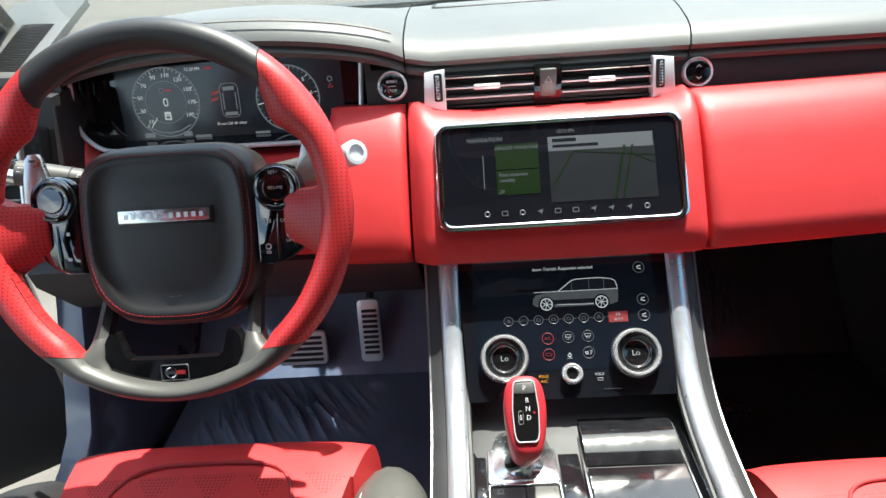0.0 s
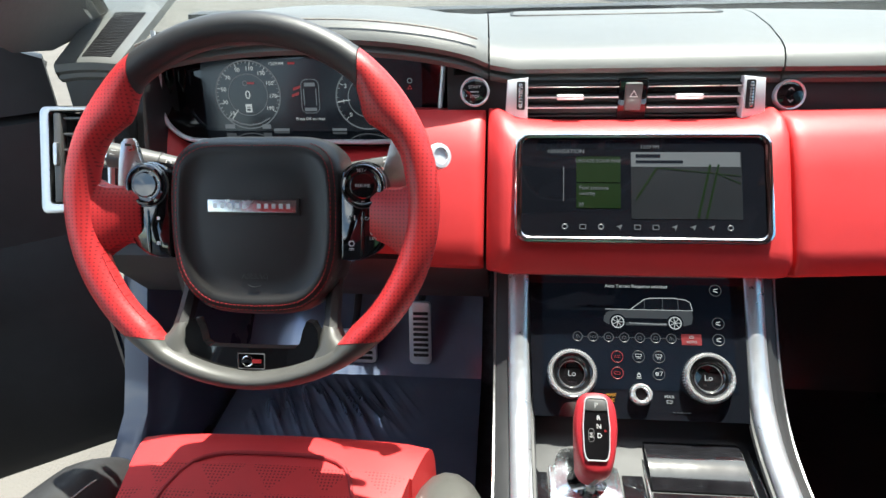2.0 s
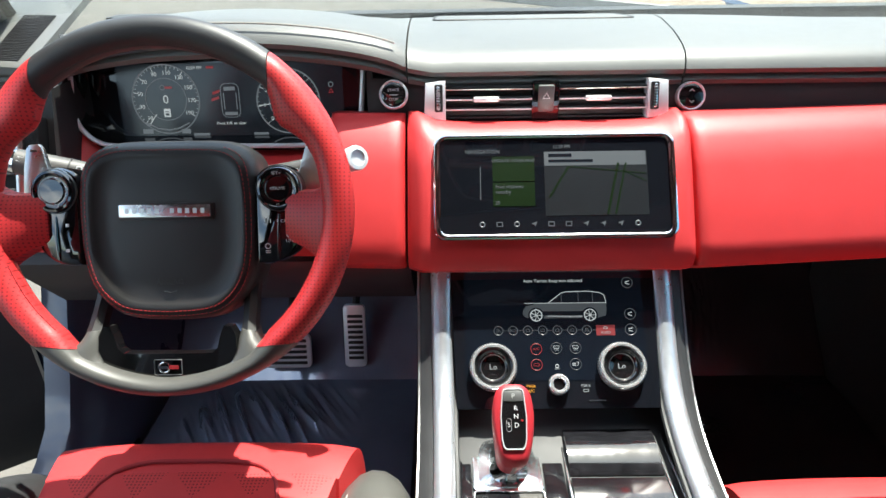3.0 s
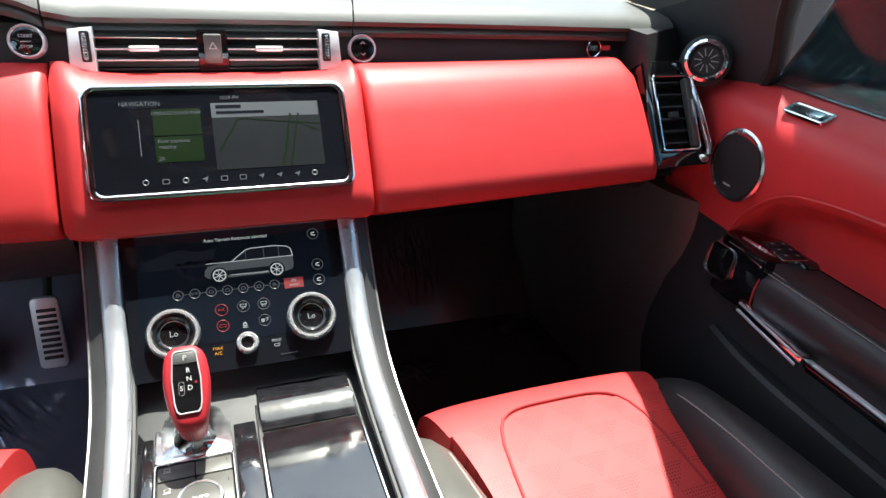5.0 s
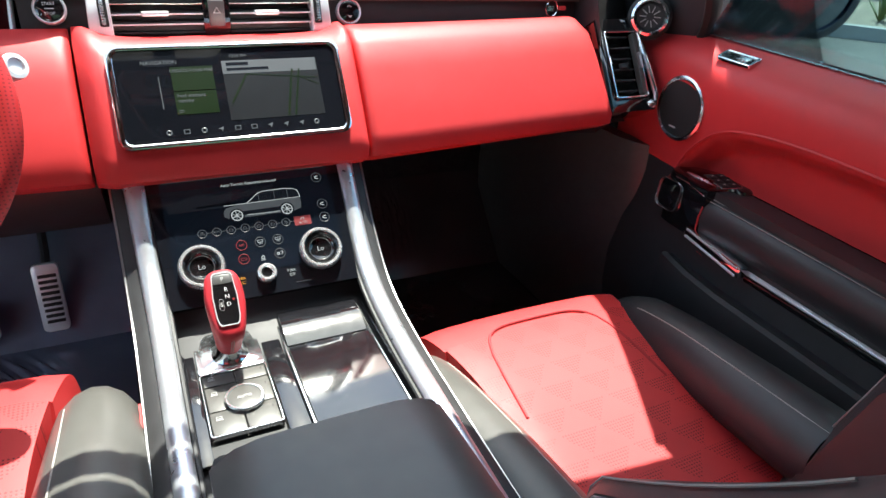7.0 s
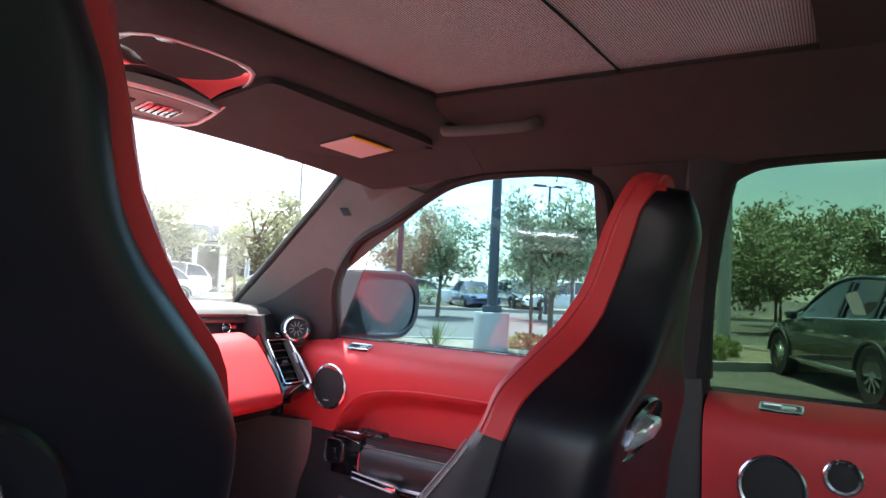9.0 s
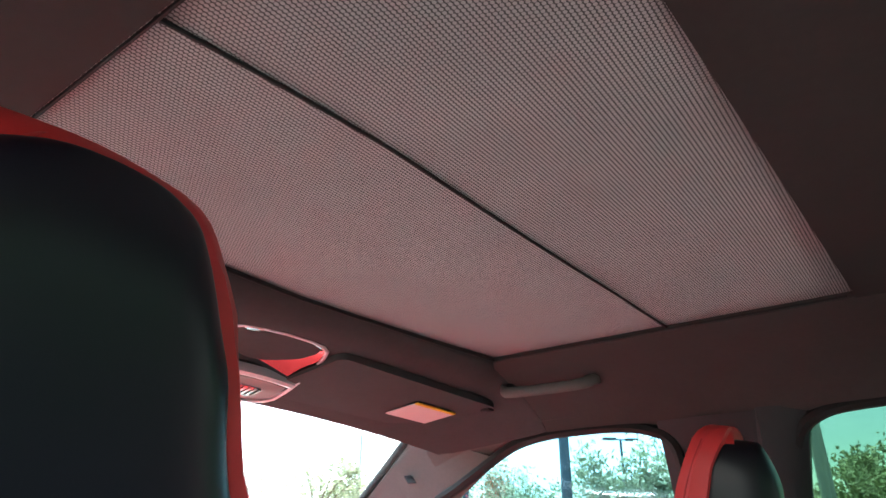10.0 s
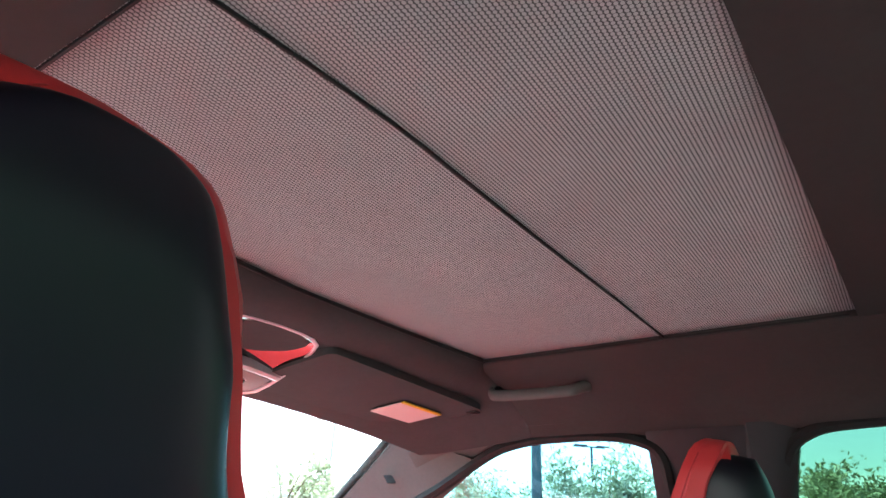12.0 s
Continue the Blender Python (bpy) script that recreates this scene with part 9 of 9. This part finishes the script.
def car(x, y, heading, paint, kind, label, length=4.8, width=1.86, height=1.46):
    """A parked car; heading: degrees, the way its nose points (0 is x)."""
    m = Matrix.Translation((x, y, 0)) @ Matrix.Rotation(radians(heading), 4, "Z")
    ob = thing("car", (x, y, 0), label, "car", "parked cars", m=m)
    k, W, H = length / 4.8, width / 2, height
    if kind == "suv":
        st = [(-2.40, 0.55, 0.95, 0.80), (-2.34, 0.40, 1.05, 0.90), (-2.0, 0.32, 1.08, 0.98), (-1.2, 0.28, 1.06, 1.0), (0.0, 0.27, 1.02, 1.0), (0.8, 0.28, 1.00, 1.0), (1.25, 0.30, 0.96, 0.99), (1.9, 0.32, 0.86, 0.95), (2.25, 0.36, 0.72, 0.84), (2.38, 0.46, 0.60, 0.68)]
        gh = [(-2.28, 1.12, 0.60), (-2.02, H - 0.24, 0.60), (-1.55, H - 0.08, 0.64), (-0.7, H, 0.66), (-0.05, H - 0.02, 0.66), (0.50, H - 0.17, 0.68), (1.40, 1.00, 0.74)]
    else:
        st = [(-2.40, 0.50, 0.86, 0.74), (-2.33, 0.38, 0.92, 0.88), (-1.9, 0.28, 0.95, 0.97), (-1.2, 0.24, 0.95, 1.0), (0.0, 0.22, 0.92, 1.0), (0.8, 0.22, 0.90, 1.0), (1.3, 0.25, 0.86, 0.99), (1.9, 0.28, 0.78, 0.95), (2.25, 0.32, 0.68, 0.82), (2.38, 0.42, 0.58, 0.68)]
        gh = [(-1.75, 0.95, 0.72), (-1.25, H - 0.10, 0.60), (-0.6, H, 0.62), (0.1, H - 0.01, 0.62), (0.45, H - 0.08, 0.60), (1.20, 0.90, 0.72)]
    # rounded lengthwise
    st = [(a[0], a[1], a[2], b[1]) for a, b in zip(spline([(q[0], q[1], q[2]) for q in st], 30), spline([(q[0], q[3], 0) for q in st], 30))]
    gh = spline(gh, 19)
    bm = bmesh.new()
    rows = []
    for px, lo, hi, w in st:
        w *= W
        rows.append([(px * k, -w * 0.94, lo), (px * k, -w, lo + 0.12), (px * k, -w, lerp(lo, hi, 0.62)), (px * k, -w * 0.95, hi - 0.03), (px * k, -w * 0.84, hi), (px * k, 0, hi + 0.03), (px * k, w * 0.84, hi), (px * k, w * 0.95, hi - 0.03), (px * k, w, lerp(lo, hi, 0.62)), (px * k, w, lo + 0.12), (px * k, w * 0.94, lo)])
    loft(bm, rows)
    part("body", bm, paint, ob, local=True)
    bm = bmesh.new()
    rows = []
    for px, z, w in gh:
        zb = 0.90
        rows.append([(px * k, -W * 0.88, zb - 0.02), (px * k, -W * lerp(0.88, w / 0.74 * 0.72, 1) - 0.0, z - 0.03), (px * k, -W * w * 0.8, z), (px * k, 0, z + 0.02), (px * k, W * w * 0.8, z), (px * k, W * w / 0.74 * 0.72, z - 0.03), (px * k, W * 0.88, zb - 0.02)])
    loft(bm, rows)
    part("windows", bm, DARKGLASS, ob, "dark glass house", local=True)
    bm = bmesh.new()
    rows = []
    for px, z, w in gh[4:-5]:
        rows.append([(px * k, -W * w * 0.97, z - 0.025), (px * k, -W * w * 0.8, z + 0.012), (px * k, 0, z + 0.032), (px * k, W * w * 0.8, z + 0.012), (px * k, W * w * 0.97, z - 0.025)])
    sheet(bm, rows, (0, 0, -0.02))
    part("roof", bm, paint, ob, local=True)
    for s in (1, -1):
        for px in ((-1.15, -0.25) if kind == "suv" else (-0.30,)):
            bm = bmesh.new()
            sweep(bm, [(px * k, s * W * 0.90, 0.93), (px * k - 0.10, s * W * 0.70, H - 0.07)], 0.028, 6)
            part("window_post", bm, paint, ob, local=True)
        bm = bmesh.new()
        sweep(bm, [(px * k, s * W * (0.80 + 0.06 * i / 18 if i in (0, 18) else w * 0.985), z - 0.012) for i, (px, z, w) in enumerate(gh)], 0.026, 6)
        part("roof_rail", bm, paint, ob, local=True)
        bm = bmesh.new()
        sweep(bm, [(px * k, s * W * 0.915, z) for px, z in ((-1.95, 1.08), (-1.2, 1.045), (0.0, 1.01), (1.05, 0.985))] if kind == "suv" else [(px * k, s * W * 0.915, z) for px, z in ((-1.5, 0.95), (0.0, 0.92), (1.0, 0.89))], 0.012, 6)
        part("window_strip", bm, SATIN, ob, local=True)
        bm = bmesh.new()
        box(bm, (0.78 * k, s * (W + 0.07), 1.02 if kind == "suv" else 0.95), (0.12, 0.16, 0.12), 0.03)
        part("side_mirror", bm, paint, ob, local=True)
        for px in (0.25, -0.75):
            bm = bmesh.new()
            box(bm, (px * k, s * (W + 0.004), 0.80), (0.18, 0.02, 0.03), 0.008)
            part("door_handle", bm, SATIN, ob, local=True)
        bm = bmesh.new()
        box(bm, (0, s * W * 0.97, 0.34), (2.1 * k, 0.05, 0.05), 0.015)
        part("sill_trim", bm, SATIN if kind == "suv" else paint, ob, local=True)
        for px in (1.42, -1.40):
            r = 0.36 if kind == "suv" else 0.33
            wm = Matrix.Translation((px * k, s * (W - 0.10), r)) @ Matrix.Rotation(-s * math.pi / 2, 4, "X")
            bm = bmesh.new()
            lathe(bm, [(r * 0.66, -0.10), (r * 0.94, -0.10), (r, -0.06), (r, 0.07), (r * 0.94, 0.11), (r * 0.68, 0.105), (r * 0.66, 0.06)], 32, wm)
            w_ = part("wheel", bm, RUBBER, ob, local=True)
            bm = bmesh.new()
            lathe(bm, [(r * 0.67, 0.0), (r * 0.67, 0.095), (r * 0.62, 0.10), (r * 0.60, 0.06), (r * 0.15, 0.05), (0, 0.05)], 32, wm)
            part("rim", bm, RUBBER, w_, local=True)
            bm = bmesh.new()
            for q in range(10):
                box(bm, (r * 0.36, 0, 0.085), (r * 0.52, 0.030, 0.02), 0.0, wm @ Matrix.Rotation(q * 0.628, 4, "Z"))
            lathe(bm, [(r * 0.16, 0.05), (r * 0.16, 0.10), (0, 0.10)], 14, wm)
            part("spokes", bm, SATIN, w_, local=True)
            bm = bmesh.new()
            pts = [(px * k + (r + 0.05) * math.cos(a), s * (W + 0.004), r + (r + 0.05) * math.sin(a)) for a in seq(0.05, math.pi - 0.05, 14)]
            sweep(bm, pts, 0.03, 6, (0, 1, 0))
            part("wheel_arch", bm, RUBBER, ob, local=True)
    bm = bmesh.new()
    box(bm, (2.36 * k, 0, 0.55), (0.05, W * 1.2, 0.14), 0.02)
    part("grille", bm, RUBBER, ob, local=True)
    for s in (1, -1):
        bm = bmesh.new()
        box(bm, (2.24 * k, s * W * 0.66, 0.68), (0.18, 0.30, 0.10), 0.03)
        part("headlight", bm, DARKGLASS, ob, local=True)
        bm = bmesh.new()
        box(bm, (-2.34 * k, s * W * 0.68, 0.82), (0.10, 0.30, 0.12), 0.03)
        part("tail_light", bm, RED, ob, local=True)
    return ob


suv = car(10.80, -1.08, 24.5, DARKPAINT, "suv", "dark green-black parked crossover with a paper in its window", 4.8, 1.90, 1.62)
bm = bmesh.new()
box(bm, (-0.72, 0.80, 1.22), (0.34, 0.012, 0.36), 0.0, Matrix.Translation((-0.72, 0.80, 1.22)) @ Matrix.Rotation(radians(-18), 4, "X") @ Matrix.Rotation(radians(8), 4, "Y") @ Matrix.Translation((0.72, -0.80, -1.22)))
part("window_paper", bm, LABEL, suv, "white paper sheet", local=True)
car(14.5, 22.1, 146, SILVERPAINT, "sedan", "pale silver sedan parked by the road")
car(27.6, 18.9, 135, WHITEPAINT, "sedan", "white sedan parked in the far row")
car(29.6, 15.9, 225, BLUEPAINT, "sedan", "blue sedan parked in the far row")
car(31.8, 14.2, 225, DARKPAINT, "suv", "dark crossover parked in the far row", 4.7, 1.88, 1.66)
car(31.5, 11.6, 135, WHITEPAINT, "suv", "white crossover parked in the far row", 4.7, 1.88, 1.66)
car(35.0, 8.0, 225, DARKPAINT, "sedan", "dark sedan parked in the far row")
car(19.5, 28.5, 160, WHITEPAINT, "suv", "white truck-like car by the building", 5.2, 1.95, 1.75)
car(26.0, 27.5, 150, WHITEPAINT, "sedan", "white sedan by the building")

# dealer building
bd = thing("building", (26.5, 37.5, 0), "low white showroom with grey fascia and glass front", "building")
BM = Matrix.Translation((27.0, 38.0, 0)) @ Matrix.Rotation(radians(-36), 4, "Z")
bm = bmesh.new()
box(bm, (0, 3.0, 1.9), (14, 6, 3.8), 0.02, BM)
part("wall", bm, STUCCO, bd)
bm = bmesh.new()
box(bm, (0, -0.4, 3.95), (14.8, 1.6, 1.1), 0.03, BM)
part("fascia", bm, SLATE, bd)
for k in range(8):
    x = -6.2 + 1.75 * k
    bm = bmesh.new()
    box(bm, (x, -0.03, 1.7), (1.45, 0.08, 2.9), 0.0, BM)
    wi = part("window", bm, DARKGLASS, bd)
    bm = bmesh.new()
    ring_plate(bm, rrect(1.55, 3.0, 0.01, 1), rrect(1.4, 2.86, 0.01, 1), 0, 0.08, BM @ Matrix.Translation((x, -0.05, 1.7)) @ Matrix.Rotation(math.pi / 2, 4, "X"))
    part("window_frame", bm, SATIN, wi)
for k in range(5):
    bm = bmesh.new()
    box(bm, (-7.0 + 3.5 * k, -0.9, 1.75), (0.4, 0.4, 3.5), 0.02, BM)
    part("column", bm, STUCCO, bd)
